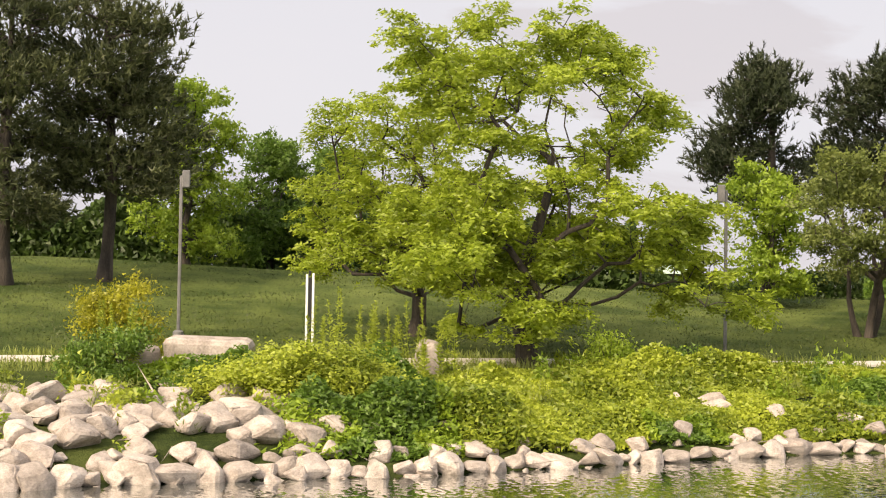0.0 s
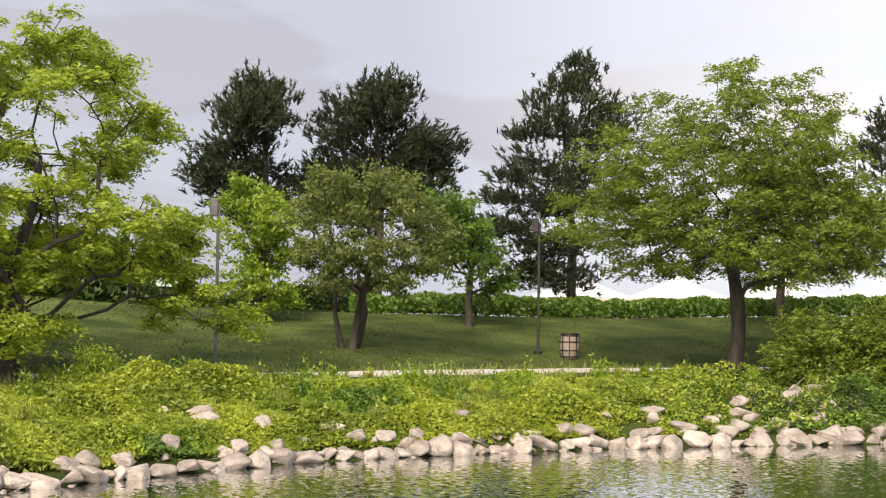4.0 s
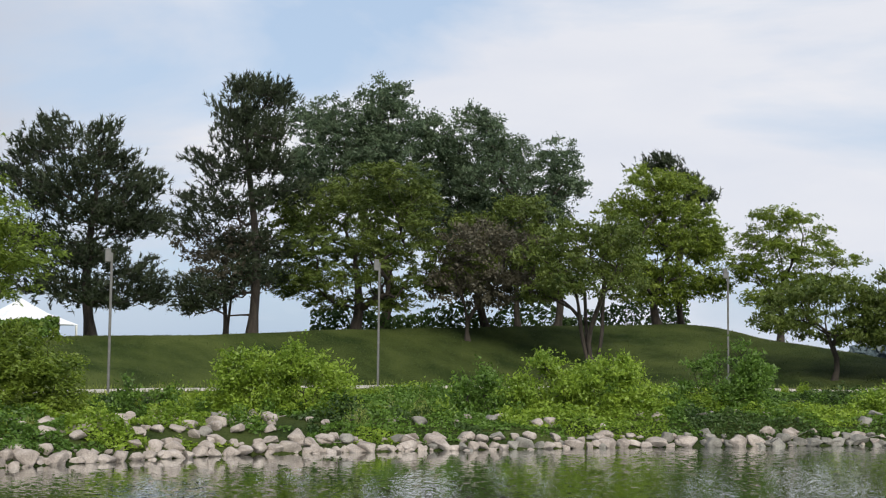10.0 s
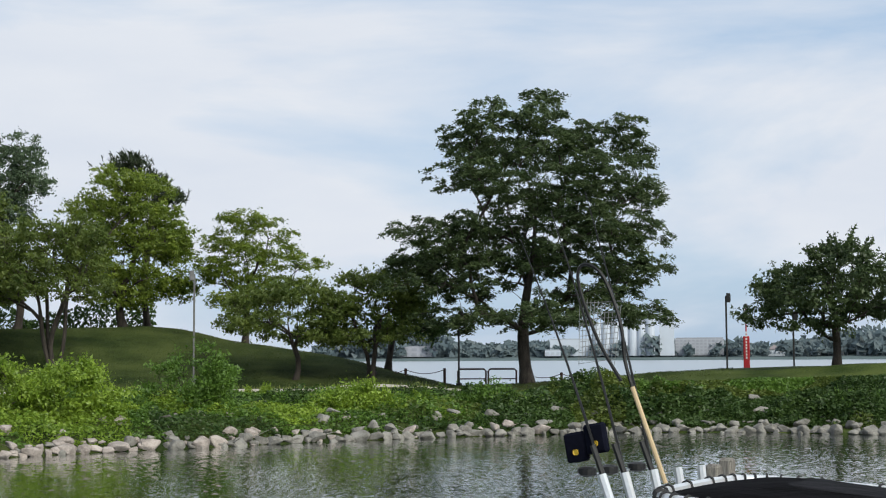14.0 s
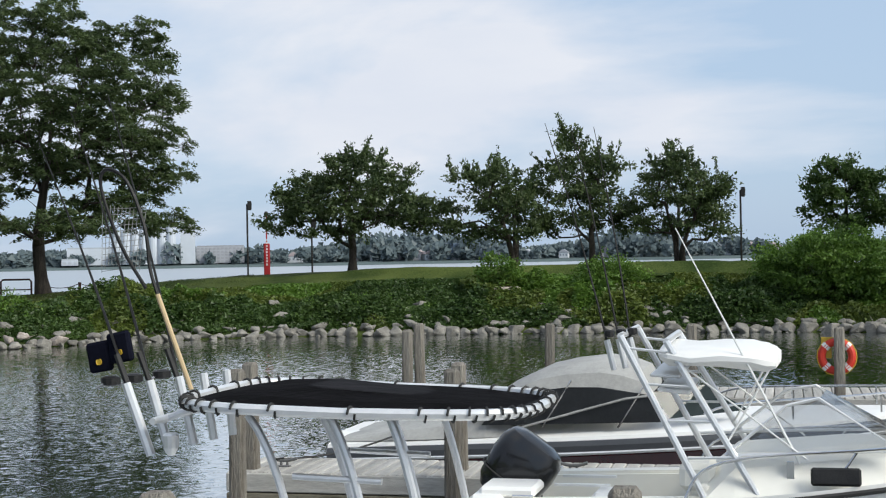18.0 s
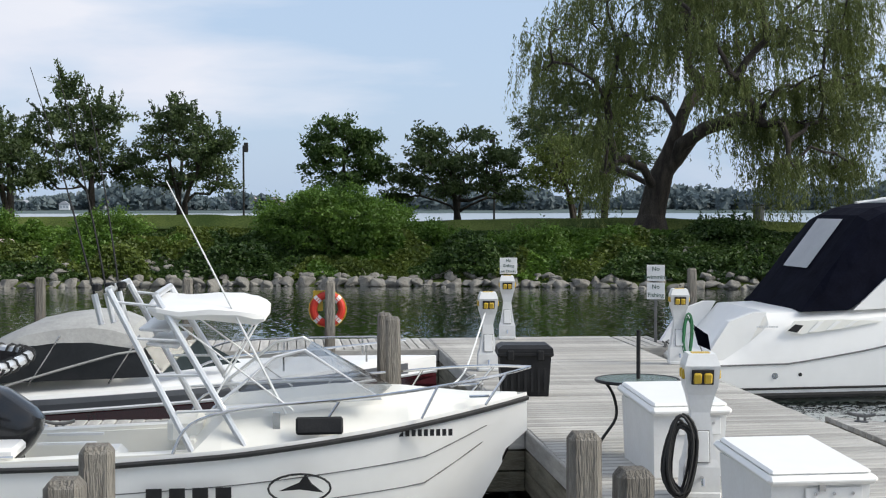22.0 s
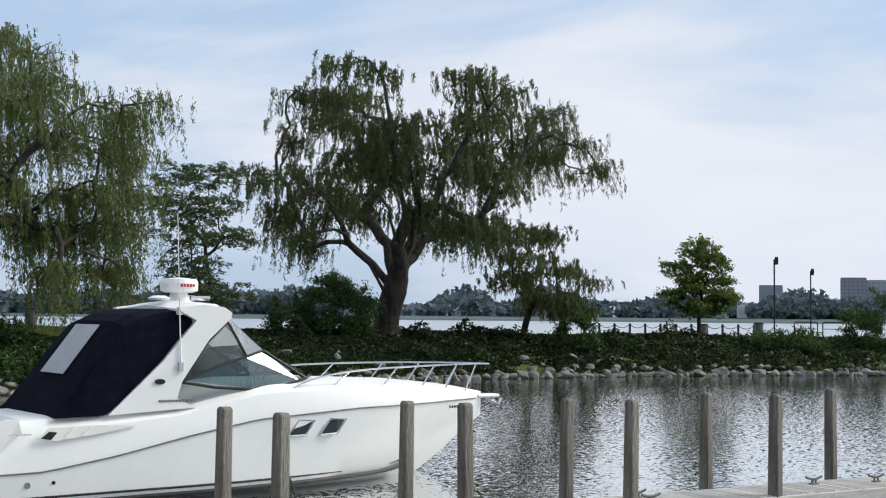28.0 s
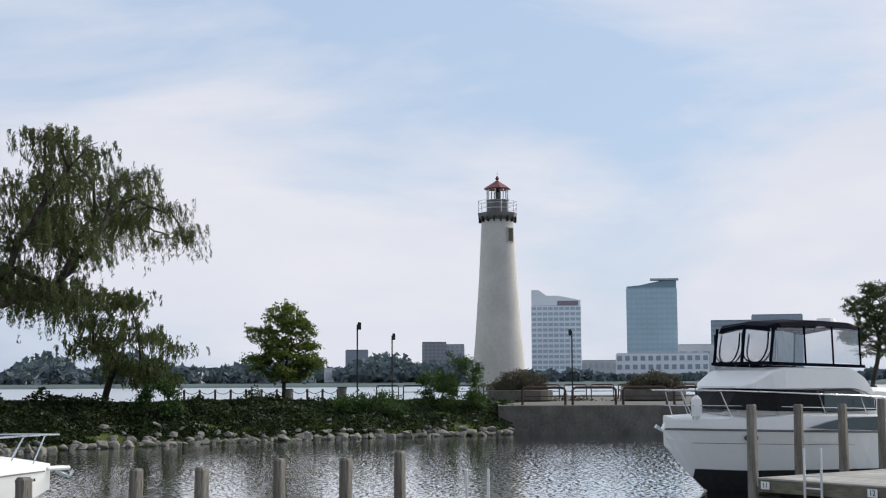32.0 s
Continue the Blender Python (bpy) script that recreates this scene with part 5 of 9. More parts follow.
def weed_spires(x, y, radius, many, tall, seed):
    """Upright weeds, each a stem with leaves that shorten to its tip."""
    rng = np.random.default_rng(seed)
    gz = ground_z(x, y)
    root = thing("tall_weeds", Matrix.Translation((x, y, gz)), "tall upright weeds with narrow leafy spires on the bank", "weeds", "bank shrubs")
    a, r = rng.random(many) * 6.283, radius * np.sqrt(rng.random(many))
    foot = np.stack([np.cos(a) * r, np.sin(a) * r, np.zeros(many)], -1)
    tip = foot + np.stack([rng.normal(size=many) * 0.10, rng.normal(size=many) * 0.10, tall * (0.6 + 0.5 * rng.random(many))], -1)
    tagged(limbs_raw("stem_mass", foot, tip, np.full(many, 0.010), np.full(many, 0.004), LEAF["vine"], root, 3), kind="stuff")
    per = 170
    w = np.repeat(np.arange(many), per)
    t = rng.random(len(w)) ** 0.8
    wide = 0.15 * (1.02 - t) ** 0.7 + 0.02
    ang = rng.random(len(w)) * 6.283
    d = np.stack([np.cos(ang), np.sin(ang), np.full(len(w), 0.45)], -1)
    c = foot[w] + (tip - foot)[w] * t[:, None] + d * (wide * rng.random(len(w)))[:, None]
    leaves("foliage", c, d, 0.10 * (0.5 + 0.6 * (1 - t)) + 0.02, 0.34, LEAF["vine"], root, rng)


SHRUBS = [
    ("bush", -30.25, 1.63, 0.0, 2.3, 0.9), ("goldenrod", -33.2, 1.9, 1.4, 3.4, 0.9), ("vine", -27.6, 5.4, -0.2, 2.2, 2.0), ("vine", -27.9, 4.4, -0.2, 1.9, 1.4), ("vine", -25.6, 5.9, -0.2, 0.95, 1.0),
    ("bush", -30.7, 12.8, 0.8, 2.0, 0.9), ("bush", -29.9, 14.5, 0.8, 1.9, 0.8), ("bush", -29.2, 21.4, 0.7, 1.7, 0.8), ("sapling", -25.6, 34.8, 0.4, 4.1, 2.5), ("bush", -23.4, 39.9, 0.6, 2.1, 0.9),
    ("bush", -21.0, 42.3, 0.3, 3.1, 1.2), ("bush", -19.2, 43.2, 0.7, 3.4, 1.4), ("bush", -14.4, 47.1, 0.7, 2.4, 0.8), ("bush", -12.2, 47.7, 0.5, 2.9, 1.1), ("bush", -10.1, 49.2, 0.4, 3.1, 1.8),
    ("bush", -6.4, 51.9, 0.6, 3.4, 1.5), ("bush", -0.1, 55.3, 0.3, 1.9, 1.3), ("bush", 5.1, 57.1, 0.7, 1.8, 1.0), ("bush", 24.8, 52.8, 1.8, 3.3, 0.9), ("bush", 28.8, 50.8, 1.5, 2.9, 1.2),
    ("bush", 35.7, 44.9, 0.9, 4.3, 2.9), ("bush", 38.8, 42.2, 0.9, 2.3, 1.3), ("bush", 40.8, 38.9, 0.7, 2.3, 1.4), ("bush", 46.7, 33.4, 1.0, 2.8, 1.3), ("bush", 64.2, 26.2, 1.8, 5.0, 1.9),
    ("bush", 70.8, 15.3, 2.1, 3.3, 1.0), ("bush", 79.2, 5.1, 0.6, 2.5, 1.7), ("shrub", 82.5, -0.3, 0.9, 5.0, 1.2), ("shrub", 84.4, 1.4, 1.5, 3.7, 1.0), ("shrub", 60.7, 26.9, 1.8, 4.0, 0.8),
]
for i, s in enumerate(SHRUBS):
    build_shrub(*s, 300 + i)
for i, (x, y, rr, many, tall) in enumerate(((-29.6, 7.3, 0.9, 16, 1.75), (-30.1, 6.1, 0.6, 9, 1.9), (-30.9, 1.7, 0.7, 12, 1.7), (-29.2, 8.2, 0.6, 8, 1.4))):
    weed_spires(x, y, rr, many, tall, 500 + i)


def cover_height(x, y):
    """Height of the tangle of weeds over the ground: mounds with hollows between them."""
    f = 0.62 * lattice(x * 0.62, y * 0.62, 5) + 0.38 * lattice(x * 1.5, y * 1.5, 9) + 0.30 * lattice(x * 0.19, y * 0.19, 13)
    return f


def build_bank_cover():
    """Vines, weeds and tall grass over the bank, each kind in patches of its own."""
    rng = np.random.default_rng(77)
    for a0, a1, dens, size, kinds, top in ((-95, -42, 5200, 0.115, (("vine", -9, 0.26), ("bright", 0.26, 0.46), ("mid", 0.46, 9)), 0.85),
                                           (-42, 3, 4300, 0.13, (("dark", -9, -0.28), ("mid", -0.28, 0.24), ("bright", 0.24, 9)), 0.75),
                                           (3, 60, 3600, 0.17, (("dark", -9, 0.0), ("hill", 0.0, 0.26), ("mid", 0.26, 9)), 0.9),
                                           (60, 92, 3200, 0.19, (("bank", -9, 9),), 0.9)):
        n = int((a1 - a0 + 12) * dens)
        az = a0 - 6 + (a1 - a0 + 12) * rng.random(n)
        az = az[rng.random(n) < np.clip((az - a0 + 6) / 12, 0, 1) * np.clip((a1 + 6 - az) / 12, 0, 1)]
        n = len(az)
        W, P, Cc = (np.interp(az, LA[:, 0], LA[:, i]) for i in (1, 2, 3))
        end = np.where(az < 4, P - 3.0, np.where(az < 60, P - 1.2, Cc + 0.2))
        t = rng.random(n)
        d = W + 0.45 + (end - W - 0.45) * t
        x, y = np.sin(np.radians(az)) * d, np.cos(np.radians(az)) * d
        f = cover_height(x, y)
        thin = np.where(az < -77.5, 0.55, np.where((az > -46) & (az < -24), 0.12, np.where((az > 20) & (az < 30), 0.05, -0.25)))
        keep = np.nonzero(f > thin - 0.30 - 0.25 * np.minimum(t, 0.5) + rng.normal(size=n) * 0.08)[0]
        x, y, f, t = x[keep], y[keep], f[keep], t[keep]
        h = (0.10 + top * np.clip(f + 0.30, 0, 1.2) ** 1.3) * np.clip(t / 0.12, 0.45, 1) * np.clip((1.02 - t) / 0.35, 0.12, 1)
        up = rng.random(len(x)) ** 0.45
        c = np.stack([x, y, ground_many(x, y) + h * up], -1)
        sp = lattice(x * 0.33, y * 0.33, 31) * 0.8 + 0.25 * lattice(x * 1.1, y * 1.1, 37)
        for lf, lo, hi in kinds:
            s = (sp >= lo) & (sp < hi)
            m = int(s.sum())
            ax = rng.normal(size=(m, 3)) * np.array([1, 1, 0.5])
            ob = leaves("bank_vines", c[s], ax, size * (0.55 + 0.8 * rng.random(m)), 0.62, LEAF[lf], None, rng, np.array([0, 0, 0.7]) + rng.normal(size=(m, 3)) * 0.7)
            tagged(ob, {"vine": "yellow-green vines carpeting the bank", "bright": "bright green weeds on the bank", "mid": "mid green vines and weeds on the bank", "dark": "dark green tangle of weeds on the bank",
                        "bank": "dark green ground cover on the bank, shade put into its colour", "hill": "olive green weeds among the ground cover"}[lf], "ground cover", kind="stuff")


build_bank_cover()


def build_bank_mounds():
    """Single weed clumps with upright stalks, and the lawn's blades."""
    rng = np.random.default_rng(91)
    for lf, a0, a1, many, lo, hi, lab in (("vine", -95, -30, 70, 0.4, 0.9, "yellow-green weed clumps on the bank"), ("bright", -70, 2, 70, 0.5, 1.1, "bright green weed clumps on the bank"),
                                          ("mid", -60, 60, 90, 0.4, 1.0, "mid green weed clumps on the bank"), ("grassy", -95, 5, 110, 0.4, 0.9, "pale seeding grass clumps on the bank")):
        az = a0 + (a1 - a0) * rng.random(many)
        W, Pp, Cc = (np.interp(az, LA[:, 0], LA[:, i]) for i in (1, 2, 3))
        end = np.where(az < 4, Pp - 2.6, np.where(az < 60, Pp - 1.8, Cc))
        tt = rng.random(many) ** 0.8
        d = W + 1.3 + (end - W - 1.3) * tt
        cx, cy = np.sin(np.radians(az)) * d, np.cos(np.radians(az)) * d
        per = 220
        hgt = (lo + (hi - lo) * rng.random(many)) * (1.1 - 0.5 * tt)
        wid = hgt * (0.35 + 0.4 * rng.random(many))
        w = np.repeat(np.arange(many), per)
        u = rng.normal(size=(len(w), 3))
        u /= np.linalg.norm(u, axis=1, keepdims=True)
        u[:, 2] = np.abs(u[:, 2]) * (1 + 0.6 * (rng.random(len(w)) < 0.15))
        r = rng.random(len(w)) ** 0.4 * (0.75 + 0.4 * lattice(u[:, 0] * 3 + w * 2.3, u[:, 1] * 3 + w * 1.7, 7))
        c = np.stack([cx, cy, ground_many(cx, cy)], -1)[w] + u * r[:, None] * np.stack([wid[w], wid[w], hgt[w]], -1)
        tagged(leaves("weed_clumps", c, rng.normal(size=c.shape) * 0.8 + u + np.array([0, 0, 0.9 if lf == "grassy" else 0.2]), 0.11 * (0.6 + 0.8 * rng.random(len(w))), 0.2 if lf == "grassy" else 0.55, LEAF[lf], None, rng), lab, "weeds", kind="stuff")
    n = 110000
    az = -97 + 112 * rng.random(n)
    Pp = np.interp(az, LA[:, 0], LA[:, 2])
    d = Pp + 2.2 + 26 * rng.random(n) ** 1.2
    gx, gy = np.sin(np.radians(az)) * d, np.cos(np.radians(az)) * d
    c = np.stack([gx, gy, ground_many(gx, gy) + 0.012], -1)
    tagged(leaves("lawn_blades", c, rng.normal(size=c.shape) * 0.5 + np.array([0, 0, 0.8]), 0.09 * (0.5 + rng.random(n)), 0.35, LEAF["lawn"], None, rng), "short mown grass on the park hill", "grass", kind="stuff")


build_bank_mounds()

# ---- boulders of the water's edge ----


def rock_mesh(seed, material):
    rng = np.random.default_rng(seed)
    bm = bmesh.new()
    for k in range(15):
        v = rng.normal(size=3)
        v = v / np.linalg.norm(v)
        v = np.sign(v) * np.abs(v) ** 0.75
        bm.verts.new(v * 0.5 * (0.82 + 0.28 * rng.random()))
    r = bmesh.ops.convex_hull(bm, input=bm.verts)
    bmesh.ops.delete(bm, geom=[g for g in r["geom_interior"] if isinstance(g, bmesh.types.BMVert)], context="VERTS")
    bmesh.ops.bevel(bm, geom=bm.edges[:], offset=0.045, segments=1, affect="EDGES")
    me = bpy.data.meshes.new("boulder")
    bm.to_mesh(me)
    bm.free()
    me.materials.append(material)
    return me


def build_riprap():
    rng = np.random.default_rng(21)
    shapes, grey = [rock_mesh(s, ROCK) for s in range(14)], [rock_mesh(s, ROCKGREY) for s in range(14)]
    root = thing("riprap", Matrix(), "line of pale limestone boulders along the water's edge", "rocks", kind="structure")
    rows = []
    az = -94.0
    while az < 92:
        w, p, c, zc, pl = land_at(az)
        big = 0.74 if az < -78 else 0.56 if az < -20 else 0.54
        s0 = big * (0.6 + 0.75 * rng.random() ** 1.4)
        rows.append((az, w + 0.2 * rng.random(), s0))
        for k in range(2):
            rows.append((az + rng.normal() * 0.3, w + (0.5, -0.12)[k] + 0.3 * rng.random(), big * (0.35 + 0.75 * rng.random()) * (1.0, 0.6)[k]))
        if rng.random() < (0.75 if az < -78 else 0.4):
            rows.append((az + rng.normal() * 0.3, w + 1.2 + rng.random() * (3.6 if az < -78 else 2.4), big * (0.55 + 0.6 * rng.random())))
        if -45 < az < -25 or az < -80 or 20 < az < 34:
            rows += [(az + rng.normal() * 0.5, w + 1.0 + rng.random() * (5.2 if az < -80 else 2.0 if az > 0 else 4.4), big * (0.6 + 0.6 * rng.random())) for _ in range(7 if az < -80 else 3)]
        az += math.degrees(s0 * (0.62 if az < -78 else 0.76) / w)
    near = sorted(range(len(rows)), key=lambda i: rows[i][1] - 0.8 * rows[i][2])[:300]
    pick = set(near)
    far = {False: ([], []), True: ([], [])}
    for i, (a, d, s) in enumerate(rows):
        q = polar(a, d)
        z = ground_z(q.x, q.y) + s * 0.12
        m = Matrix.Translation((q.x, q.y, z)) @ pose(0, 0, 0, rng.random() * 40 - 20, rng.random() * 40 - 20, rng.random() * 360) @ Matrix.Diagonal((s * (1.05 + 0.5 * rng.random()), s, s * (0.55 + 0.3 * rng.random()), 1))
        tint = grey if a > -8 + 10 * rng.normal() else shapes
        me = tint[int(rng.integers(len(tint)))]
        if i in pick:
            ob = new("boulder", me)
            ob.parent = root
            ob.matrix_world = m
        else:
            V, F = far[tint is grey]
            o = len(V)
            V += [m @ v.co for v in me.vertices]
            F += [tuple(o + k for k in p.vertices) for p in me.polygons]
    for V, F, mt in ((*far[False], ROCK), (*far[True], ROCKGREY)):
        tagged(raw("boulders", V, F, mt, root), "boulders farther along the bank", kind="stuff")
    # the quarried blocks on the bank
    for x, y, sx, sy, sz, rz in ((-31.2, 3.6, 1.9, 1.0, 1.0, 80), (-31.6, 2.1, 0.9, 0.8, 0.8, 95), (-31.0, 8.6, 0.6, 0.9, 0.85, 70), (24.7, 52.2, 1.35, 0.9, 0.6, -20)):
        bm = box_bm(sx, sy, sz, bevel=0.14, seg=2)
        for v in bm.verts:
            v.co += Vector((noise.noise(v.co * 2), noise.noise(v.co * 2 + Vector((5, 0, 0))), noise.noise(v.co * 2 + Vector((9, 0, 0))))) * 0.09
        ob = part("stone_block", bm, ROCK)
        ob.matrix_world = pose(x, y, ground_z(x, y) + sz * 0.4, 3, 2, rz)
        tagged(ob, "large squared limestone block set in the bank", "rock", "quarried blocks")


build_riprap()

# ---- lamp posts ----


def lamp_post(x, y, h, side, dark, label, z=None):
    root = thing("street_lamp", pose(x, y, ground_z(x, y) if z is None else z, rz=side), label, "street lamp", "park lamps")
    m = BRONZE if dark else GALV
    part("base_plate", lathe_bm([(0.16, -0.1), (0.16, 0.1), (0.09, 0.16)], 12), m, root)
    part("pole", box_bm(0.10, 0.10, h, (0, 0, h / 2), 0.02), m, root)
    part("arm", box_bm(0.16, 0.06, 0.06, (0.10, 0, h - 0.15)), m, root)
    head = part("lamp_head", box_bm(0.22, 0.26, 0.5, (0.13, 0, h - 0.10), 0.02), BRONZE if dark else GALV, root, "box-shaped lamp head")
    part("lens", box_bm(0.02, 0.2, 0.34, (0.245, 0, h - 0.10), 0.004), GLASS, head)
    part("hand_hole_cover", box_bm(0.06, 0.012, 0.14, (0, -0.054, 0.5), 0.003), m, root)
    return root


for az, d, top, side, dark in ((-84.67, 40.6, 6.42, 0, 0), (-62.45, 40.7, 6.23, 180, 0), (-49.25, 49.9, 6.5, 180, 1), (-32.0, 52.2, 6.52, 180, 0), (-21.18, 60.8, 6.9, 180, 0),
                               (-6.92, 72.0, 7.28, 180, 0), (3.89, 74.5, 5.3, 0, 1), (0.4, 74.0, 4.6, 0, 1), (14.78, 77, 6.2, 0, 1), (34.93, 74, 6.3, 0, 1), (45.2, 72, 6.7, 180, 1), (17.4, 78, 5.2, 0, 1), (25.9, 78, 5.2, 0, 1),
                               (85.82, 92, 6.8, 0, 1), (87.24, 108, 6.6, 0, 1), (94.64, 108, 6.85, 180, 1)):
    q = polar(az, d)
    z = ground_z(q.x, q.y) if az < 80 else max(ground_z(q.x, q.y), 1.7)
    lamp_post(q.x, q.y, top - z, side - az, dark, "dark bronze park lamp post with a box head" if dark else "grey square park lamp post with a box head", z)

# ---- pier frame: along (0.6, 0.8), across (0.8, -0.6) ----
DECK = 0.7


def pier(u, v, z=DECK):
    return Vector((0.6 * u + 0.8 * v, 0.8 * u - 0.6 * v, z))


PIER_ANG = math.degrees(math.atan2(0.8, 0.6))


PLANK_MESH = {}


def plank(length, width=0.135):
    key = round(length, 1)
    if key not in PLANK_MESH:
        bm = box_bm(key, width, 0.045, bevel=0.008)
        me = bpy.data.meshes.new("plank")
        bm.to_mesh(me)
        bm.free()
        me.materials.append(WOODGREY)
        PLANK_MESH[key] = me
    return PLANK_MESH[key]


def deck(name, a, b, width, label, across=True, skirt=True, ext=0.0):
    """A timber dock from a to b (its centre line on the plan) with planks across and plank sides."""
    a, b = Vector(a), Vector(b)
    L = (b - a).length
    ang = math.degrees(math.atan2(b.y - a.y, b.x - a.x))
    root = thing(name, pose(a.x, a.y, 0, rz=ang), label, "dock", kind="structure")
    part("frame", box_bm(L - 0.02, width - 0.08, 0.28, (L / 2, 0, DECK - 0.05 - 0.14)), TIMBER, root)
    rng = random.Random(int(L * 100))
    if skirt:
        for s in (-1, 1):
            for k in range(3):
                bm = box_bm(L, 0.05, 0.2, (L / 2, s * (width / 2 + 0.0), DECK - 0.11 - 0.215 * k), 0.01)
                part("side_board", bm, TIMBER if k else WOODGREY, root)
    n = int(L / 0.15)
    me = plank(width)
    for i in range(n):
        ob = new("plank", me)
        ob.parent = root
        ob.matrix_local = pose((i + 0.5) * L / n, rng.uniform(-0.008, 0.008), DECK - 0.022 + rng.uniform(-0.002, 0.002), rz=90 + rng.uniform(-0.15, 0.15))
    return root


pa, pb = pier(3.0, 3.9), pier(24.4, 3.9)
deck("main_dock", pa, pb, 3.2, "grey weathered timber main dock with planks laid across")
deck("dock_end", pier(23.5, -2.0), pier(23.5, 2.27), 1.8, "grey weathered timber end dock")
deck("dock_end", pier(23.4, 5.53), pier(23.4, 6.2), 1.8, "short timber end dock behind the cruiser")
deck("finger_dock", pier(14.9, -6.2), pier(14.9, 2.27), 1.1, "narrow timber finger dock between the boats")
fa = Vector((13.30, 6.78, 0))
deck("finger_dock", fa, fa + Vector((0.76, -0.65, 0)) * 10.6, 0.95, "timber finger dock with mooring cleats and piles")
deck("finger_dock", pier(6.0, -3.2), pier(6.0, 2.27), 0.8, "narrow timber finger dock")


def pile(x, y, top, r=0.088, square=False, label="weathered square wooden mooring post"):
    bm = box_bm(r * 2, r * 2, top + 1.2, (0, 0, (top - 1.2) / 2), 0.03)
    for v in bm.verts:
        if v.co.z > top - 0.06:
            v.co.x *= 0.82
            v.co.y *= 0.82
    ob = part("mooring_post", bm, PILE)
    ob.matrix_world = pose(x, y, 0, 0.6 * math.sin(x * 9), 0.6 * math.cos(y * 7), PIER_ANG + 4 * math.sin(x * 5 + y))
    tagged(ob, label, "post", "mooring posts")


for u, v, top in ((5.75, 1.21, 1.93), (6.5, 1.2, 1.95), (6.44, -0.96, 1.95), (5.69, -0.95, 1.95), (6.03, -2.98, 1.95)):
    p = pier(u, v)
    pile(p.x, p.y, top)
for t_x, t_y, top in ((3.6, 14.55, 1.86), (3.95, 15.25, 1.87), (5.62, 13.55, 1.83), (5.95, 14.1, 1.85), (9.15, 10.85, 1.92), (8.9, 10.4, 1.92), (7.9, 20.65, 1.87), (8.28, 21.0, 1.95), (9.95, 19.75, 1.93), (11.4, 17.95, 1.94), (12.65, 16.12, 1.92), (20.2, 15.25, 1.9),
                      (14.1, 6.97, 1.97), (16.26, 5.61, 1.95), (17.73, 3.96, 1.95), (19.87, 2.45, 1.95), (21.73, 0.84, 1.95), (12.9, 5.75, 2.02), (15.15, 4.5, 2.02), (16.95, 3.0, 2.0), (18.9, 1.45, 2.0), (26.5, 10.4, 1.5)):
    pile(t_x, t_y, top)

# ---- boats ----


def hull_bm(L, B, sheer, keel=-0.45, bow_over=0.18, n=22, chine=0.30, transom=0.9, flare=0.8, stern_deck=True):
    """A planing hull, bow towards +x, stern at x = 0. sheer(t) gives the gunwale's height. Rows: keel, chine, waterline, rub rail, gunwale."""
    bm = bmesh.new()
    rings = []
    for i in range(n + 1):
        t = i / n
        w = B / 2 * (transom + (1 - transom) * min(t / 0.4, 1)) * (1 - max(0, (t - 0.45) / 0.55) ** 2.3)
        wl = B / 2 * 0.86 * transom * (1 - max(0, (t - 0.35) / 0.57) ** 2.0) if t < 0.92 else 0
        z = sheer(t)
        kz = keel + (z - 0.15 - keel) * max(0, (t - 0.78) / 0.22) ** 1.7
        cz = chine * (0.25 + 0.75 * t) + max(0, (t - 0.8) / 0.2) * (z - chine) * 0.75
        x = t * L
        wl = max(wl, 0.0)
        pts = [(x, 0, kz), (x, wl * 0.94, min(cz - 0.10, z - 0.12)), (x, wl + (w - wl) * 0.12, cz), (x, wl + (w - wl) * 0.62, cz + (z - cz) * 0.55), (x, w, z - 0.06), (x, w, z)]
        ring = [bm.verts.new(p) for p in pts] + [bm.verts.new((p[0], -p[1], p[2])) for p in pts[:0:-1]]
        rings.append(ring)
    m = len(rings[0])
    for a, b in zip(rings, rings[1:]):
        for k in range(m):
            if k == 5:
                continue
            bm.faces.new((a[k], b[k], b[(k + 1) % m], a[(k + 1) % m]))
    bm.faces.new(rings[0])
    bmesh.ops.remove_doubles(bm, verts=bm.verts, dist=0.004)
    bmesh.ops.recalc_face_normals(bm, faces=bm.faces)
    return bm


def gunwale_xy(L, B, t, transom=0.9):
    return t * L, B / 2 * (transom + (1 - transom) * min(t / 0.4, 1)) * (1 - max(0, (t - 0.45) / 0.55) ** 2.3)


def loft_bm(sections, close=True, cap=True):
    """Skin over cross-sections, each a list of points of equal number."""
    bm = bmesh.new()
    rings = [[bm.verts.new(p) for p in s] for s in sections]
    m = len(rings[0])
    for a, b in zip(rings, rings[1:]):
        for k in range(m if close else m - 1):
            bm.faces.new((a[k], b[k], b[(k + 1) % m], a[(k + 1) % m]))
    if cap and close:
        bm.faces.new(rings[0])
        bm.faces.new(rings[-1][::-1])
    bmesh.ops.remove_doubles(bm, verts=bm.verts, dist=0.002)
    bmesh.ops.recalc_face_normals(bm, faces=bm.faces)
    return bm


BOAT_ANG = -36.87


def prism_bm(poly, y0, y1, bm=None):
    """A plate with a side outline (x, z), from y0 to y1."""
    bm = bm or bmesh.new()
    a = [bm.verts.new((x, y0, z)) for x, z in poly]
    b = [bm.verts.new((x, y1, z)) for x, z in poly]
    n = len(poly)
    fs = [bm.faces.new(a), bm.faces.new(b[::-1])]
    for k in range(n):
        fs.append(bm.faces.new((a[k], b[k], b[(k + 1) % n], a[(k + 1) % n])))
    bmesh.ops.recalc_face_normals(bm, faces=fs)
    return bm


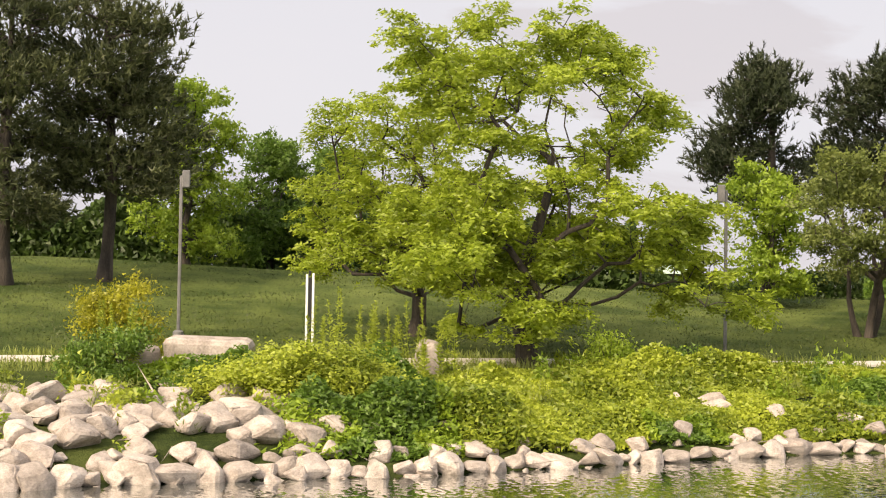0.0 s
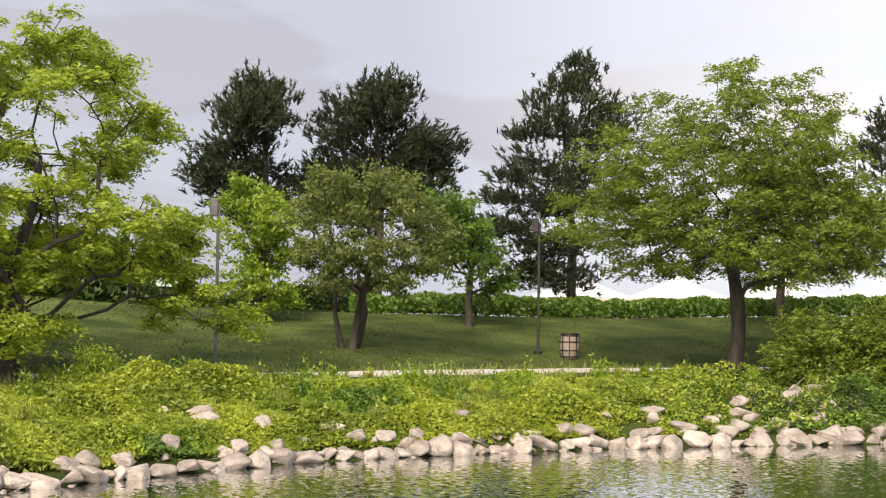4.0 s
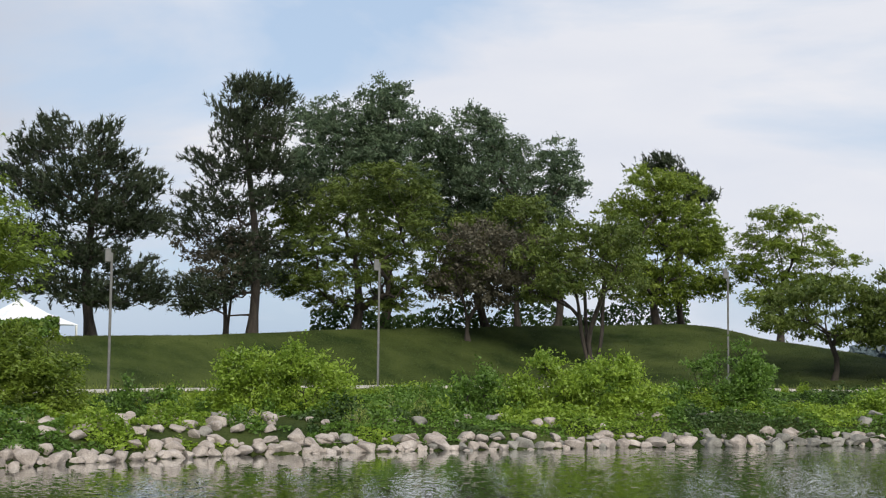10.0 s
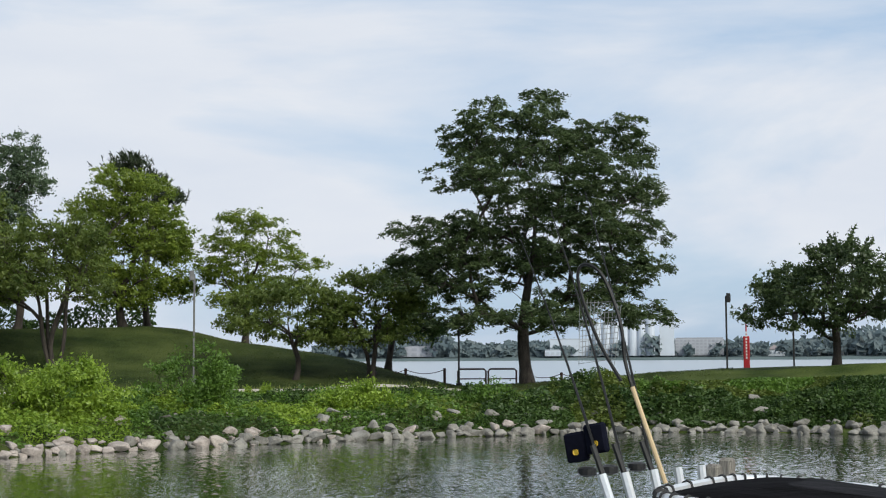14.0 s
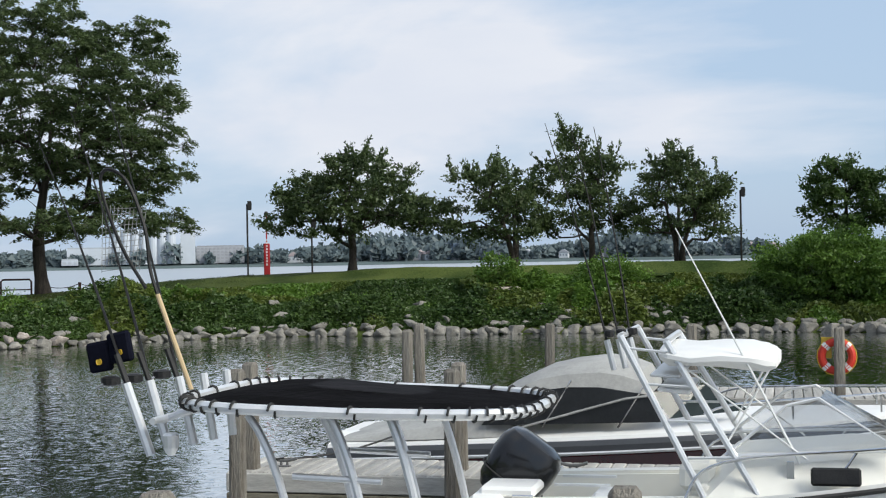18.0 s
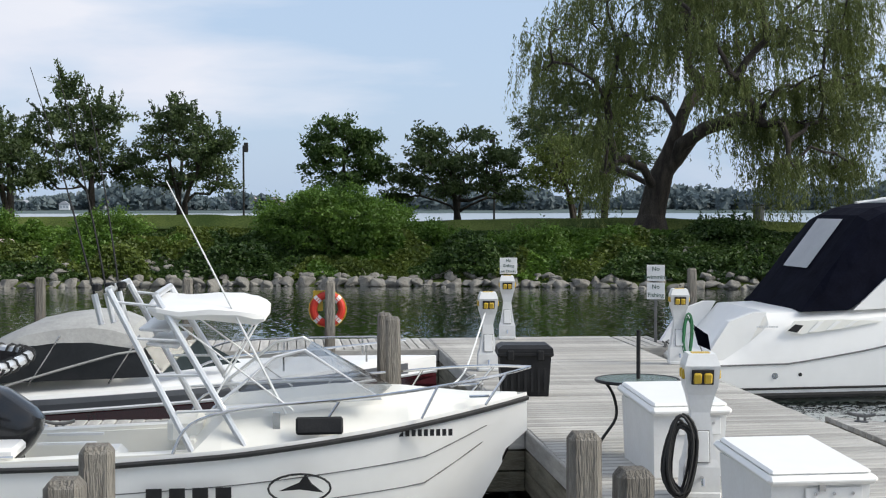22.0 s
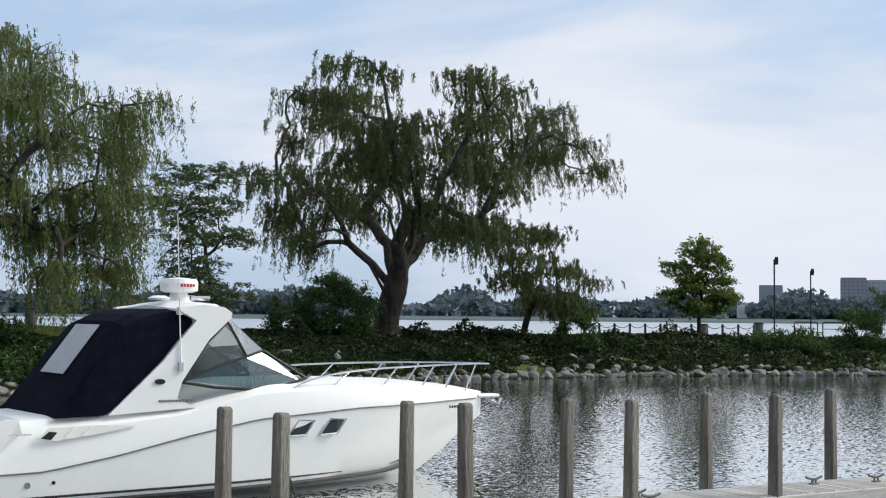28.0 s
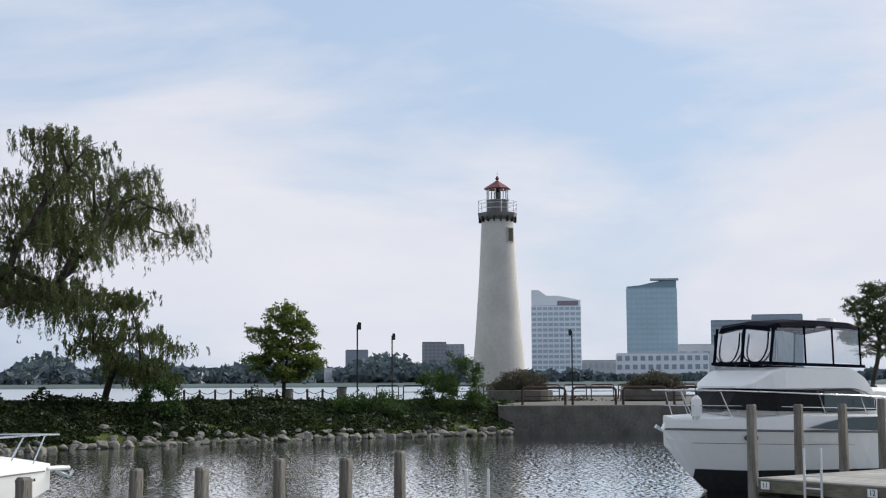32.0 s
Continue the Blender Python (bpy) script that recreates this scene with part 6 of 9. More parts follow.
def panel_bm(pts, thick=0.015):
    """A thin flat or folded pane through four or more corners."""
    bm = bmesh.new()
    f = bm.faces.new([bm.verts.new(p) for p in pts])
    bmesh.ops.solidify(bm, geom=[f], thickness=thick)
    return bm


def ip(x, table):
    return float(np.interp(x, [a for a, b in table], [b for a, b in table]))


def rail(root, path, posts, foot_z, r=0.014, name="bow_rail", mt=None):
    part(name, tube_bm(spline(path, 4), r, 7), mt or STEEL, root, smooth=True)
    for a, b in posts:
        part("rail_post", tube_bm([a, b], r * 0.85, 6), mt or STEEL, root)


def bars(root, m, x0, x1, z, h, y, n, name="mark"):
    """Unreadable or private lettering as plain bars on a side facing -y."""
    w = (x1 - x0) / n
    for i in range(n):
        part(name, box_bm(w * 0.66, 0.008, h, (x0 + (i + 0.5) * w, y, z)), m, root)


GLOSS = mat("glossy_black_cowling", (0.006, 0.006, 0.007), 0.22, second=(0.010, 0.010, 0.011), scale=5, coat=0.4)


def outboard(root, x, y, z, s=1.0, tilt=-35):
    """Black outboard motor tilted up, propeller behind."""
    m = pose(x, y, z, 0, tilt)
    secs = []
    for t, w, x0, x1 in ((-0.02, 0.12, -0.16, 0.10), (0.03, 0.19, -0.26, 0.18), (0.12, 0.225, -0.31, 0.23), (0.36, 0.235, -0.34, 0.26), (0.50, 0.21, -0.33, 0.25), (0.58, 0.16, -0.28, 0.20), (0.615, 0.08, -0.18, 0.10)):
        xc, xr = (x0 + x1) / 2, (x1 - x0) / 2
        secs.append([m @ Vector(((xc + xr * math.copysign(abs(math.cos(a)) ** 0.6, math.cos(a))) * s, w * math.copysign(abs(math.sin(a)) ** 0.6, math.sin(a)) * s, t * s)) for a in [2 * math.pi * k / 20 for k in range(20)]])
    cowl = part("motor_cowling", loft_bm(secs), GLOSS, root, "glossy black outboard motor cowling", smooth=True)
    part("cowling_seam", tube_bm([m @ Vector(((-0.04 + 0.296 * math.copysign(abs(math.cos(a)) ** 0.6, math.cos(a))) * s, 0.236 * math.copysign(abs(math.sin(a)) ** 0.6, math.sin(a)) * s, 0.20 * s)) for a in [2 * math.pi * k / 20 for k in range(21)]], 0.008, 4), RUBBER, cowl)
    part("motor_leg", loft_bm([[m @ Vector((px * s, py * s, t * s)) for px, py in ((-0.14, -0.08), (0.12, -0.1), (0.12, 0.1), (-0.14, 0.08))] for t in (0.05, -0.3, -0.62)]), BLACK, root)
    part("motor_bracket", box_bm(0.26, 0.3, 0.34, (x + 0.2, y, z - 0.1), 0.03), BLACK, root)
    part("gear_case", tube_bm([m @ Vector((-0.34 * s, 0, -0.66 * s)), m @ Vector((0.22 * s, 0, -0.66 * s))], 0.07 * s, 8, taper=0.03), BLACK, root)
    for k in range(3):
        part("propeller_blade", box_bm(0.02, 0.05, 0.16, m @ Vector((-0.36 * s, 0.09 * math.cos(k * 2.1), -0.66 * s + 0.09 * math.sin(k * 2.1))), m=pose(0, 0, 0, k * 120)), BLACK, root)


def cuddy_boat():
    p = pier(12.95, -3.0, 0)
    r = thing("cuddy_fishing_boat", pose(p.x, p.y, 0, rz=BOAT_ANG), "white cuddy fishing boat with outboard motor, tower and folded canvas top", "boat", "moored boats")
    L, B = 5.05, 2.0
    sh = [(0, 0.86), (1.2, 0.88), (2.4, 0.96), (3.6, 1.09), (5.05, 1.27)]
    hull = part("hull", hull_bm(L, B, lambda t: ip(t * L, sh), keel=-0.35, chine=0.25, transom=0.93), GEL, r, "white hull", smooth=True)
    rub = []
    for s in (-1, 1):
        pts = [Vector((gunwale_xy(L, B, t, 0.93)[0], s * (gunwale_xy(L, B, t, 0.93)[1] + 0.012), ip(t * L, sh) - 0.055)) for t in [i / 24 for i in range(25)]]
        part("rub_rail", tube_bm(pts, 0.026, 6), RUBBER, hull, "black rub rail")
    for s in (-1, 1):
        for lev in (0.34, 0.62):
            pts = []
            for k in range(24):
                t = 0.02 + 0.9 * k / 23
                w = gunwale_xy(L, B, t, 0.93)[1]
                wl = max(0.0, B / 2 * 0.86 * 0.93 * (1 - max(0, (t - 0.35) / 0.57) ** 2.0))
                z = ip(t * L, sh)
                cz = 0.25 * (0.25 + 0.75 * t) + max(0, (t - 0.8) / 0.2) * (z - 0.25) * 0.75
                a0, a1, b0, b1 = (wl + (w - wl) * 0.12, wl + (w - wl) * 0.62, cz, cz + (z - cz) * 0.55) if lev < 0.55 else (wl + (w - wl) * 0.62, w, cz + (z - cz) * 0.55, z - 0.06)
                f = lev / 0.55 if lev < 0.55 else (lev - 0.55) / 0.45
                pts.append((t * L, s * (a0 + (a1 - a0) * f + 0.002), b0 + (b1 - b0) * f))
            part("hull_line", tube_bm(pts, 0.006, 4), GALV, hull, "fine grey moulded hull line")
    # foredeck and cabin crown
    secs = []
    for x, wf, zc in ((2.05, 0.92, 1.02), (2.3, 0.93, 1.24), (3.3, 0.90, 1.33), (3.9, 0.86, 1.32), (4.5, 0.80, 1.27), (4.95, 0.5, 1.27)):
        w = gunwale_xy(L, B, x / L, 0.93)[1] * wf + 0.01
        z0 = ip(x, sh) - 0.02
        zc = max(zc, z0 + 0.02)
        secs.append([Vector((x, -w, z0)), Vector((x, -w * 0.78, z0 + (zc - z0) * 0.72)), Vector((x, -w * 0.45, zc)), Vector((x, w * 0.45, zc)), Vector((x, w * 0.78, z0 + (zc - z0) * 0.72)), Vector((x, w, z0))])
    part("cabin_deck", loft_bm(secs, close=True), CREAM, r, "cream moulded cabin deck", smooth=False)
    for s in (-1, 1):
        part("side_deck", prism_bm([(0, 0.80), (2.2, 0.87), (2.2, 0.93), (0, 0.86)], s * 0.99 * 0.92, s * 0.74), CREAM, r)
        part("cockpit_side", prism_bm([(0.3, 0.3), (2.3, 0.3), (2.3, 0.9), (0.3, 0.84)], s * 0.76, s * 0.70), CREAM, r)
        part("cabin_window", box_bm(0.40, 0.04, 0.15, (3.12, s * 0.898, 1.13), 0.018, m=pose(0, 0, 0, s * 14)), BLACK, r, "dark cabin side window")
        # tower legs
        for a, b in (((2.07, 1.0), (1.36, 2.28)), ((2.51, 1.03), (1.75, 2.23))):
            part("tower_leg", tube_bm([(a[0], s * 0.88, a[1] - 0.1), (b[0], s * 0.72, b[1])], 0.030, 8), ALU, r, smooth=True)
        for k in range(4):
            t = 0.2 + 0.24 * k
            part("tower_rung", tube_bm([(2.07 - 0.71 * t, s * (0.88 - 0.16 * t), 1.0 + 1.28 * t), (2.51 - 0.76 * t, s * (0.88 - 0.16 * t), 1.03 + 1.2 * t)], 0.013, 6), ALU, r)
        part("canvas_strut", tube_bm([(2.23, s * 0.8, 1.35), (2.62, s * 0.7, 2.02)], 0.009, 6), WHITE, r)
        part("canvas_strut", tube_bm([(2.9, s * 0.8, 1.25), (1.85, s * 0.7, 2.05)], 0.009, 6), WHITE, r)
        for x in (0.5, 4.55):
            part("cleat", tube_bm([(x - 0.09, s * (0.84 if x < 1 else 0.4), 0.90 if x < 1 else 1.29), (x + 0.09, s * (0.84 if x < 1 else 0.4), 0.90 if x < 1 else 1.29)], 0.014, 6), STEEL, r)
        # windshield
        part("windshield_side", panel_bm([(2.26, s * 0.80, 1.30), (3.62, s * 0.72, 1.34), (3.0, s * 0.60, 1.73), (2.74, s * 0.68, 1.68)]), VINYL, r, "clear windshield pane")
        part("windshield_frame", tube_bm([(2.23, s * 0.81, 1.28), (2.74, s * 0.69, 1.69), (3.0, s * 0.60, 1.74), (3.65, s * 0.72, 1.33), (2.26, s * 0.81, 1.28)], 0.016, 6), ALU, r)
        part("windshield_front", panel_bm([(3.8, 0, 1.35), (3.63, s * 0.71, 1.34), (3.01, s * 0.59, 1.74), (3.08, 0, 1.76)]), VINYL, r, "clear windshield pane")
        rail(r, [(1.9, s * 0.93, 0.92), (2.05, s * 0.90, 1.16), (2.5, s * 0.88, 1.28), (3.6, s * 0.80, 1.36), (4.6, s * 0.47, 1.46), (5.08, 0, 1.50)],
             [((3.1, s * 0.88, 1.05), (3.3, s * 0.82, 1.34)), ((4.0, s * 0.74, 1.15), (4.15, s * 0.66, 1.42)), ((4.6, s * 0.45, 1.22), (4.8, s * 0.34, 1.48))], 1.0)
    part("cockpit_floor", box_bm(2.3, 1.5, 0.04, (1.25, 0, 0.32)), CREAM, r)
    part("transom", box_bm(0.30, 1.84, 0.5, (0.18, 0, 0.66), 0.04), GEL, r)
    part("stern_pod", box_bm(0.5, 0.5, 0.10, (0.35, -0.55, 0.92), 0.03), GEL, r)
    part("bulkhead", box_bm(0.08, 1.6, 0.62, (2.05, 0, 0.72), 0.02), CREAM, r)
    part("helm_console", box_bm(0.3, 0.5, 0.24, (1.98, -0.4, 1.06), 0.05), CREAM, r)
    part("helm_seat", box_bm(0.42, 0.45, 0.5, (1.25, -0.4, 0.65), 0.06), WHITE, r)
    part("tower_platform", box_bm(0.26, 1.3, 0.03, (1.73, 0, 1.93), 0.01, m=pose(0, 0, 0, 0, 4)), ALU, r)
    part("tower_step", box_bm(0.28, 1.34, 0.03, (1.80, 0, 1.80), 0.01, m=pose(0, 0, 0, 0, 6)), ALU, r)
    part("tower_top", tube_bm([(1.36, -0.72, 2.28), (1.36, 0.72, 2.28)], 0.03, 8), ALU, r)
    part("tower_top", tube_bm([(1.75, -0.72, 2.23), (1.75, 0.72, 2.23)], 0.03, 8), ALU, r)
    secs = []
    for x, zc, hw, hh in ((1.655, 2.11, 0.50, 0.02), (1.68, 2.11, 0.70, 0.055), (1.76, 2.095, 0.77, 0.085), (1.95, 2.085, 0.80, 0.095), (2.2, 2.09, 0.81, 0.09), (2.45, 2.07, 0.81, 0.10), (2.58, 2.05, 0.79, 0.10), (2.66, 2.05, 0.74, 0.075), (2.70, 2.06, 0.50, 0.03)):
        secs.append([Vector((x, hw * math.copysign(abs(math.cos(a)) ** 0.5, math.cos(a)), zc + 0.012 * math.sin(x * 17 + a * 3) + hh * math.copysign(abs(math.sin(a)) ** 0.8, math.sin(a)))) for a in [2 * math.pi * (k + 0.5) / 24 for k in range(24)]])
    part("folded_canvas_top", loft_bm(secs), GEL, r, "white folded canvas top", smooth=True)
    part("whip_antenna", tube_bm([(2.84, -0.78, 1.22), (1.85, -0.78, 3.2)], 0.014, 5, taper=0.005), WHITE, r)
    part("antenna_mount", box_bm(0.06, 0.06, 0.14, (2.76, -0.76, 1.16)), STEEL, r)
    for k in range(3):
        a = Vector((1.24 + 0.08 * k, -0.62 + 0.18 * k, 2.2))
        b = a + Vector((-0.52 + 0.1 * k, 0.08 * k, 1.95))
        rod = thing("fishing_rod", Matrix(), "slim dark fishing rod with reel held in the tower's rod holder", "fishing rod", "rods on the tower")
        part("blank", tube_bm(curve_pts(a, a.lerp(b, 0.5) + Vector((0.04, 0, 0)), b, 6), 0.011, 5, taper=0.003), BLACK, rod)
        part("reel", lathe_bm([(0.03, -0.03), (0.045, -0.02), (0.045, 0.02), (0.03, 0.03)], 10, at=tuple(a + Vector((0.02, -0.05, 0.1)))), BLACK, rod)
        rod.matrix_world = r.matrix_world
        part("rod_holder", tube_bm([a - Vector((-0.05, 0, 0.22)), a + Vector((-0.01, 0, 0.04))], 0.028, 8), ALU, r)
    for k in range(2):
        part("fishing_seat", box_bm(0.5, 0.05, 0.02, (0.95, -0.35 + k * 0.5, 0.93)), WHITE, r)
    outboard(r, 0.16, 0.0, 0.72, 1.08, 36)
    bars(hull, BLACK, 3.80, 4.28, 1.025, 0.058, -0.72, 9, "registration_mark")
    for i in range(4):
        part("hull_lettering", box_bm(0.13, 0.012, 0.15, (1.75 + 0.19 * i, -1.0, 0.57)), BLACK, hull)
    part("round_emblem", tube_bm([(2.95 + 0.26 * math.cos(k * math.pi / 10), -0.985, 0.62 + 0.12 * math.sin(k * math.pi / 10)) for k in range(21)], 0.01, 5), BLACK, hull)
    part("emblem_shape", prism_bm([(2.78, 0.60), (2.95, 0.67), (3.0, 0.74), (3.05, 0.66), (3.15, 0.58), (2.95, 0.61)], -0.99, -0.98), BLACK, hull)


cuddy_boat()


SLATE = mat("slate_stripe", (0.075, 0.08, 0.09), 0.3, second=(0.10, 0.105, 0.115), scale=3)


def runabout():
    p = pier(17.6, -5.8, 0)
    r = thing("runabout_boat", pose(p.x, p.y, 0, rz=BOAT_ANG), "white and maroon runabout under a grey canvas cover", "boat", "moored boats")
    L, B = 7.5, 2.3
    sh = [(0, 0.70), (3, 0.84), (5.5, 0.98), (7.5, 1.12)]
    hull = part("hull", hull_bm(L, B, lambda t: ip(t * L, sh) - 0.17, keel=-0.4, chine=0.2, transom=0.9), MAROON, r, "dark maroon lower hull")
    secs = []
    n = 18
    for i in range(n + 1):
        t = i / n
        x, w = gunwale_xy(L, B, t)
        z = ip(x, sh)
        w = max(w, 0.01)
        dk = z + 0.10 * min(1, w)
        secs.append([Vector((x, -w * 1.0, z - 0.21)), Vector((x, -w * 1.02, z - 0.12)), Vector((x, -w * 0.97, z)), Vector((x, -w * 0.5, dk)), Vector((x, w * 0.5, dk)), Vector((x, w * 0.97, z)), Vector((x, w * 1.02, z - 0.12)), Vector((x, w, z - 0.21))])
    part("deck_moulding", loft_bm(secs), GEL, r, "white upper deck moulding")
    for s in (-1, 1):
        pts = [Vector((gunwale_xy(L, B, t)[0], s * gunwale_xy(L, B, t)[1] * 1.03, ip(t * L, sh) - 0.19)) for t in [i / 20 for i in range(21)]]
        part("rub_rail", tube_bm(pts, 0.022, 6), ALU, hull)
        band = []
        for k in range(20):
            t = k / 20
            bx, bw = gunwale_xy(L, B, t)
            bz = ip(bx, sh)
            band.append([Vector((bx, s * bw * 1.030, bz - 0.04)), Vector((bx, s * (bw * 1.036 + 0.004), bz - 0.10)), Vector((bx, s * bw * 1.028, bz - 0.17)), Vector((bx, s * bw * 0.98, bz - 0.17)), Vector((bx, s * bw * 0.98, bz - 0.04))])
        part("grey_stripe", loft_bm(band), SLATE, hull, "slate grey hull stripe")
        rail(r, [(4.6, s * 1.02, 1.12), (5.0, s * 0.98, 1.24), (6.2, s * 0.66, 1.30), (7.1, s * 0.2, 1.34)], [((5.6, s * 0.85, 1.05), (5.6, s * 0.85, 1.27)), ((6.6, s * 0.45, 1.1), (6.6, s * 0.46, 1.32))], 1.0)
    # canvas: low aft cover, arched camper top, dark side curtains
    smoke = mat("smoky_side_curtain", (0.035, 0.038, 0.042), 0.35, second=(0.06, 0.065, 0.07), scale=3, bump=0.1, bump_scale=5)
    secs = []
    for x, zc, w in ((0.15, 0.80, 0.95), (1.0, 0.95, 1.03), (1.6, 1.05, 1.04), (2.0, 1.15, 1.03), (2.3, 1.02, 1.0)):
        z0 = ip(x, sh) + 0.02
        secs.append([Vector((x, -w, z0)), Vector((x, -w * 0.9, z0 + (zc - z0) * 0.6)), Vector((x, -w * 0.4, zc)), Vector((x, w * 0.4, zc)), Vector((x, w * 0.9, z0 + (zc - z0) * 0.6)), Vector((x, w, z0))])
    part("aft_cover", loft_bm(secs), GREYCANVAS, r, "grey canvas cockpit cover")
    secs = []
    for x, zc, zl, w in ((1.84, 1.10, 1.04, 1.03), (2.05, 1.28, 1.16, 1.03), (2.27, 1.44, 1.27, 1.02), (2.67, 1.62, 1.38, 1.0), (3.0, 1.69, 1.42, 0.99), (3.38, 1.73, 1.42, 0.98), (3.65, 1.69, 1.38, 0.97), (3.86, 1.60, 1.34, 0.96), (3.95, 1.42, 1.30, 0.95)):
        secs.append([Vector((x, -w, zl)), Vector((x, -w * 0.93, zl + (zc - zl) * 0.55)), Vector((x, -w * 0.7, zl + (zc - zl) * 0.9)), Vector((x, -w * 0.3, zc)), Vector((x, w * 0.3, zc)), Vector((x, w * 0.7, zl + (zc - zl) * 0.9)), Vector((x, w * 0.93, zl + (zc - zl) * 0.55)), Vector((x, w, zl))])
    part("canvas_top", loft_bm(secs), GREYCANVAS, r, "light grey canvas camper top", smooth=True)
    for s in (-1, 1):
        part("side_curtain", panel_bm([(1.95, s * 1.03, 0.96), (4.2, s * 1.0, 1.02), (3.98, s * 0.97, 1.33), (3.4, s * 0.985, 1.42), (2.67, s * 1.0, 1.39), (2.2, s * 1.02, 1.22)]), smoke, r, "smoky dark side curtain")
        part("curtain_band", tube_bm([(2.44, s * 1.04, 0.94), (3.1, s * 1.03, 1.13), (3.69, s * 1.01, 1.29), (4.0, s * 0.99, 1.33)], 0.016, 5), GREYCANVAS, r)
    part("windshield", panel_bm([(4.2, -1.0, 1.06), (5.1, -0.7, 1.14), (4.6, -0.6, 1.42), (4.0, -0.95, 1.36)]), GLASS, r)
    for x in (2.7, 3.6):
        part("canvas_hoop", tube_bm([(x, -1.04, 0.95), (x + 0.35, -0.97, 1.5)], 0.012, 5), STEEL, r)
    part("stern_drive", box_bm(0.4, 0.4, 0.5, (-0.2, 0, 0.1), 0.08), BLACK, r)
    bars(hull, WHITE, 6.1, 6.6, 0.80, 0.07, -0.66, 6, "registration_mark")


runabout()


def console_boat():
    p = pier(8.6, -5.4, 0)
    r = thing("center_console_boat", pose(p.x, p.y, 0, rz=BOAT_ANG), "centre console boat with black canvas hard-top frame and rod holders", "boat", "moored boats")
    L, B = 5.6, 2.1
    sh = [(0, 0.70), (3, 0.78), (5.6, 0.98)]
    hull = part("hull", hull_bm(L, B, lambda t: ip(t * L, sh), keel=-0.35, chine=0.2, transom=0.93), GEL, r, "white hull")
    part("deck", box_bm(4.0, 1.7, 0.05, (2.1, 0, 0.45)), GEL, r)
    part("console", box_bm(0.5, 0.6, 0.45, (2.75, 0.1, 0.68), 0.06), GEL, r)
    # top frame: rounded oblong of bright tube, canvas laced inside
    x0, x1, z = 1.58, 3.72, 2.10
    ring = []
    n = 40
    for k in range(n):
        a = 2 * math.pi * k / n
        ex, ey = math.copysign(abs(math.cos(a)) ** 0.45, math.cos(a)), math.copysign(abs(math.sin(a)) ** 0.5, math.sin(a))
        ring.append(Vector(((x0 + x1) / 2 + ex * (x1 - x0) / 2, ey * 0.78 * (1 - 0.12 * ex), z + 0.10 * max(0, -ex) * 0.25 - 0.02 * ex)))
    part("top_frame", tube_bm(ring + [ring[0]], 0.033, 8, caps=False), ALU, r, "bright aluminium top frame", smooth=True)
    mid = Vector(((x0 + x1) / 2, 0, z + 0.06))
    bm = bmesh.new()
    rings = []
    for s, h in ((0.965, 0.0), (0.7, 0.045), (0.35, 0.07)):
        rings.append([bm.verts.new(Vector((mid.x + (p.x - mid.x) * s, p.y * s, p.z + h))) for p in ring])
    for a, b in zip(rings, rings[1:]):
        for k in range(n):
            bm.faces.new((a[k], a[(k + 1) % n], b[(k + 1) % n], b[k]))
    bm.faces.new(rings[-1])
    bmesh.ops.solidify(bm, geom=bm.faces[:], thickness=0.012)
    part("top_canvas", bm, mat("black_top_canvas", (0.007, 0.007, 0.008), 0.9, spec=0.1, second=(0.013, 0.012, 0.014), scale=4, bump=0.3, bump_scale=6), r, "black laced canvas")
    for k in range(n):
        a, b = ring[k], ring[(k + 1) % n]
        along = (b - a).normalized()
        outw = Vector((along.y, -along.x, 0)).normalized()
        loop = [a.lerp(b, 0.2) + along * 0.045 * (q / 8 - 0.5) + outw * 0.041 * math.cos(2 * math.pi * q / 8) + Vector((0, 0, 0.041 * math.sin(2 * math.pi * q / 8))) for q in range(9)]
        part("lacing", tube_bm(loop, 0.0085, 4, caps=False), RUBBER, r, "black lacing cord")
    for s in (-1, 1):
        for a, b, c in (((2.02, 2.06), (2.30, 1.74), (2.44, 0.8)), ((2.54, 2.05), (2.76, 1.66), (2.9, 0.8)), ((2.9, 2.05), (3.08, 1.66), (3.22, 0.8))):
            part("frame_leg", tube_bm(curve_pts((a[0], s * 0.55, a[1]), (b[0], s * 0.57, b[1]), (c[0], s * 0.58, c[1] - 0.35), 8), 0.026, 8), ALU, r, smooth=True)
        part("frame_brace", tube_bm([(2.3, s * 0.56, 1.70), (2.85, s * 0.56, 1.68)], 0.02, 8), ALU, r)
    part("frame_shelf", box_bm(0.46, 0.03, 0.12, (2.62, -0.57, 1.40), 0.01), ALU, r)
    # rod holders across the aft edge
    for i, y in enumerate((-0.5, -0.3, 0.0, 0.25, 0.5)):
        part("rod_holder", tube_bm([(1.36 + 0.03 * i, y, 1.80), (1.20 + 0.06 * i, y, 2.24)], 0.03, 8), ALU, r)
    part("holder_bar", tube_bm([(1.42, -0.6, 2.02), (1.42, 0.6, 2.02)], 0.022, 8), ALU, r)
    part("holder_arm", tube_bm([(1.6, -0.4, 2.08), (1.38, -0.4, 2.0)], 0.022, 8), ALU, r)
    part("holder_arm", tube_bm([(1.6, 0.4, 2.08), (1.38, 0.4, 2.0)], 0.022, 8), ALU, r)
    part("spotlight", lathe_bm([(0.02, -0.08), (0.045, -0.035), (0.05, 0.04), (0.035, 0.055)], 12, at=(1.55, -0.62, 1.90)), ALU, r)
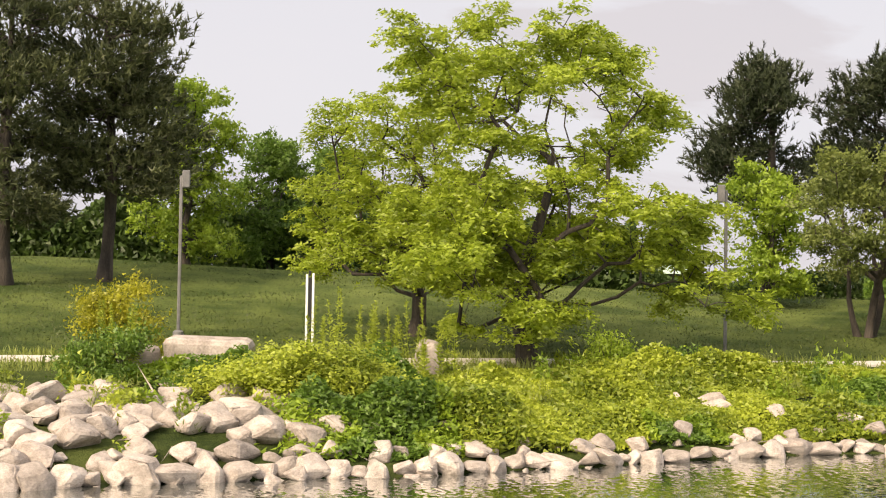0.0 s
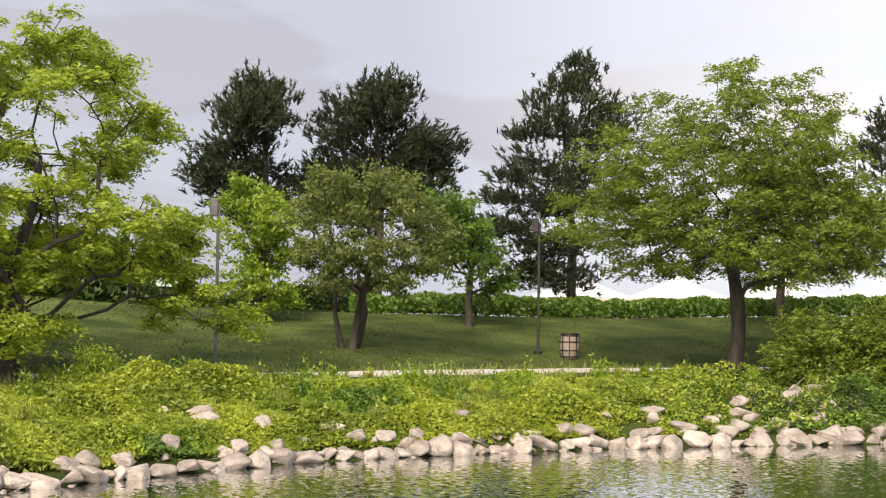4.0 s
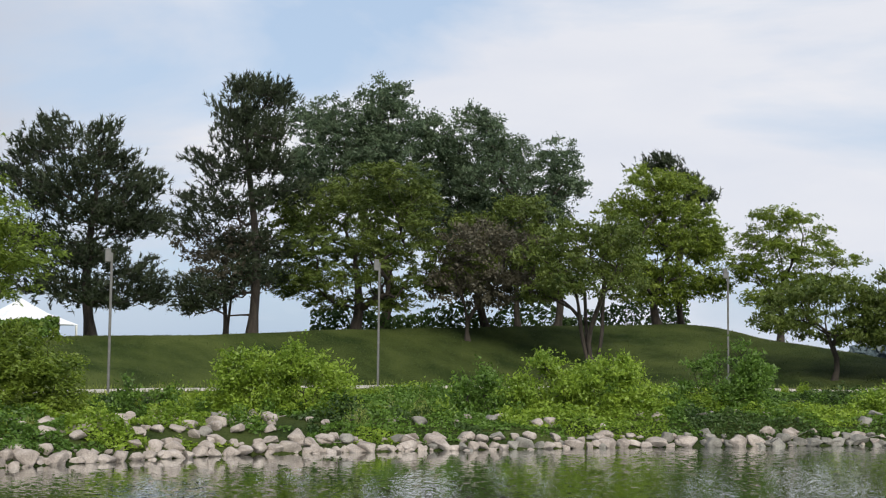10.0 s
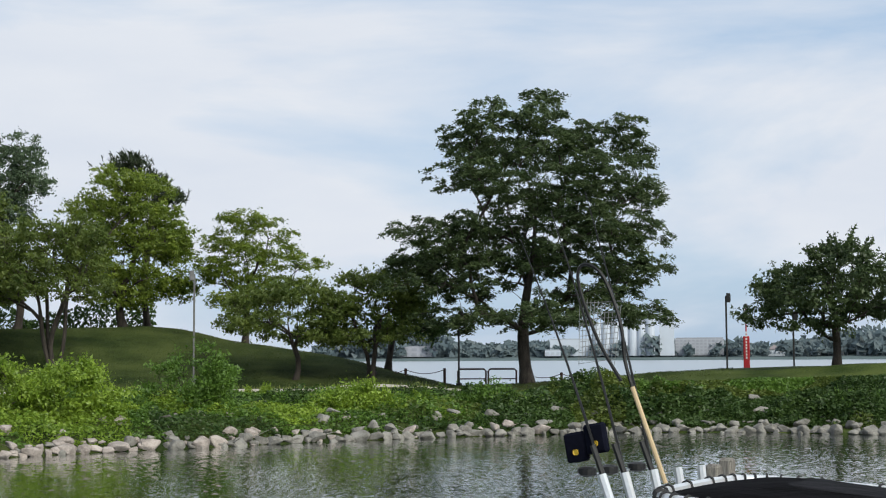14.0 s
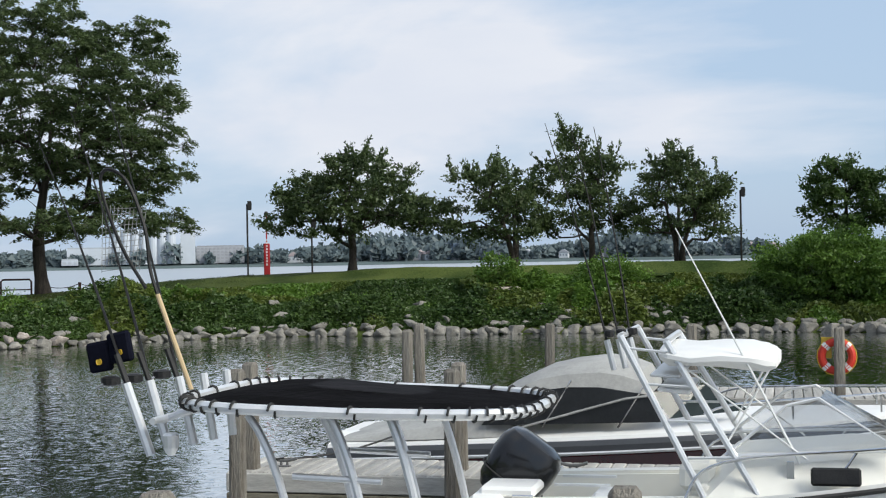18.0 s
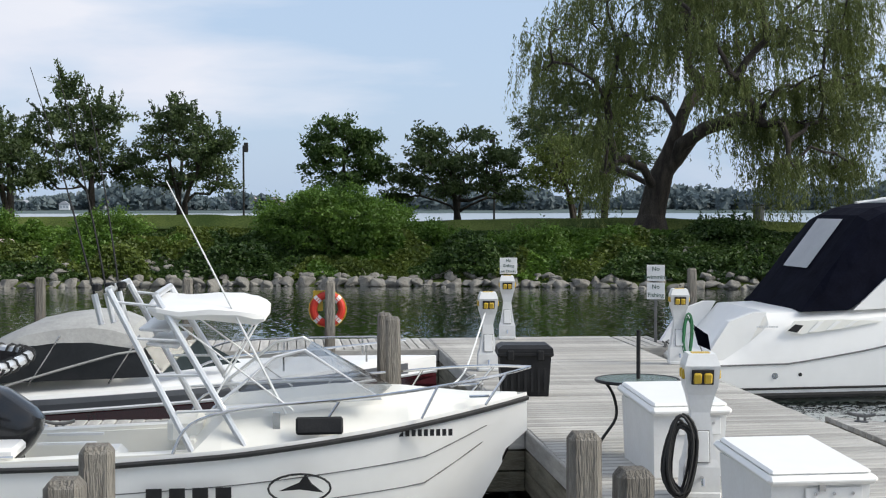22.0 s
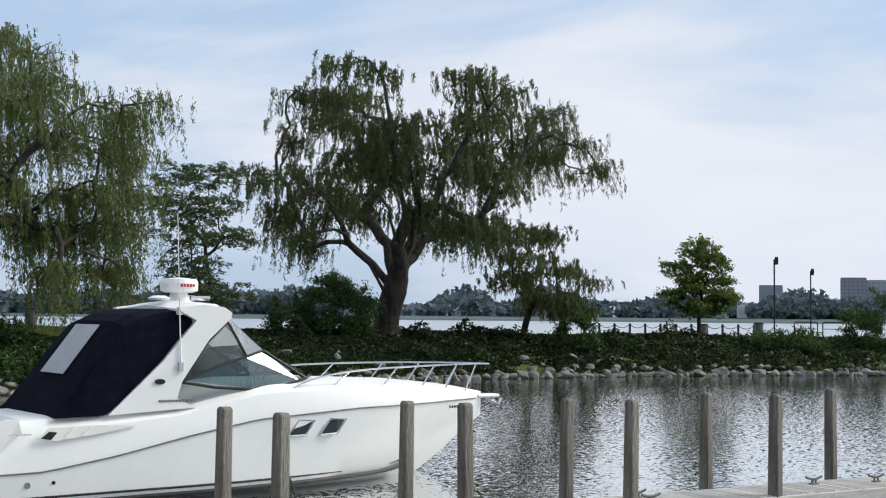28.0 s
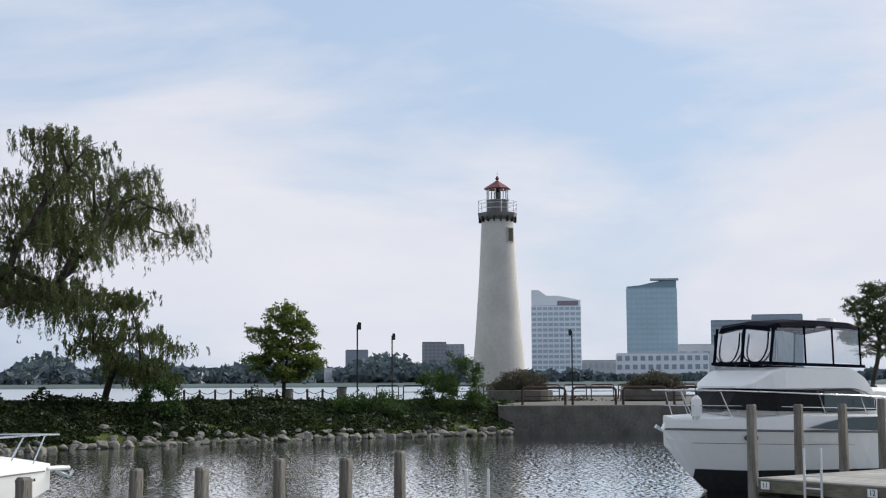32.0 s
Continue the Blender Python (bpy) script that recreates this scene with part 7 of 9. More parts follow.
    for i, (y, dx, h, lab) in enumerate(((-0.5, -0.62, 1.55, 0), (-0.3, -0.55, 1.75, 0), (0.0, -0.50, 1.9, 0))):
        rod = thing("fishing_rod", Matrix(), "slim black fishing rod with reel in the boat's rod holder", "fishing rod", "rods on the console boat")
        a = Vector((1.22 + 0.05 * i, y, 2.2))
        b = a + Vector((dx, 0.05, h))
        part("blank", tube_bm(curve_pts(a, a.lerp(b, 0.5) + Vector((0.05, 0, 0)), b, 8), 0.012, 5, taper=0.003), BLACK, rod)
        part("grip", tube_bm([a - Vector((-0.04, 0, 0.1)), a + Vector((-0.08, 0, 0.22))], 0.02, 6), RUBBER, rod)
        part("reel", lathe_bm([(0.03, -0.03), (0.06, -0.02), (0.06, 0.02), (0.03, 0.03)], 12, at=tuple(a + Vector((-0.09, -0.06, 0.06)))), BLACK, rod)
        part("reel_handle", tube_bm([a + Vector((-0.09, -0.1, 0.06)), a + Vector((-0.16, -0.12, 0.02))], 0.008, 5), STEEL, rod)
        rod.matrix_world = r.matrix_world
    for dx, dz in ((-0.16, 2.46), (-0.30, 2.40)):
        bx = thing("reel_pouch", Matrix(), "small black fabric pouch strapped to a fishing rod", "pouch", "pouches on the rods")
        part("pouch", box_bm(0.15, 0.06, 0.19, (1.28 + dx + 0.02, -0.45, dz), 0.015, m=pose(0, 0, 0, 0, -10)), NAVY, bx)
        part("emblem", box_bm(0.035, 0.004, 0.035, (1.28 + dx + 0.03, -0.484, dz - 0.03), 0.008, m=pose(0, 0, 0, 0, -10)), YELLOW, bx)
        bx.matrix_world = r.matrix_world
    net = thing("landing_net", Matrix(), "long-handled landing net with black hoop and grey mesh", "net")
    part("handle", tube_bm([(1.52, -0.25, 2.18), (1.30, -0.25, 2.78)], 0.016, 8), mat("pale_cork_handle", (0.55, 0.42, 0.25), 0.6, second=(0.48, 0.36, 0.2)), net, "pale yellow handle")
    hoop = spline([(1.30, -0.25, 2.78), (1.25, -0.25, 2.95), (1.22, -0.25, 3.2), (1.10, -0.25, 3.5), (0.96, -0.25, 3.58), (0.92, -0.25, 3.46), (1.05, -0.25, 3.1), (1.22, -0.25, 2.82)], 5)
    part("hoop", tube_bm(hoop, 0.012, 6), BLACK, net)
    bm = bmesh.new()
    for i in range(12):
        f = i / 11
        tube_bm([(0.93 + 0.30 * f, -0.25, 3.36 - 0.05 * f), (0.90 + 0.26 * f, -0.22, 2.92 + 0.08 * math.sin(f * 3.1))], 0.0022, 3, bm)
        tube_bm([(0.91 + 0.03 * f, -0.24, 2.93 + 0.036 * i), (1.17 + 0.06 * f, -0.24, 2.96 + 0.034 * i)], 0.0022, 3, bm)
    tagged(part("mesh", bm, GREYCANVAS, net), kind="stuff")
    net.matrix_world = r.matrix_world
    outboard(r, -0.15, 0, 0.7, 0.9, -5)


console_boat()


def express_cruiser():
    p = pier(22.35, 6.15, 0)
    r = thing("express_cruiser", pose(p.x, p.y, 0, rz=BOAT_ANG), "white express cruiser with navy canvas enclosure and radar arch", "boat", "moored boats")
    L, B = 10.75, 3.1
    rub = [(0, 0.54), (1.4, 0.57), (2.55, 0.76), (3.75, 1.02), (5.0, 1.24), (7.0, 1.36), (9.5, 1.38), (10.9, 1.36)]
    top = [(0, 0.62), (0.55, 0.68), (0.75, 1.0), (1.0, 1.36), (2.6, 1.42), (3.6, 1.46), (4.3, 1.62), (5.2, 1.80), (6.9, 1.80), (8.4, 1.74), (9.8, 1.60), (10.6, 1.46), (10.9, 1.40)]

    def width(x):
        t = x / L
        return B / 2 * (0.92 + 0.08 * min(t / 0.35, 1)) * (1 - max(0, (t - 0.5) / 0.5) ** 2.5)

    secs = []
    n = 30
    for i in range(n + 1):
        x = L * i / n
        t = i / n
        w, z = max(width(x), 0.012), ip(x, rub)
        f = max(0, (t - 0.72) / 0.28)
        kz = -0.5 + (z - 0.25 + 0.5) * f ** 1.6
        wc = w * 0.96 * (1 - 0.86 * max(0, (t - 0.42) / 0.58) ** 1.5)
        zc = 0.10 + 0.10 * t + (z - 0.1) * 0.72 * f ** 1.3
        half = [(0, kz), (wc * 0.9, zc - 0.09), (wc, zc), (wc + (w - wc) * 0.46, zc + (z - zc) * 0.40), (wc + (w - wc) * 0.80, zc + (z - zc) * 0.74), (w, z)]
        secs.append([Vector((x, -a, b)) for a, b in half] + [Vector((x, a, b)) for a, b in half[:0:-1]])
    hull = part("hull", loft_bm(secs), GEL, r, "white hull", smooth=True)
    secs = []
    for i in range(n + 1):
        x = L * i / n
        w, z, zt = max(width(x), 0.012), ip(x, rub), ip(x, top)
        zt = max(zt, z + 0.04)
        crown = 0.06 if x > 4.3 else 0.0
        half = [(w, z - 0.004), (w * 0.985, z + (zt - z) * 0.35), (w * 0.94, z + (zt - z) * 0.75), (w * 0.84, zt - 0.03), (w * 0.62, zt + crown * 0.6), (0, zt + crown)]
        secs.append([Vector((x, -a, b)) for a, b in half] + [Vector((x, a, b)) for a, b in half[-2::-1]])
    part("deck_moulding", loft_bm(secs), GEL, r, "white deck moulding", smooth=True)
    for s in (-1, 1):
        part("rub_rail", tube_bm([(x, s * (width(x) + 0.008), ip(x, rub)) for x in [L * k / 40 for k in range(40)]], 0.014, 6), GALV, hull, "grey rub rail")
        for z0, r0 in ((0.055, 0.045), (0.165, 0.020)):
            part("boot_stripe", tube_bm([(x, s * (width(x) * 0.965 * (1 - 0.86 * max(0, (x / L - 0.42) / 0.58) ** 1.5) + 0.004), z0 + 0.012 * x + 0.35 * max(0, (x / L - 0.72) / 0.28) ** 1.3) for x in [0.3 + 8.2 * k / 20 for k in range(21)]], r0, 6), BLACK, hull, "black boot stripe")
        # radar arch
        y = s * 1.33
        part("radar_arch_side", prism_bm([(2.42, 1.38), (3.32, 2.21), (3.90, 2.87), (3.62, 3.02), (3.60, 3.08), (4.02, 3.13), (4.40, 3.09), (4.54, 3.0), (4.51, 2.90), (4.13, 2.56), (3.66, 1.88), (3.58, 1.62), (3.9, 1.46)], y - 0.07, y + 0.07), GEL, r, "white swept radar arch")
        # side glass
        part("side_glass", panel_bm([(3.72, s * 1.31, 1.89), (5.0, s * 1.27, 1.74), (6.0, s * 1.10, 1.84), (5.33, s * 1.0, 2.34), (4.93, s * 1.16, 2.25)]), TINT, r, "green-tinted windshield side glass")
        part("side_curtain", panel_bm([(3.75, s * 1.32, 1.93), (4.91, s * 1.18, 2.29), (4.50, s * 1.28, 2.80), (4.15, s * 1.32, 2.53)]), VINYL, r, "clear vinyl curtain")
        part("corner_curtain", panel_bm([(4.95, s * 1.17, 2.29), (5.33, s * 1.0, 2.37), (4.60, s * 1.1, 2.92), (4.53, s * 1.26, 2.82)]), VINYL, r, "clear vinyl curtain")
        for pts in ([(3.69, s * 1.335, 1.87), (4.14, s * 1.335, 2.53), (4.50, s * 1.31, 2.84), (4.93, s * 1.17, 2.27)], [(3.69, s * 1.335, 1.89), (4.3, s * 1.26, 2.09), (4.93, s * 1.17, 2.27), (5.33, s * 1.0, 2.36)],
                    [(3.69, s * 1.335, 1.87), (4.3, s * 1.30, 1.77), (5.02, s * 1.275, 1.72), (5.6, s * 1.2, 1.76), (6.14, s * 1.05, 1.88)], [(5.33, s * 1.0, 2.36), (6.14, s * 1.05, 1.88), (6.55, s * 0.5, 1.90), (6.6, 0, 1.91)]):
            part("glass_frame", tube_bm(pts, 0.026, 6), BLACK, r, "black glass frame")
        part("front_glass", panel_bm([(6.14, s * 1.03, 1.89), (6.55, s * 0.5, 1.91), (6.6, 0, 1.92), (5.55, 0, 2.42), (5.33, s * 0.98, 2.36)]), TINT, r, "green-tinted windshield glass")
        part("front_curtain", panel_bm([(5.33, s * 0.98, 2.38), (5.55, 0, 2.44), (4.75, 0, 3.0), (4.60, s * 1.08, 2.94)]), GEL if s > 0 else VINYL, r)
        # hull portlights
        for x in (5.78, 6.42):
            yy = s * (width(x) * 0.965)
            pl = part("portlight", prism_bm([(x - 0.20, 0.94), (x + 0.10, 0.96), (x + 0.26, 1.17), (x - 0.02, 1.18)], yy - s * 0.03, yy + s * 0.03), GLASS, r, "dark slanted hull portlight")
            part("portlight_rim", tube_bm([(x - 0.23, yy + s * 0.03, 0.93), (x + 0.11, yy + s * 0.03, 0.94), (x + 0.29, yy + s * 0.03, 1.18), (x - 0.03, yy + s * 0.03, 1.20), (x - 0.23, yy + s * 0.03, 0.93)], 0.018, 5), STEEL, pl)
        # engine vents
        part("engine_vent", prism_bm([(1.31, 1.07), (1.55, 1.03), (2.3, 1.12), (2.85, 1.22), (2.2, 1.25), (1.45, 1.23)], s * 1.495, s * 1.46), CREAM, r, "recessed engine vents")
        # black plate stands in for the shade inside the vent
        part("vent_shadow", prism_bm([(1.33, 1.08), (1.48, 1.05), (1.58, 1.16), (1.45, 1.18)], s * 1.50, s * 1.47), BLACK, r)
        for k in range(3):
            part("vent_fin", prism_bm([(1.66 + 0.28 * k, 1.06 + 0.03 * k), (1.74 + 0.28 * k, 1.07 + 0.03 * k), (1.90 + 0.28 * k, 1.22 + 0.005 * k), (1.82 + 0.28 * k, 1.22)], s * 1.515, s * 1.46), GEL, r)
        rail(r, [(5.5, s * 1.36, 1.62), (6.1, s * 1.34, 1.86), (7.0, s * 1.3, 2.0), (8.6, s * 0.98, 2.05), (10.2, s * 0.4, 2.05), (10.95, 0.0, 2.03)],
             [((x, s * width(x) * 0.86, ip(x, top) - 0.02), (x + 0.3, s * width(x + 0.1) * 0.84, zz)) for x, zz in ((6.6, 1.98), (7.7, 2.03), (8.7, 2.05), (9.4, 2.05), (10.1, 2.04))], 1.5, 0.017)
        part("hull_fitting", lathe_bm([(0.05, -0.01), (0.05, 0.01)], 10, at=(0.0, 0, 0)), STEEL, r).matrix_local = pose(1.15, s * 1.44, 0.38, 90)
        part("hull_fitting", lathe_bm([(0.03, -0.01), (0.03, 0.01)], 10, at=(0.0, 0, 0)), BLACK, r).matrix_local = pose(1.55, s * 1.455, 0.40, 90)
        part("transom_wing", prism_bm([(0.05, 0.62), (0.62, 0.64), (1.05, 1.36), (0.85, 1.36), (0.45, 1.22)], s * 1.36, s * 1.22), GEL, r)
    part("arch_top", loft_bm([[Vector((x, -1.40, z - 0.10)), Vector((x, -1.2, z)), Vector((x, 0, z + 0.06)), Vector((x, 1.2, z)), Vector((x, 1.40, z - 0.10)), Vector((x, 1.2, z - 0.1)), Vector((x, 0, z - 0.04)), Vector((x, -1.2, z - 0.1))] for x, z in ((3.62, 3.06), (4.0, 3.15), (4.35, 3.14), (4.56, 3.0))]), GEL, r, "white arch top")
    # navy enclosure
    secs = []
    for x, z, w, zb in ((1.60, 1.40, 1.36, 1.36), (1.95, 1.84, 1.37, 1.37), (2.35, 2.40, 1.37, 1.38), (2.72, 2.85, 1.36, 1.62), (2.98, 2.97, 1.35, 1.88), (3.3, 3.04, 1.34, 2.20), (3.6, 3.06, 1.33, 2.55), (3.86, 2.98, 1.32, 2.82)):
        secs.append([Vector((x, -w, zb)), Vector((x, -w * 0.985, zb + (z - zb) * 0.6)), Vector((x, -w * 0.90, zb + (z - zb) * 0.93)), Vector((x, -w * 0.6, z)), Vector((x, w * 0.6, z + 0.0)), Vector((x, w * 0.90, zb + (z - zb) * 0.93)), Vector((x, w * 0.985, zb + (z - zb) * 0.6)), Vector((x, w, zb))])
    part("canvas_enclosure", loft_bm(secs), NAVY, r, "navy blue canvas cockpit enclosure")
    part("canvas_window", panel_bm([(2.03, 0.62, 2.00), (2.03, -0.45, 2.00), (2.63, -0.45, 2.79), (2.63, 0.62, 2.79)], 0.02), mat("milky_vinyl", (0.66, 0.67, 0.69), 0.25, second=(0.78, 0.79, 0.80), scale=2), r, "milky vinyl canvas window")
    part("swim_platform", box_bm(0.75, 2.7, 0.14, (0.2, 0, 0.56), 0.05), GEL, r)
    part("radar_pedestal", lathe_bm([(0.26, 3.12), (0.18, 3.24), (0.14, 3.34)], 14, at=(4.22, 0, 0)), GEL, r)
    dome = part("radar_dome", lathe_bm([(0.24, 3.34), (0.32, 3.37), (0.33, 3.50), (0.30, 3.57), (0.05, 3.60)], 22, at=(4.22, 0, 0)), GEL, r, "white radar dome", smooth=False)
    bars(dome, RED, 4.09, 4.37, 3.46, 0.05, -0.325, 5, "dome_mark")
    part("antenna", tube_bm([(3.62, -1.42, 2.16), (3.52, -1.42, 4.6)], 0.013, 5, taper=0.005), WHITE, r)
    part("antenna_mount", box_bm(0.09, 0.05, 0.16, (3.62, -1.42, 2.12), 0.01), STEEL, r)
    part("gps_antenna", lathe_bm([(0.16, 3.20), (0.19, 3.24), (0.10, 3.28)], 14, at=(3.72, -0.3, 0)), GEL, r)
    part("horn", tube_bm([(4.2, -0.5, 3.24), (4.55, -0.5, 3.24)], 0.04, 8), STEEL, r)
    part("search_light", lathe_bm([(0.05, 3.15), (0.09, 3.2), (0.09, 3.3)], 10, at=(4.6, 0.4, 0)), STEEL, r)
    part("bow_pulpit", box_bm(0.55, 0.34, 0.07, (10.85, 0, 1.40), 0.03), GEL, r)
    part("anchor", tube_bm([(10.9, 0, 1.34), (11.2, 0, 1.22), (11.28, 0, 1.34)], 0.035, 6), STEEL, r)
    part("steering_wheel", tube_bm([(5.55 + 0.06 * math.sin(k * 0.63), -0.5 + 0.19 * math.cos(k * 0.63), 1.95 + 0.19 * math.sin(k * 0.63)) for k in range(11)], 0.014, 5), BLACK, r)
    part("flag_staff", tube_bm([(0.1, -1.25, 0.62), (-0.1, -1.25, 1.2)], 0.012, 5), STEEL, r)
    part("flag", panel_bm([(-0.1, -1.25, 1.18), (-0.02, -1.28, 0.86), (0.16, -1.36, 0.78), (0.12, -1.34, 1.02)], 0.006), NAVY, r, "small dark flag")
    bars(r, GALV, 3.25, 3.85, 1.58, 0.035, -1.405, 12, "model_mark")
    part("brand_oval", lathe_bm([(0.09, -0.006), (0.09, 0.006)], 14), BLACK, r).matrix_local = pose(3.27, -1.415, 1.89, 90, 0, 0) @ Matrix.Diagonal((1, 0.5, 1, 1))
    bars(r, ALU, 0.85, 1.2, 1.14, 0.03, -1.44, 9, "name_mark")
    bars(hull, BLACK, 9.35, 9.80, 1.27, 0.05, -0.87, 8, "registration_mark")


express_cruiser()


def flybridge_cruiser():
    r = thing("flybridge_cruiser", pose(38.0, -5.55, 0, rz=math.degrees(math.atan2(0.89, -0.45))), "white flybridge motor yacht with black canvas enclosure moored at the dock", "boat", "moored boats")
    # bow at the origin, the boat runs back along -x; its port side faces the harbour
    L, B = 12.5, 4.0
    rub = [(0, 1.70), (1.4, 1.67), (6, 1.56), (12.5, 1.40)]

    def width(d):
        return B / 2 * min(1.0, (1 - max(0, 1 - d / 5.2) ** 2.2))

    secs, deck_secs, paint = [], [], []
    n = 26
    for i in range(n + 1):
        d = L * (i / n) ** 1.2
        w, z = max(width(d), 0.02), ip(d, rub)
        f = max(0, 1 - d / 2.3)
        kz = -0.6 + (z - 0.4 + 0.6) * f ** 1.3
        wc = w * 0.9 * (1 - 0.85 * max(0, 1 - d / 6.5) ** 1.3)
        zc = 0.30 + (z - 0.5) * 0.8 * f ** 1.2
        half = [(0, kz), (wc, zc), (wc + (w - wc) * 0.5, zc + (z - zc) * 0.5), (w, z)]
        secs.append([Vector((-d, -a, b)) for a, b in half] + [Vector((-d, a, b)) for a, b in half[:0:-1]])
        hs = 0.22 + 0.20 * min(1, d / 3.5)
        zp = 0.66 - 0.10 * min(1, d / 2)
        if kz < zp - 0.05:
            zs = [kz + (zp - kz) * k / 4 for k in range(5)]
            ys = [float(np.interp(q, [b for a, b in half], [a for a, b in half])) * 1.008 + 0.006 for q in zs]
            paint.append([Vector((-d + 0.006, -a, b)) for a, b in zip(ys, zs)] + [Vector((-d + 0.006, a, b)) for a, b in list(zip(ys, zs))[:0:-1]])
        hd = [(w, z), (w * 0.985, z + hs), (w * 0.88, z + hs + 0.05), (0, z + hs + 0.14)]
        deck_secs.append([Vector((-d, -a, b)) for a, b in hd] + [Vector((-d, a, b)) for a, b in hd[-2::-1]])
    hull = part("hull", loft_bm(secs), GEL, r, "white hull")
    part("bottom_paint", loft_bm(paint, close=True), BLACK, hull, "black bottom paint")
    part("deck_moulding", loft_bm(deck_secs), GEL, r, "white deck moulding")
    for s in (-1, 1):
        part("rub_rail", tube_bm([(-d, s * (width(d) + 0.01), ip(d, rub)) for d in [0.02 + 12.4 * k / 30 for k in range(31)]], 0.03, 6), GALV, hull)
        part("style_line", tube_bm([(-d, s * (width(d) * 0.93 + 0.015), ip(d, rub) - 0.36) for d in [0.6 + 11 * k / 24 for k in range(25)]], 0.008, 5), GALV, hull)
        part("side_window", prism_bm([(-4.2, 2.15), (-6.0, 2.18), (-5.98, 2.42), (-5.14, 2.70), (-4.2, 2.69)], s * 1.60, s * 1.50), GLASS, r, "dark saloon side window")
        part("side_window_frame", tube_bm([(-4.18, s * 1.59, 2.13), (-6.03, s * 1.60, 2.16), (-6.02, s * 1.60, 2.43), (-5.15, s * 1.59, 2.72), (-4.18, s * 1.58, 2.71)], 0.02, 6), BLACK, r)
        ring = ((-4.16, 1.60, -4.14, 1.57, 2.13, 2.71), (-2.6, 1.55, -2.75, 1.52, 2.16, 2.73), (-1.76, 1.34, -2.16, 1.36, 2.2, 2.75), (-1.43, 0.80, -1.92, 0.84, 2.22, 2.77), (-1.34, 0, -1.84, 0, 2.23, 2.78))
        for g, h in zip(ring, ring[1:]):
            part("windshield_cover", panel_bm([(g[0], s * g[1], g[4]), (h[0], s * h[1], h[4]), (h[2], s * h[3], h[5]), (g[2], s * g[3], g[5])], 0.012), BLACK, r, "black canvas windshield cover")
        part("hull_window", prism_bm([(-3.29, 1.71), (-4.0, 1.87), (-4.6, 1.97), (-5.8, 1.98), (-7.2, 1.88), (-7.2, 1.62), (-5.77, 1.60)], s * 2.005, s * 1.9), GLASS, hull, "long dark hull-side window")
        part("portlight", lathe_bm([(0.10, -0.03), (0.10, 0.03)], 14), GLASS, hull).matrix_local = pose(-1.95, s * 1.24, 1.45, 90, 0, s * -32) @ Matrix.Diagonal((1.9, 1, 1, 1))
        rail(r, [(-7.0, s * 1.85, 1.95), (-6.6, s * 1.85, 2.45), (-3.5, s * 1.75, 2.62), (-1.2, s * 0.95, 2.72), (0.15, s * 0.25, 2.74), (0.2, 0, 2.74)],
             [((-d, s * width(d) * 0.9, 1.85), (-d + 0.35, s * width(d - 0.2) * 0.9, 2.68)) for d in (0.7, 1.6, 2.8, 4.2, 5.6)], 1.8, 0.022)
        part("mid_rail", tube_bm(spline([(-6.6, s * 1.82, 2.18), (-3.5, s * 1.72, 2.26), (-1.2, s * 0.92, 2.32), (0.1, s * 0.2, 2.34)], 4), 0.013, 5), STEEL, r)
        # flybridge curtain panes
        for k in range(3):
            x0 = -2.82 - 0.98 * k
            part("curtain_pane", panel_bm([(x0, s * 1.38, 3.46), (x0 - 0.9, s * 1.40, 3.42), (x0 - 0.92, s * 1.34, 4.40), (x0 - 0.06, s * 1.30, 4.42)]), VINYL, r, "clear vinyl curtain pane")
            part("curtain_seam", tube_bm([(x0 - 0.94, s * 1.40, 3.4), (x0 - 0.96, s * 1.34, 4.45)], 0.03, 6), NAVY, r)
        part("curtain_sill", tube_bm([(-2.66, s * 1.0, 3.46), (-2.80, s * 1.36, 3.44), (-5.8, s * 1.44, 3.36)], 0.05, 6), NAVY, r)
    # house
    part("house", loft_bm([[Vector((x, -w, 1.9)), Vector((x, -w, zt - 0.12)), Vector((x, -w * 0.94, zt)), Vector((x, w * 0.94, zt)), Vector((x, w, zt - 0.12)), Vector((x, w, 1.9))] for x, w, zt in ((-1.50, 0.60, 2.12), (-1.75, 0.95, 2.30), (-2.15, 1.18, 2.72), (-2.7, 1.42, 2.76), (-6.2, 1.54, 2.78), (-8.5, 1.56, 2.7))]), GEL, r, "white deckhouse")
    part("flybridge", loft_bm([[Vector((x, -w, z0)), Vector((x, -w * 0.98, z1 - 0.05)), Vector((x, -w * 0.88, z1)), Vector((x, w * 0.88, z1)), Vector((x, w * 0.98, z1 - 0.05)), Vector((x, w, z0))] for x, w, z0, z1 in ((-1.80, 0.9, 2.78, 2.84), (-2.1, 1.30, 2.77, 2.98), (-2.6, 1.45, 2.76, 3.25), (-2.95, 1.52, 2.76, 3.34), (-5.3, 1.58, 2.76, 3.32), (-5.7, 1.58, 2.66, 3.1), (-6.2, 1.57, 2.40, 2.5))]), GEL, r, "white flybridge moulding")
    part("bimini_top", loft_bm([[Vector((x, -w, z - 0.14)), Vector((x, -w * 0.9, z)), Vector((x, 0, z + 0.08)), Vector((x, w * 0.9, z)), Vector((x, w, z - 0.14)), Vector((x, 0, z - 0.02))] for x, w, z in ((-2.74, 1.1, 4.46), (-3.0, 1.36, 4.56), (-4.2, 1.42, 4.63), (-5.4, 1.42, 4.58), (-5.95, 1.3, 4.46))]), NAVY, r, "black canvas flybridge top")
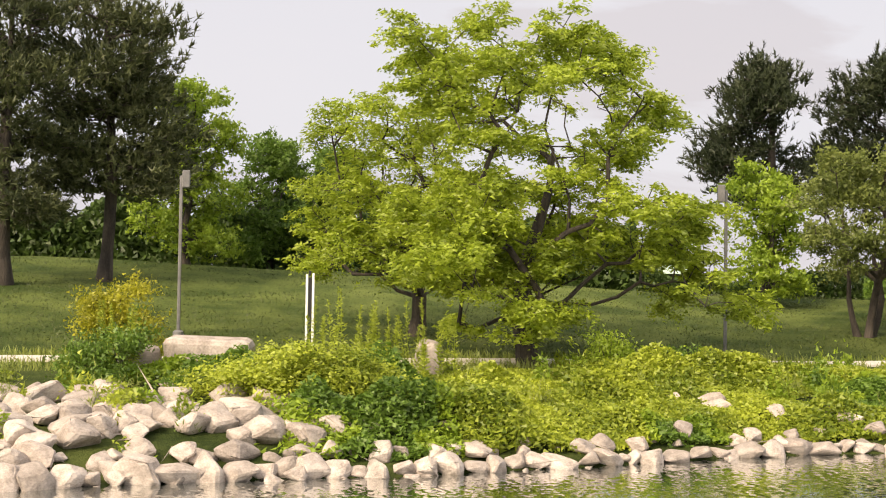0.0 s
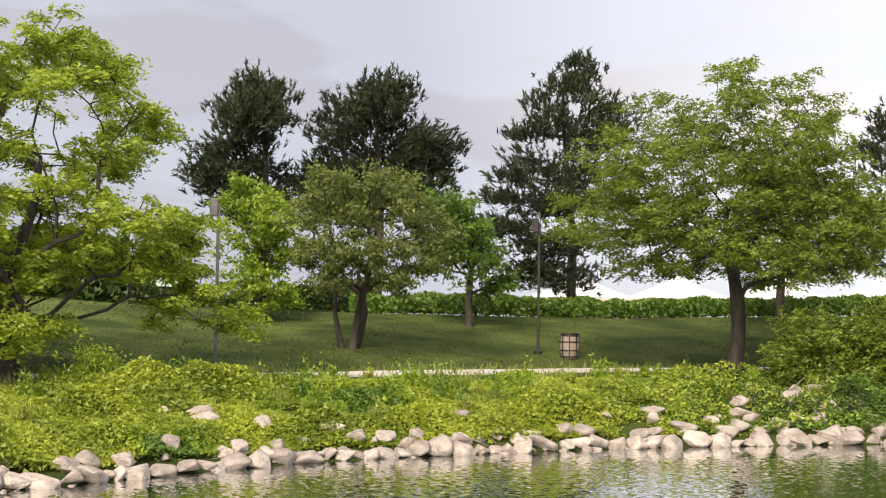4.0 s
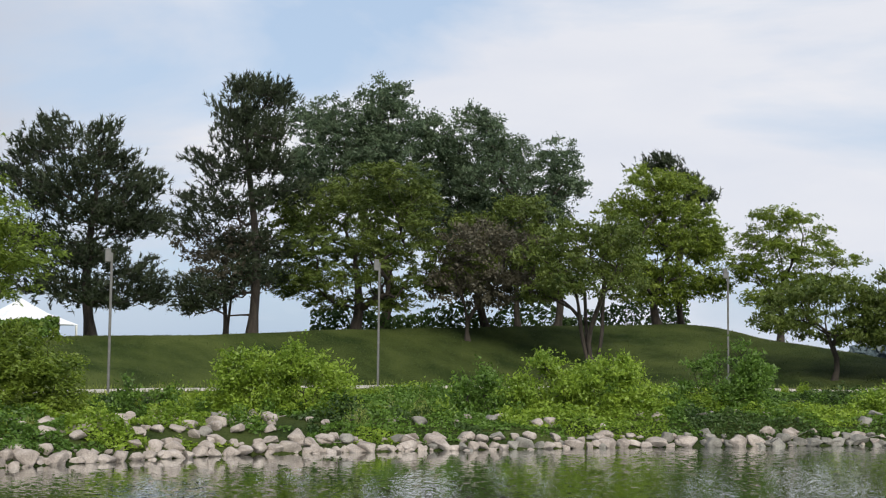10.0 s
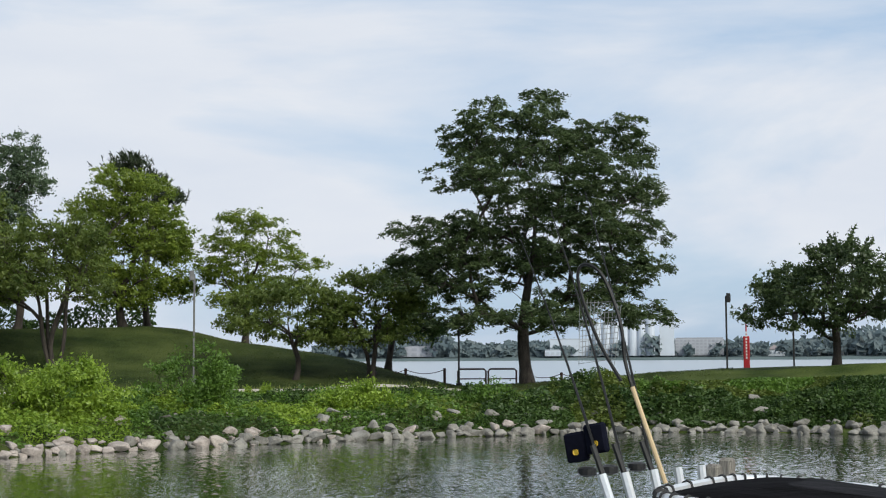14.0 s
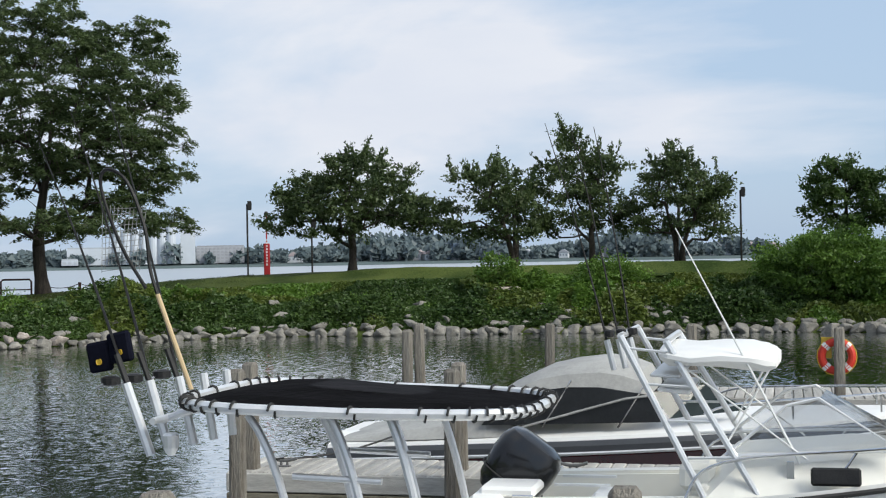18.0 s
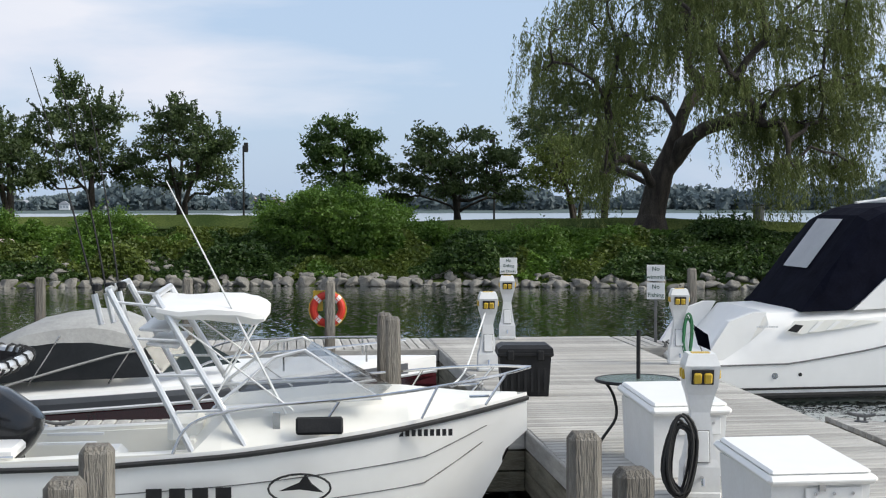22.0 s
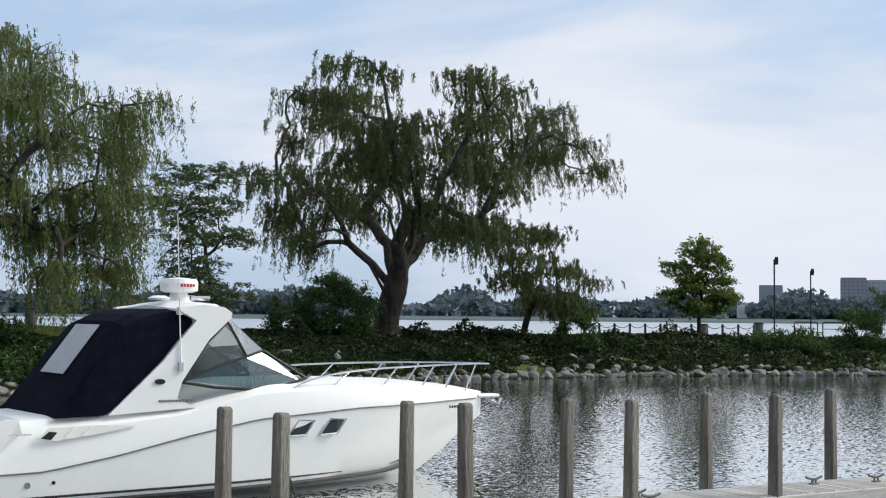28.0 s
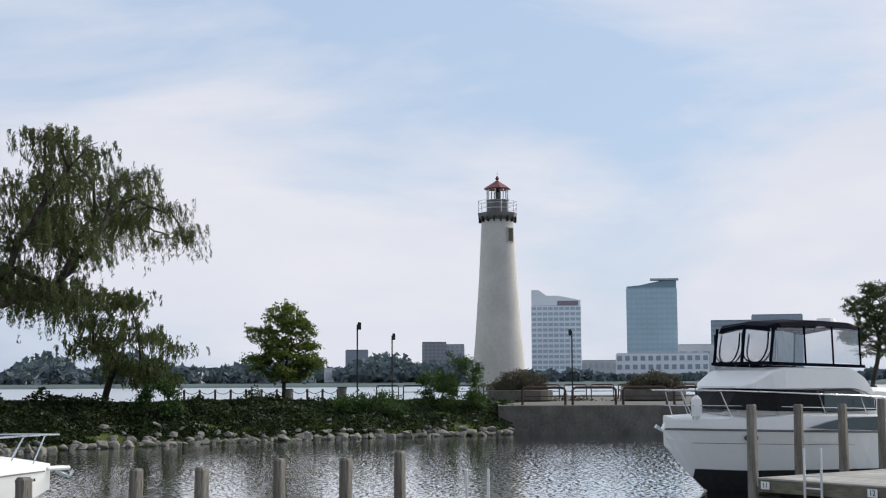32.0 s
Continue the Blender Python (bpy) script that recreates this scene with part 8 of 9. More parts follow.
    for k in range(2):
        y = -0.62 + 1.24 * k
        part("front_pane", panel_bm([(-2.68, y - 0.56, 3.48), (-2.68, y + 0.56, 3.48), (-2.80, y + 0.54, 4.40), (-2.80, y - 0.54, 4.40)]), VINYL, r, "clear vinyl curtain pane")
        part("pane_trim", tube_bm(spline([(-2.66, y - 0.54, 4.3), (-2.64, y - 0.5, 3.72), (-2.63, y - 0.2, 3.50), (-2.63, y + 0.25, 3.52), (-2.65, y + 0.52, 3.85), (-2.70, y + 0.54, 4.3)], 4), 0.022, 6), NAVY, r)
    for y in (-1.24, 0.0, 1.24):
        part("curtain_seam", tube_bm([(-2.67, y, 3.44), (-2.82, y, 4.46)], 0.045, 6), NAVY, r)
    part("front_sill", tube_bm([(-2.66, -1.3, 3.46), (-2.64, 0, 3.46), (-2.66, 1.3, 3.46)], 0.05, 6), NAVY, r)
    for k in range(5):
        part("top_hoop", tube_bm([(-3.4 - 0.5 * k, -1.2, 3.4), (-3.9 - 0.3 * k, -1.1, 4.45)], 0.015, 5), STEEL, r)
    part("anchor", tube_bm([(0.25, 0, 1.78), (0.05, 0, 1.66), (-0.1, 0, 1.95)], 0.06, 6), STEEL, r)
    part("windlass", lathe_bm([(0.14, 1.85), (0.14, 2.05), (0.08, 2.15)], 12, at=(-0.9, 0.2, 0)), STEEL, r)
    for x, y in ((-0.7, 0.55), (-2.1, 1.05)):
        part("fender", lathe_bm([(0.04, 1.95), (0.13, 2.05), (0.15, 2.3), (0.13, 2.5), (0.04, 2.6)], 12, at=(x, y, 0)), GEL, r, "white fender hung inside the rail")
    part("radar_dome", lathe_bm([(0.28, 4.50), (0.30, 4.66), (0.25, 4.76)], 14, at=(-5.75, 0, 0)), GEL, r)
    part("antenna", tube_bm([(-7.3, 1.2, 2.6), (-7.4, 1.2, 7.0)], 0.02, 5, taper=0.008), WHITE, r)


flybridge_cruiser()


# ---- lighthouse and plaza ----


def lighthouse():
    q = polar(91.63, 123.0, 2.0)
    root = thing("lighthouse", pose(q.x, q.y, q.z, rz=10), "tapered whitewashed lighthouse with a dark gallery and red conical roof", "lighthouse")
    part("tower", lathe_bm([(2.55, -0.6), (2.5, 0.0), (2.05, 5.0), (1.70, 10.0), (1.47, 14.4), (1.42, 15.3)], 32), LIGHTHOUSE, root, smooth=True)
    part("cornice", lathe_bm([(1.45, 15.2), (1.72, 15.55), (1.78, 15.8), (1.78, 15.92)], 8), GALV, root, "grey gallery floor")
    for k in range(16):
        a = k * math.pi / 8
        part("bracket", box_bm(0.34, 0.12, 0.5, (1.55 * math.cos(a), 1.55 * math.sin(a), 15.35), 0.02, m=pose(0, 0, 0, 0, 0, math.degrees(a))), BRONZE, root)
    part("watch_room", lathe_bm([(1.0, 15.9), (1.0, 17.05), (1.08, 17.1)], 8), GALV, root)
    for k in range(8):
        a = (k + 0.5) * math.pi / 4
        part("mullion", box_bm(0.09, 0.09, 1.05, (0.93 * math.cos(a), 0.93 * math.sin(a), 17.6)), WHITE, root)
    part("lens", lathe_bm([(0.2, 17.05), (0.32, 17.3), (0.32, 17.8), (0.15, 18.05)], 10), GLASS, root)
    part("roof", lathe_bm([(1.2, 18.08), (1.22, 18.16), (0.14, 18.85), (0.06, 18.95)], 8), DULLRED, root, "dull red conical roof")
    part("finial", lathe_bm([(0.05, 18.9), (0.16, 19.0), (0.18, 19.1), (0.05, 19.3), (0.015, 19.35), (0.01, 19.7)], 8), DULLRED, root)
    for z in (16.3, 16.75, 17.0):
        part("gallery_rail", tube_bm([(1.72 * math.cos(k * math.pi / 12), 1.72 * math.sin(k * math.pi / 12), z) for k in range(25)], 0.025, 5), WHITE, root)
    for k in range(8):
        a = k * math.pi / 4
        part("gallery_post", tube_bm([(1.72 * math.cos(a), 1.72 * math.sin(a), 15.9), (1.72 * math.cos(a), 1.72 * math.sin(a), 17.0)], 0.03, 5), WHITE, root)
    # openings face the harbour
    for z, w, h, r, az in ((13.9, 0.55, 1.15, 1.46, 214), (1.0, 0.9, 1.9, 2.40, 228), (2.2, 0.6, 0.9, 2.26, 118)):
        a = radians(az)
        mm = pose(0, 0, 0, 0, 0, az)
        wf = part("window_frame", box_bm(0.3, w + 0.2, h + 0.2, (r * math.cos(a), r * math.sin(a), z), 0.02, m=mm), CONCRETE, root)
        part("window_opening", box_bm(0.34, w, h, (r * math.cos(a), r * math.sin(a), z), m=mm), BRONZE, wf)


lighthouse()


def plaza():
    az0, az1 = 91.6, 125
    verts, faces = [], []
    azs = np.linspace(az0, az1, 24)
    for az in azs:
        d = 80.4 if az < 96 else 80.6 + (az - 96) * 0.15
        for dd, z in ((0, -1.5), (0, 1.52), (0.02, 1.6), (0.5, 1.62), (58, 1.62), (58, -1.5)):
            q = polar(az, d + dd)
            verts.append((q.x, q.y, z))
    for i in range(len(azs) - 1):
        for k in range(5):
            a = i * 6 + k
            faces.append((a, a + 1, a + 7, a + 6))
    faces += [(0, 5, 4, 3, 2, 1)]
    tagged(raw("wall_quay", verts, faces, SEAWALL), "stained concrete quay wall and plaza round the lighthouse", "quay", kind="structure")
    for az, d in [(92.6 + 2.05 * i, 81.2) for i in range(8)]:
        a, b = polar(az, d, 1.62), polar(az + 1.75, d, 1.62)
        root = thing("guard_rail", Matrix.Translation(a), "brown tubular guard rail hoop on the quay edge", "railing", "quay rails")
        e = b - a
        up = Vector((0, 0, 1.0))
        part("hoop", tube_bm([Vector(), up * 0.85, up * 0.97 + e * 0.04, up + e * 0.1, up + e * 0.9, up * 0.97 + e * 0.96, up * 0.85 + e, e], 0.075, 8), RAIL, root, smooth=True)
        part("mid_bar", tube_bm([up * 0.5, up * 0.5 + e], 0.03, 6), RAIL, root)
    for az, d in [(86.6 + 1.1 * i, 112) for i in range(12)]:
        a, b = polar(az, d, 1.66), polar(az + 0.9, d, 1.66)
        root = thing("guard_rail", Matrix.Translation(a), "brown tubular guard rail along the river walk", "railing", "river rails")
        e = b - a
        up = Vector((0, 0, 1.05))
        part("hoop", tube_bm([Vector(), up * 0.9, up + e * 0.06, up + e * 0.94, up * 0.9 + e, e], 0.05, 6), RAIL, root, smooth=True)
        part("mid_bar", tube_bm([up * 0.5, up * 0.5 + e], 0.03, 6), RAIL, root)


plaza()


def planter(az, d, seed):
    """A low round concrete tub with a clipped mound of shrub."""
    rng = np.random.default_rng(seed)
    q = polar(az, d, 1.62)
    root = thing("planter", Matrix.Translation(q), "round concrete planter with a dull green mound of shrub", "planter", "plaza planters")
    part("tub", lathe_bm([(2.0, 0), (2.25, 0.1), (2.25, 0.75), (2.05, 0.78), (1.95, 0.6)], 20), SEAWALL, root)
    n = 9000
    u = rng.normal(size=(n, 3))
    u /= np.linalg.norm(u, axis=1, keepdims=True)
    u[:, 2] = np.abs(u[:, 2])
    c = u * (rng.random((n, 1)) ** 0.3 * (0.85 + 0.25 * lattice(u[:, 0] * 4, u[:, 1] * 4, seed)[:, None])) * np.array([2.3, 2.3, 1.5]) + np.array([0, 0, 0.7])
    leaves("foliage", c, rng.normal(size=(n, 3)) + u, 0.16 * (0.6 + 0.8 * rng.random(n)), 0.4, LEAF["dull"], root, rng)


planter(92.5, 96, 3)
planter(97.9, 97, 5)

# ---- far shore ----
HAZE = {}


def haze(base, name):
    """Paint of a far building, a kilometre of air's haze put into the colour."""
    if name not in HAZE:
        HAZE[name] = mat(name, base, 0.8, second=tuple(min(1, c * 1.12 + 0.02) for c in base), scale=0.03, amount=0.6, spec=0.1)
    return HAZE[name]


def far_land():
    verts, faces = [], []
    azs = np.arange(-30, 112, 0.8)
    for az in azs:
        edge = 930 if az < 60 else 830
        for dd, z in ((-15, -2), (0, 1.2), (40, 2.5), (400, 5), (3500, 5)):
            q = polar(az, edge + dd)
            verts.append((q.x, q.y, z))
    for i in range(len(azs) - 1):
        for k in range(4):
            a = i * 5 + k
            faces.append((a, a + 5, a + 6, a + 1))
    # the grass colour has the air's haze mixed in
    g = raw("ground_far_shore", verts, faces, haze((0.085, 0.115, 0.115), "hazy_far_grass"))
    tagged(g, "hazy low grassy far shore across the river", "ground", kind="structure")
    rng = np.random.default_rng(4)
    for a0, a1, dens, tall in ((-2, 30, 44, 1.15), (30, 62, 44, 1.15), (62, 91, 44, 1.15), (91, 108, 20, 0.45)):
        many, per = int((a1 - a0) * dens * 0.5), 60
        az = a0 + (a1 - a0) * rng.random(many)
        d = np.where(az < 60, 950, 870) + 150 * rng.random(many)
        h = (6 + 9 * rng.random(many)) * (0.95 + 0.5 * lattice(az * 0.6, az * 0.0, 3)) * tall
        w = np.repeat(np.arange(many), per)
        u = rng.normal(size=(len(w), 3))
        u /= np.linalg.norm(u, axis=1, keepdims=True)
        c = np.stack([np.sin(np.radians(az[w])) * d[w], np.cos(np.radians(az[w])) * d[w], 3 + h[w] * 0.45], -1) + u * rng.random((len(w), 1)) ** 0.4 * (h[w] * 0.5)[:, None]
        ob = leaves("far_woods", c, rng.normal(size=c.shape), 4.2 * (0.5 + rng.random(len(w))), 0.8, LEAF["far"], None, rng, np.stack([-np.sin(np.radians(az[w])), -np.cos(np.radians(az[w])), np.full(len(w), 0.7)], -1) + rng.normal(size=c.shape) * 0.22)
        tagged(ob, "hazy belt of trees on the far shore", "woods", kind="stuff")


far_land()


def building(name, az, d, w, dep, h, base, label, floors=0, cols=0, win=(0.16, 0.19, 0.23), z0=3.0, turn=0.0, win_h=0.55, win_w=0.7):
    q = polar(az, d, z0)
    root = thing(name, pose(q.x, q.y, q.z, rz=-az + turn), label, "building", "far shore buildings")
    key = "far_wall_%02d%02d%02d" % tuple(int(c * 99) for c in base)
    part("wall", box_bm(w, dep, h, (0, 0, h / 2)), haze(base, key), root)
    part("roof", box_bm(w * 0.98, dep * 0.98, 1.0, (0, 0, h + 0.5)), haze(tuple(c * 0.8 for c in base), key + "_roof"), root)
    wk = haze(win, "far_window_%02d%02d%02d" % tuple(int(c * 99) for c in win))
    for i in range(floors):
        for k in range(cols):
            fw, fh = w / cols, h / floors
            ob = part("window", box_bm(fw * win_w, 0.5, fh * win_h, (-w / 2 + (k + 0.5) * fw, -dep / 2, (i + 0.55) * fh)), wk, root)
    return root


FAR = [
    ("hotel_tower", 93.98, 1200, 42.5, 64, (0.84, 0.86, 0.88), 14, 9, "pale stepped hotel tower with rows of windows"),
    ("hotel_tower", 97.90, 1200, 42.8, 78, (0.36, 0.50, 0.56), 18, 10, "blue-green glass hotel tower with a slanted roof"),
    ("casino_podium", 98.29, 1150, 75.5, 21.4, (0.80, 0.81, 0.83), 3, 12, "long low white casino building"),
    ("convention_hall", 100.06, 1180, 46.5, 29.1, (0.56, 0.57, 0.60), 1, 5, "large pale hall with few windows"),
    ("office_block", 101.08, 1230, 34.7, 50.7, (0.26, 0.29, 0.34), 12, 8, "dark grey office block downtown"),
    ("office_block", 102.89, 1260, 43.8, 56.5, (0.32, 0.34, 0.38), 12, 8, "grey office block with roof plant"),
    ("low_hall", 95.73, 1170, 29.2, 16.3, (0.55, 0.56, 0.58), 2, 6, "low white riverside hall downtown"),
    ("apartment_block", 88.93, 1100, 19.3, 30.4, (0.28, 0.26, 0.28), 11, 6, "brown-grey apartment block across the river"),
    ("apartment_block", 89.78, 1110, 15.4, 28.8, (0.42, 0.42, 0.45), 10, 4, "paler wing of an apartment block"),
    ("low_apartments", 85.73, 1050, 17.1, 23.3, (0.33, 0.34, 0.38), 5, 6, "low grey apartments across the river"),
    ("low_apartments", 86.82, 1060, 22.9, 18.3, (0.34, 0.29, 0.29), 3, 7, "low brick apartments across the river"),
    ("house", 83.66, 890, 9.9, 9.0, (0.42, 0.50, 0.52), 1, 3, "pale far house by the shore"),
    ("house", 84.70, 885, 9.7, 8.0, (0.6, 0.62, 0.64), 1, 2, "small white house by the shore"),
    ("grain_elevator", 8.74, 960, 36.0, 17.6, (0.60, 0.63, 0.68), 0, 0, "pale grain elevator block"),
    ("silo_head_house", 12.44, 960, 9.9, 30.0, (0.62, 0.65, 0.70), 0, 0, "tall pale silo head house"),
    ("warehouse", 7.77, 950, 10.7, 5.5, (0.55, 0.58, 0.63), 1, 3, "low white shed by the silos"),
    ("frame_building", 13.74, 965, 32.5, 18.0, (0.42, 0.40, 0.41), 5, 12, "open concrete frame building of several storeys"),
    ("brick_works", 1.87, 965, 36.0, 10.5, (0.33, 0.31, 0.34), 2, 6, "low hazy brick works"),
    ("blue_hall", 23.72, 968, 26.5, 16.1, (0.32, 0.42, 0.58), 4, 7, "pale blue apartment hall across the river"),
]
for nm, az, d, w, h, col, fl, cl, lab in FAR:
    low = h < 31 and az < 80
    # low blocks: bluish air haze blended into the wall colour
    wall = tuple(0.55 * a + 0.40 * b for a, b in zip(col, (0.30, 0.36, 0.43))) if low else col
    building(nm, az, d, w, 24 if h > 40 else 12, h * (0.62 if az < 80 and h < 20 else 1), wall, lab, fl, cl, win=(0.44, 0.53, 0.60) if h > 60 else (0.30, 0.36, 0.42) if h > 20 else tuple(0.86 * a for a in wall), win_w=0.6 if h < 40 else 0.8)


def far_house(az, d, w, h, wall, roof, turn):
    """A gabled house among the trees of the far shore."""
    q = polar(az, d, 2.4)
    r = thing("far_house", pose(q.x, q.y, q.z, rz=-az + turn), "small gabled house among trees on the far shore", "house", "far shore houses")
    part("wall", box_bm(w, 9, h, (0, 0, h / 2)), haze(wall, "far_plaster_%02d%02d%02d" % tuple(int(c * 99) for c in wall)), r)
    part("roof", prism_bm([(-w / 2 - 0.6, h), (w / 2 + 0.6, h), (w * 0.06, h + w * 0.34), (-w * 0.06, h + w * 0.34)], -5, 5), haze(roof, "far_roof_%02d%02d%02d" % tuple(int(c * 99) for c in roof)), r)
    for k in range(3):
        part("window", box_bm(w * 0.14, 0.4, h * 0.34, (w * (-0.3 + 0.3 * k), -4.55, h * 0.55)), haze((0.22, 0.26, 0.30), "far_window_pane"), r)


rng_h = random.Random(8)
for a0, a1, many, dist in ((15.5, 38.5, 34, 972), (66, 84, 18, 892)):
    for k in range(many):
        far_house(a0 + (a1 - a0) * (k + rng_h.random() * 0.8) / many, dist + rng_h.uniform(-12, 14), rng_h.uniform(5.5, 11), rng_h.uniform(3, 6),
                  rng_h.choice(((0.50, 0.53, 0.58), (0.42, 0.42, 0.46), (0.38, 0.37, 0.41), (0.55, 0.58, 0.62))), rng_h.choice(((0.30, 0.32, 0.36), (0.36, 0.31, 0.32), (0.26, 0.29, 0.33))), rng_h.uniform(-25, 25))
# roof pieces of the two towers, and the silos
q = polar(93.98, 1200, 67)
t_a = thing("tower_crown", pose(q.x, q.y, q.z, rz=-93.98), "pale crown and sign block on the hotel tower", "roof structure")
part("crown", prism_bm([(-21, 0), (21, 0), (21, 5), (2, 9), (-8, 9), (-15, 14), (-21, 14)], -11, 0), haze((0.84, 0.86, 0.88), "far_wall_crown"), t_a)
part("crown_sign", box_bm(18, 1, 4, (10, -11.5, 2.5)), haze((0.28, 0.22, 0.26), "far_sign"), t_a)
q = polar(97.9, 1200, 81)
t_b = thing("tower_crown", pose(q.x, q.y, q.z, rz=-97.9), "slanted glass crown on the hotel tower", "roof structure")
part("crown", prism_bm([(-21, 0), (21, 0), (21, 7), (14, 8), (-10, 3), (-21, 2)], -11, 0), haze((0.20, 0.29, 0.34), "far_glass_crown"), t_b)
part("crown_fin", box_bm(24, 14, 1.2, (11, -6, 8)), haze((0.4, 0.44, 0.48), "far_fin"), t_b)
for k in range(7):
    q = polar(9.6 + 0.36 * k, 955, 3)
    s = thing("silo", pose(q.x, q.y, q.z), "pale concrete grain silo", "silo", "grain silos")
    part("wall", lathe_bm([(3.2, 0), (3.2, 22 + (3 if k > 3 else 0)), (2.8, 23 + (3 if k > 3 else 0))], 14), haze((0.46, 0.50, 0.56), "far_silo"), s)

# white tented roof behind the hill
for k in range(4):
    q = polar(-47.5 + 4.0 * k, 150, 2.5)
    tent = thing("tent_roof", pose(q.x, q.y, q.z, rz=47.5 - 4.0 * k), "white tented roof of a pavilion behind the hill", "pavilion", "tent roofs")
    bm = bmesh.new()
    ring = [bm.verts.new((6.2 * math.cos(a) * (1.0 if i % 2 else 0.86), 6.2 * math.sin(a) * (1.0 if i % 2 else 0.86), 3.0)) for i, a in enumerate([2 * math.pi * j / 16 for j in range(16)])]
    mid_r = [bm.verts.new((v.co.x * 0.45, v.co.y * 0.45, 4.2)) for v in ring]
    top_v = bm.verts.new((0, 0, 5.7))
    for j in range(16):
        bm.faces.new((ring[j], ring[(j + 1) % 16], mid_r[(j + 1) % 16], mid_r[j]))
        bm.faces.new((mid_r[j], mid_r[(j + 1) % 16], top_v))
    part("membrane", bm, WHITE, tent)
    for j in range(4):
        a = j * math.pi / 2
        part("mast", tube_bm([(5.6 * math.cos(a), 5.6 * math.sin(a), 0), (5.6 * math.cos(a), 5.6 * math.sin(a), 3.1)], 0.12, 6), WHITE, tent)
q = polar(-46.0, 120, 3.0)
low = thing("low_pavilion", pose(q.x, q.y, q.z, rz=46), "long low pavilion with a flat pale roof behind the hedge", "building")
part("wall", box_bm(13, 4, 1.6, (0, 0, 0.8)), SEAWALL, low)
part("roof", box_bm(14.5, 5, 0.35, (0, 0, 1.8), 0.05), CONCRETE, low)
q = polar(-66.2, 95, 4.0)
low = thing("green_roof_pavilion", pose(q.x, q.y, q.z, rz=66.2), "pavilion with a pale green metal roof behind the hill", "building")
part("wall", box_bm(8, 4, 1.4, (0, 0, 0.2)), SEAWALL, low)
part("roof", prism_bm([(-4.6, 0.9), (4.6, 0.9), (3.4, 1.9), (-3.4, 1.9)], -2.6, 2.6), mat("pale_green_metal_roof", (0.42, 0.56, 0.50), 0.5, second=(0.5, 0.62, 0.57), scale=2), low)


# ---- dock furniture ----


def power_pedestal(x, y, h, turn, label, coil=None, z=DECK):
    r = thing("power_pedestal", pose(x, y, z, rz=turn), label, "power pedestal", "dock pedestals")
    s = h / 1.12

    def sec(zz, wx, wy, dy=0.0):
        return [Vector((a * wx * s, b * wy * s + dy * s, zz * s)) for a, b in ((-1, -1), (1, -1), (1, 1), (-1, 1))]
    part("foot", box_bm(0.30 * s, 0.28 * s, 0.05, (0, 0, 0.025), 0.01), WHITE, r)
    part("column", loft_bm([sec(0.04, 0.145, 0.13), sec(0.24, 0.14, 0.125), sec(0.30, 0.12, 0.11), sec(0.52, 0.085, 0.085), sec(0.66, 0.072, 0.078), sec(0.76, 0.095, 0.092), sec(0.80, 0.105, 0.10)]), WHITE, r, "white flared fibreglass column")
    part("head", loft_bm([sec(0.80, 0.105, 0.10, 0.0), sec(0.86, 0.125, 0.115, -0.01), sec(1.03, 0.135, 0.145, -0.035), sec(1.12, 0.105, 0.11, -0.03)]), WHITE, r, "white faceted pedestal head")
    m = pose(0, -0.168 * s, 0.945 * s, 14)
    plate = part("outlet_plate", box_bm(0.17 * s, 0.016, 0.12 * s, bevel=0.004), BRONZE, r, "dark outlet frame")
    plate.matrix_local = m
    for dx in (-0.04, 0.04):
        part("outlet_cover", box_bm(0.062 * s, 0.03, 0.085 * s, (dx * s, -0.015, -0.006), 0.01), YELLOW, plate, "yellow outlet cover")
    for sx in (-1, 1):
        for dy in (-0.075, 0.03):
            part("side_cover", box_bm(0.03, 0.055 * s, 0.075 * s, (sx * 0.135 * s, dy * s, 0.96 * s), 0.008), YELLOW, r, "yellow outlet cover")
    part("top_label", box_bm(0.14 * s, 0.10 * s, 0.006, (0, -0.03 * s, 1.122 * s)), YELLOW, r)
    part("access_panel", box_bm(0.12 * s, 0.012, 0.24 * s, (0, -0.108 * s, 0.40 * s), 0.004, m=pose(0, 0, 0, -9)), WHITE, r)
    part("panel_gap", box_bm(0.13 * s, 0.010, 0.25 * s, (0, -0.104 * s, 0.40 * s), m=pose(0, 0, 0, -9)), GALV, r)
    part("faucet", tube_bm([(0.0, -0.13 * s, 0.16 * s), (0.0, -0.2 * s, 0.16 * s), (0.0, -0.21 * s, 0.11 * s)], 0.016, 6), STEEL, r)
    if coil:
        cb = thing("power_cable" if coil == "black" else "garden_hose", pose(x, y, z, rz=turn), "coiled black shore-power cable hanging on a pedestal" if coil == "black" else "coiled green hose hanging on a pedestal", "cable")
        mt = RUBBER if coil == "black" else mat("green_hose", (0.03, 0.16, 0.06), 0.5, second=(0.04, 0.2, 0.08), scale=9)
        rr = random.Random(3)
        for k in range(9):
            jx, jz, sx, sz = rr.uniform(-0.035, 0.035), rr.uniform(-0.05, 0.03), rr.uniform(0.075, 0.12), rr.uniform(0.24, 0.31)
            pts = [Vector((-0.17 * s + jx + sx * math.cos(a) * (1 + 0.15 * math.sin(2 * a)), (-0.14 - 0.010 * k) * s, 0.34 * s + jz + sz * math.sin(a) * s)) for a in [2 * math.pi * j / 20 for j in range(21)]]
            if coil != "black":
                pts = [Vector((0.12 * s + (p.x + 0.17 * s) * 0.6, p.y * 0.6, p.z + 0.1)) for p in pts]
            part("cable_loop" if coil == "black" else "hose_loop", tube_bm(pts, 0.012 if coil == "black" else 0.009, 6, caps=False), mt, cb)
    return r


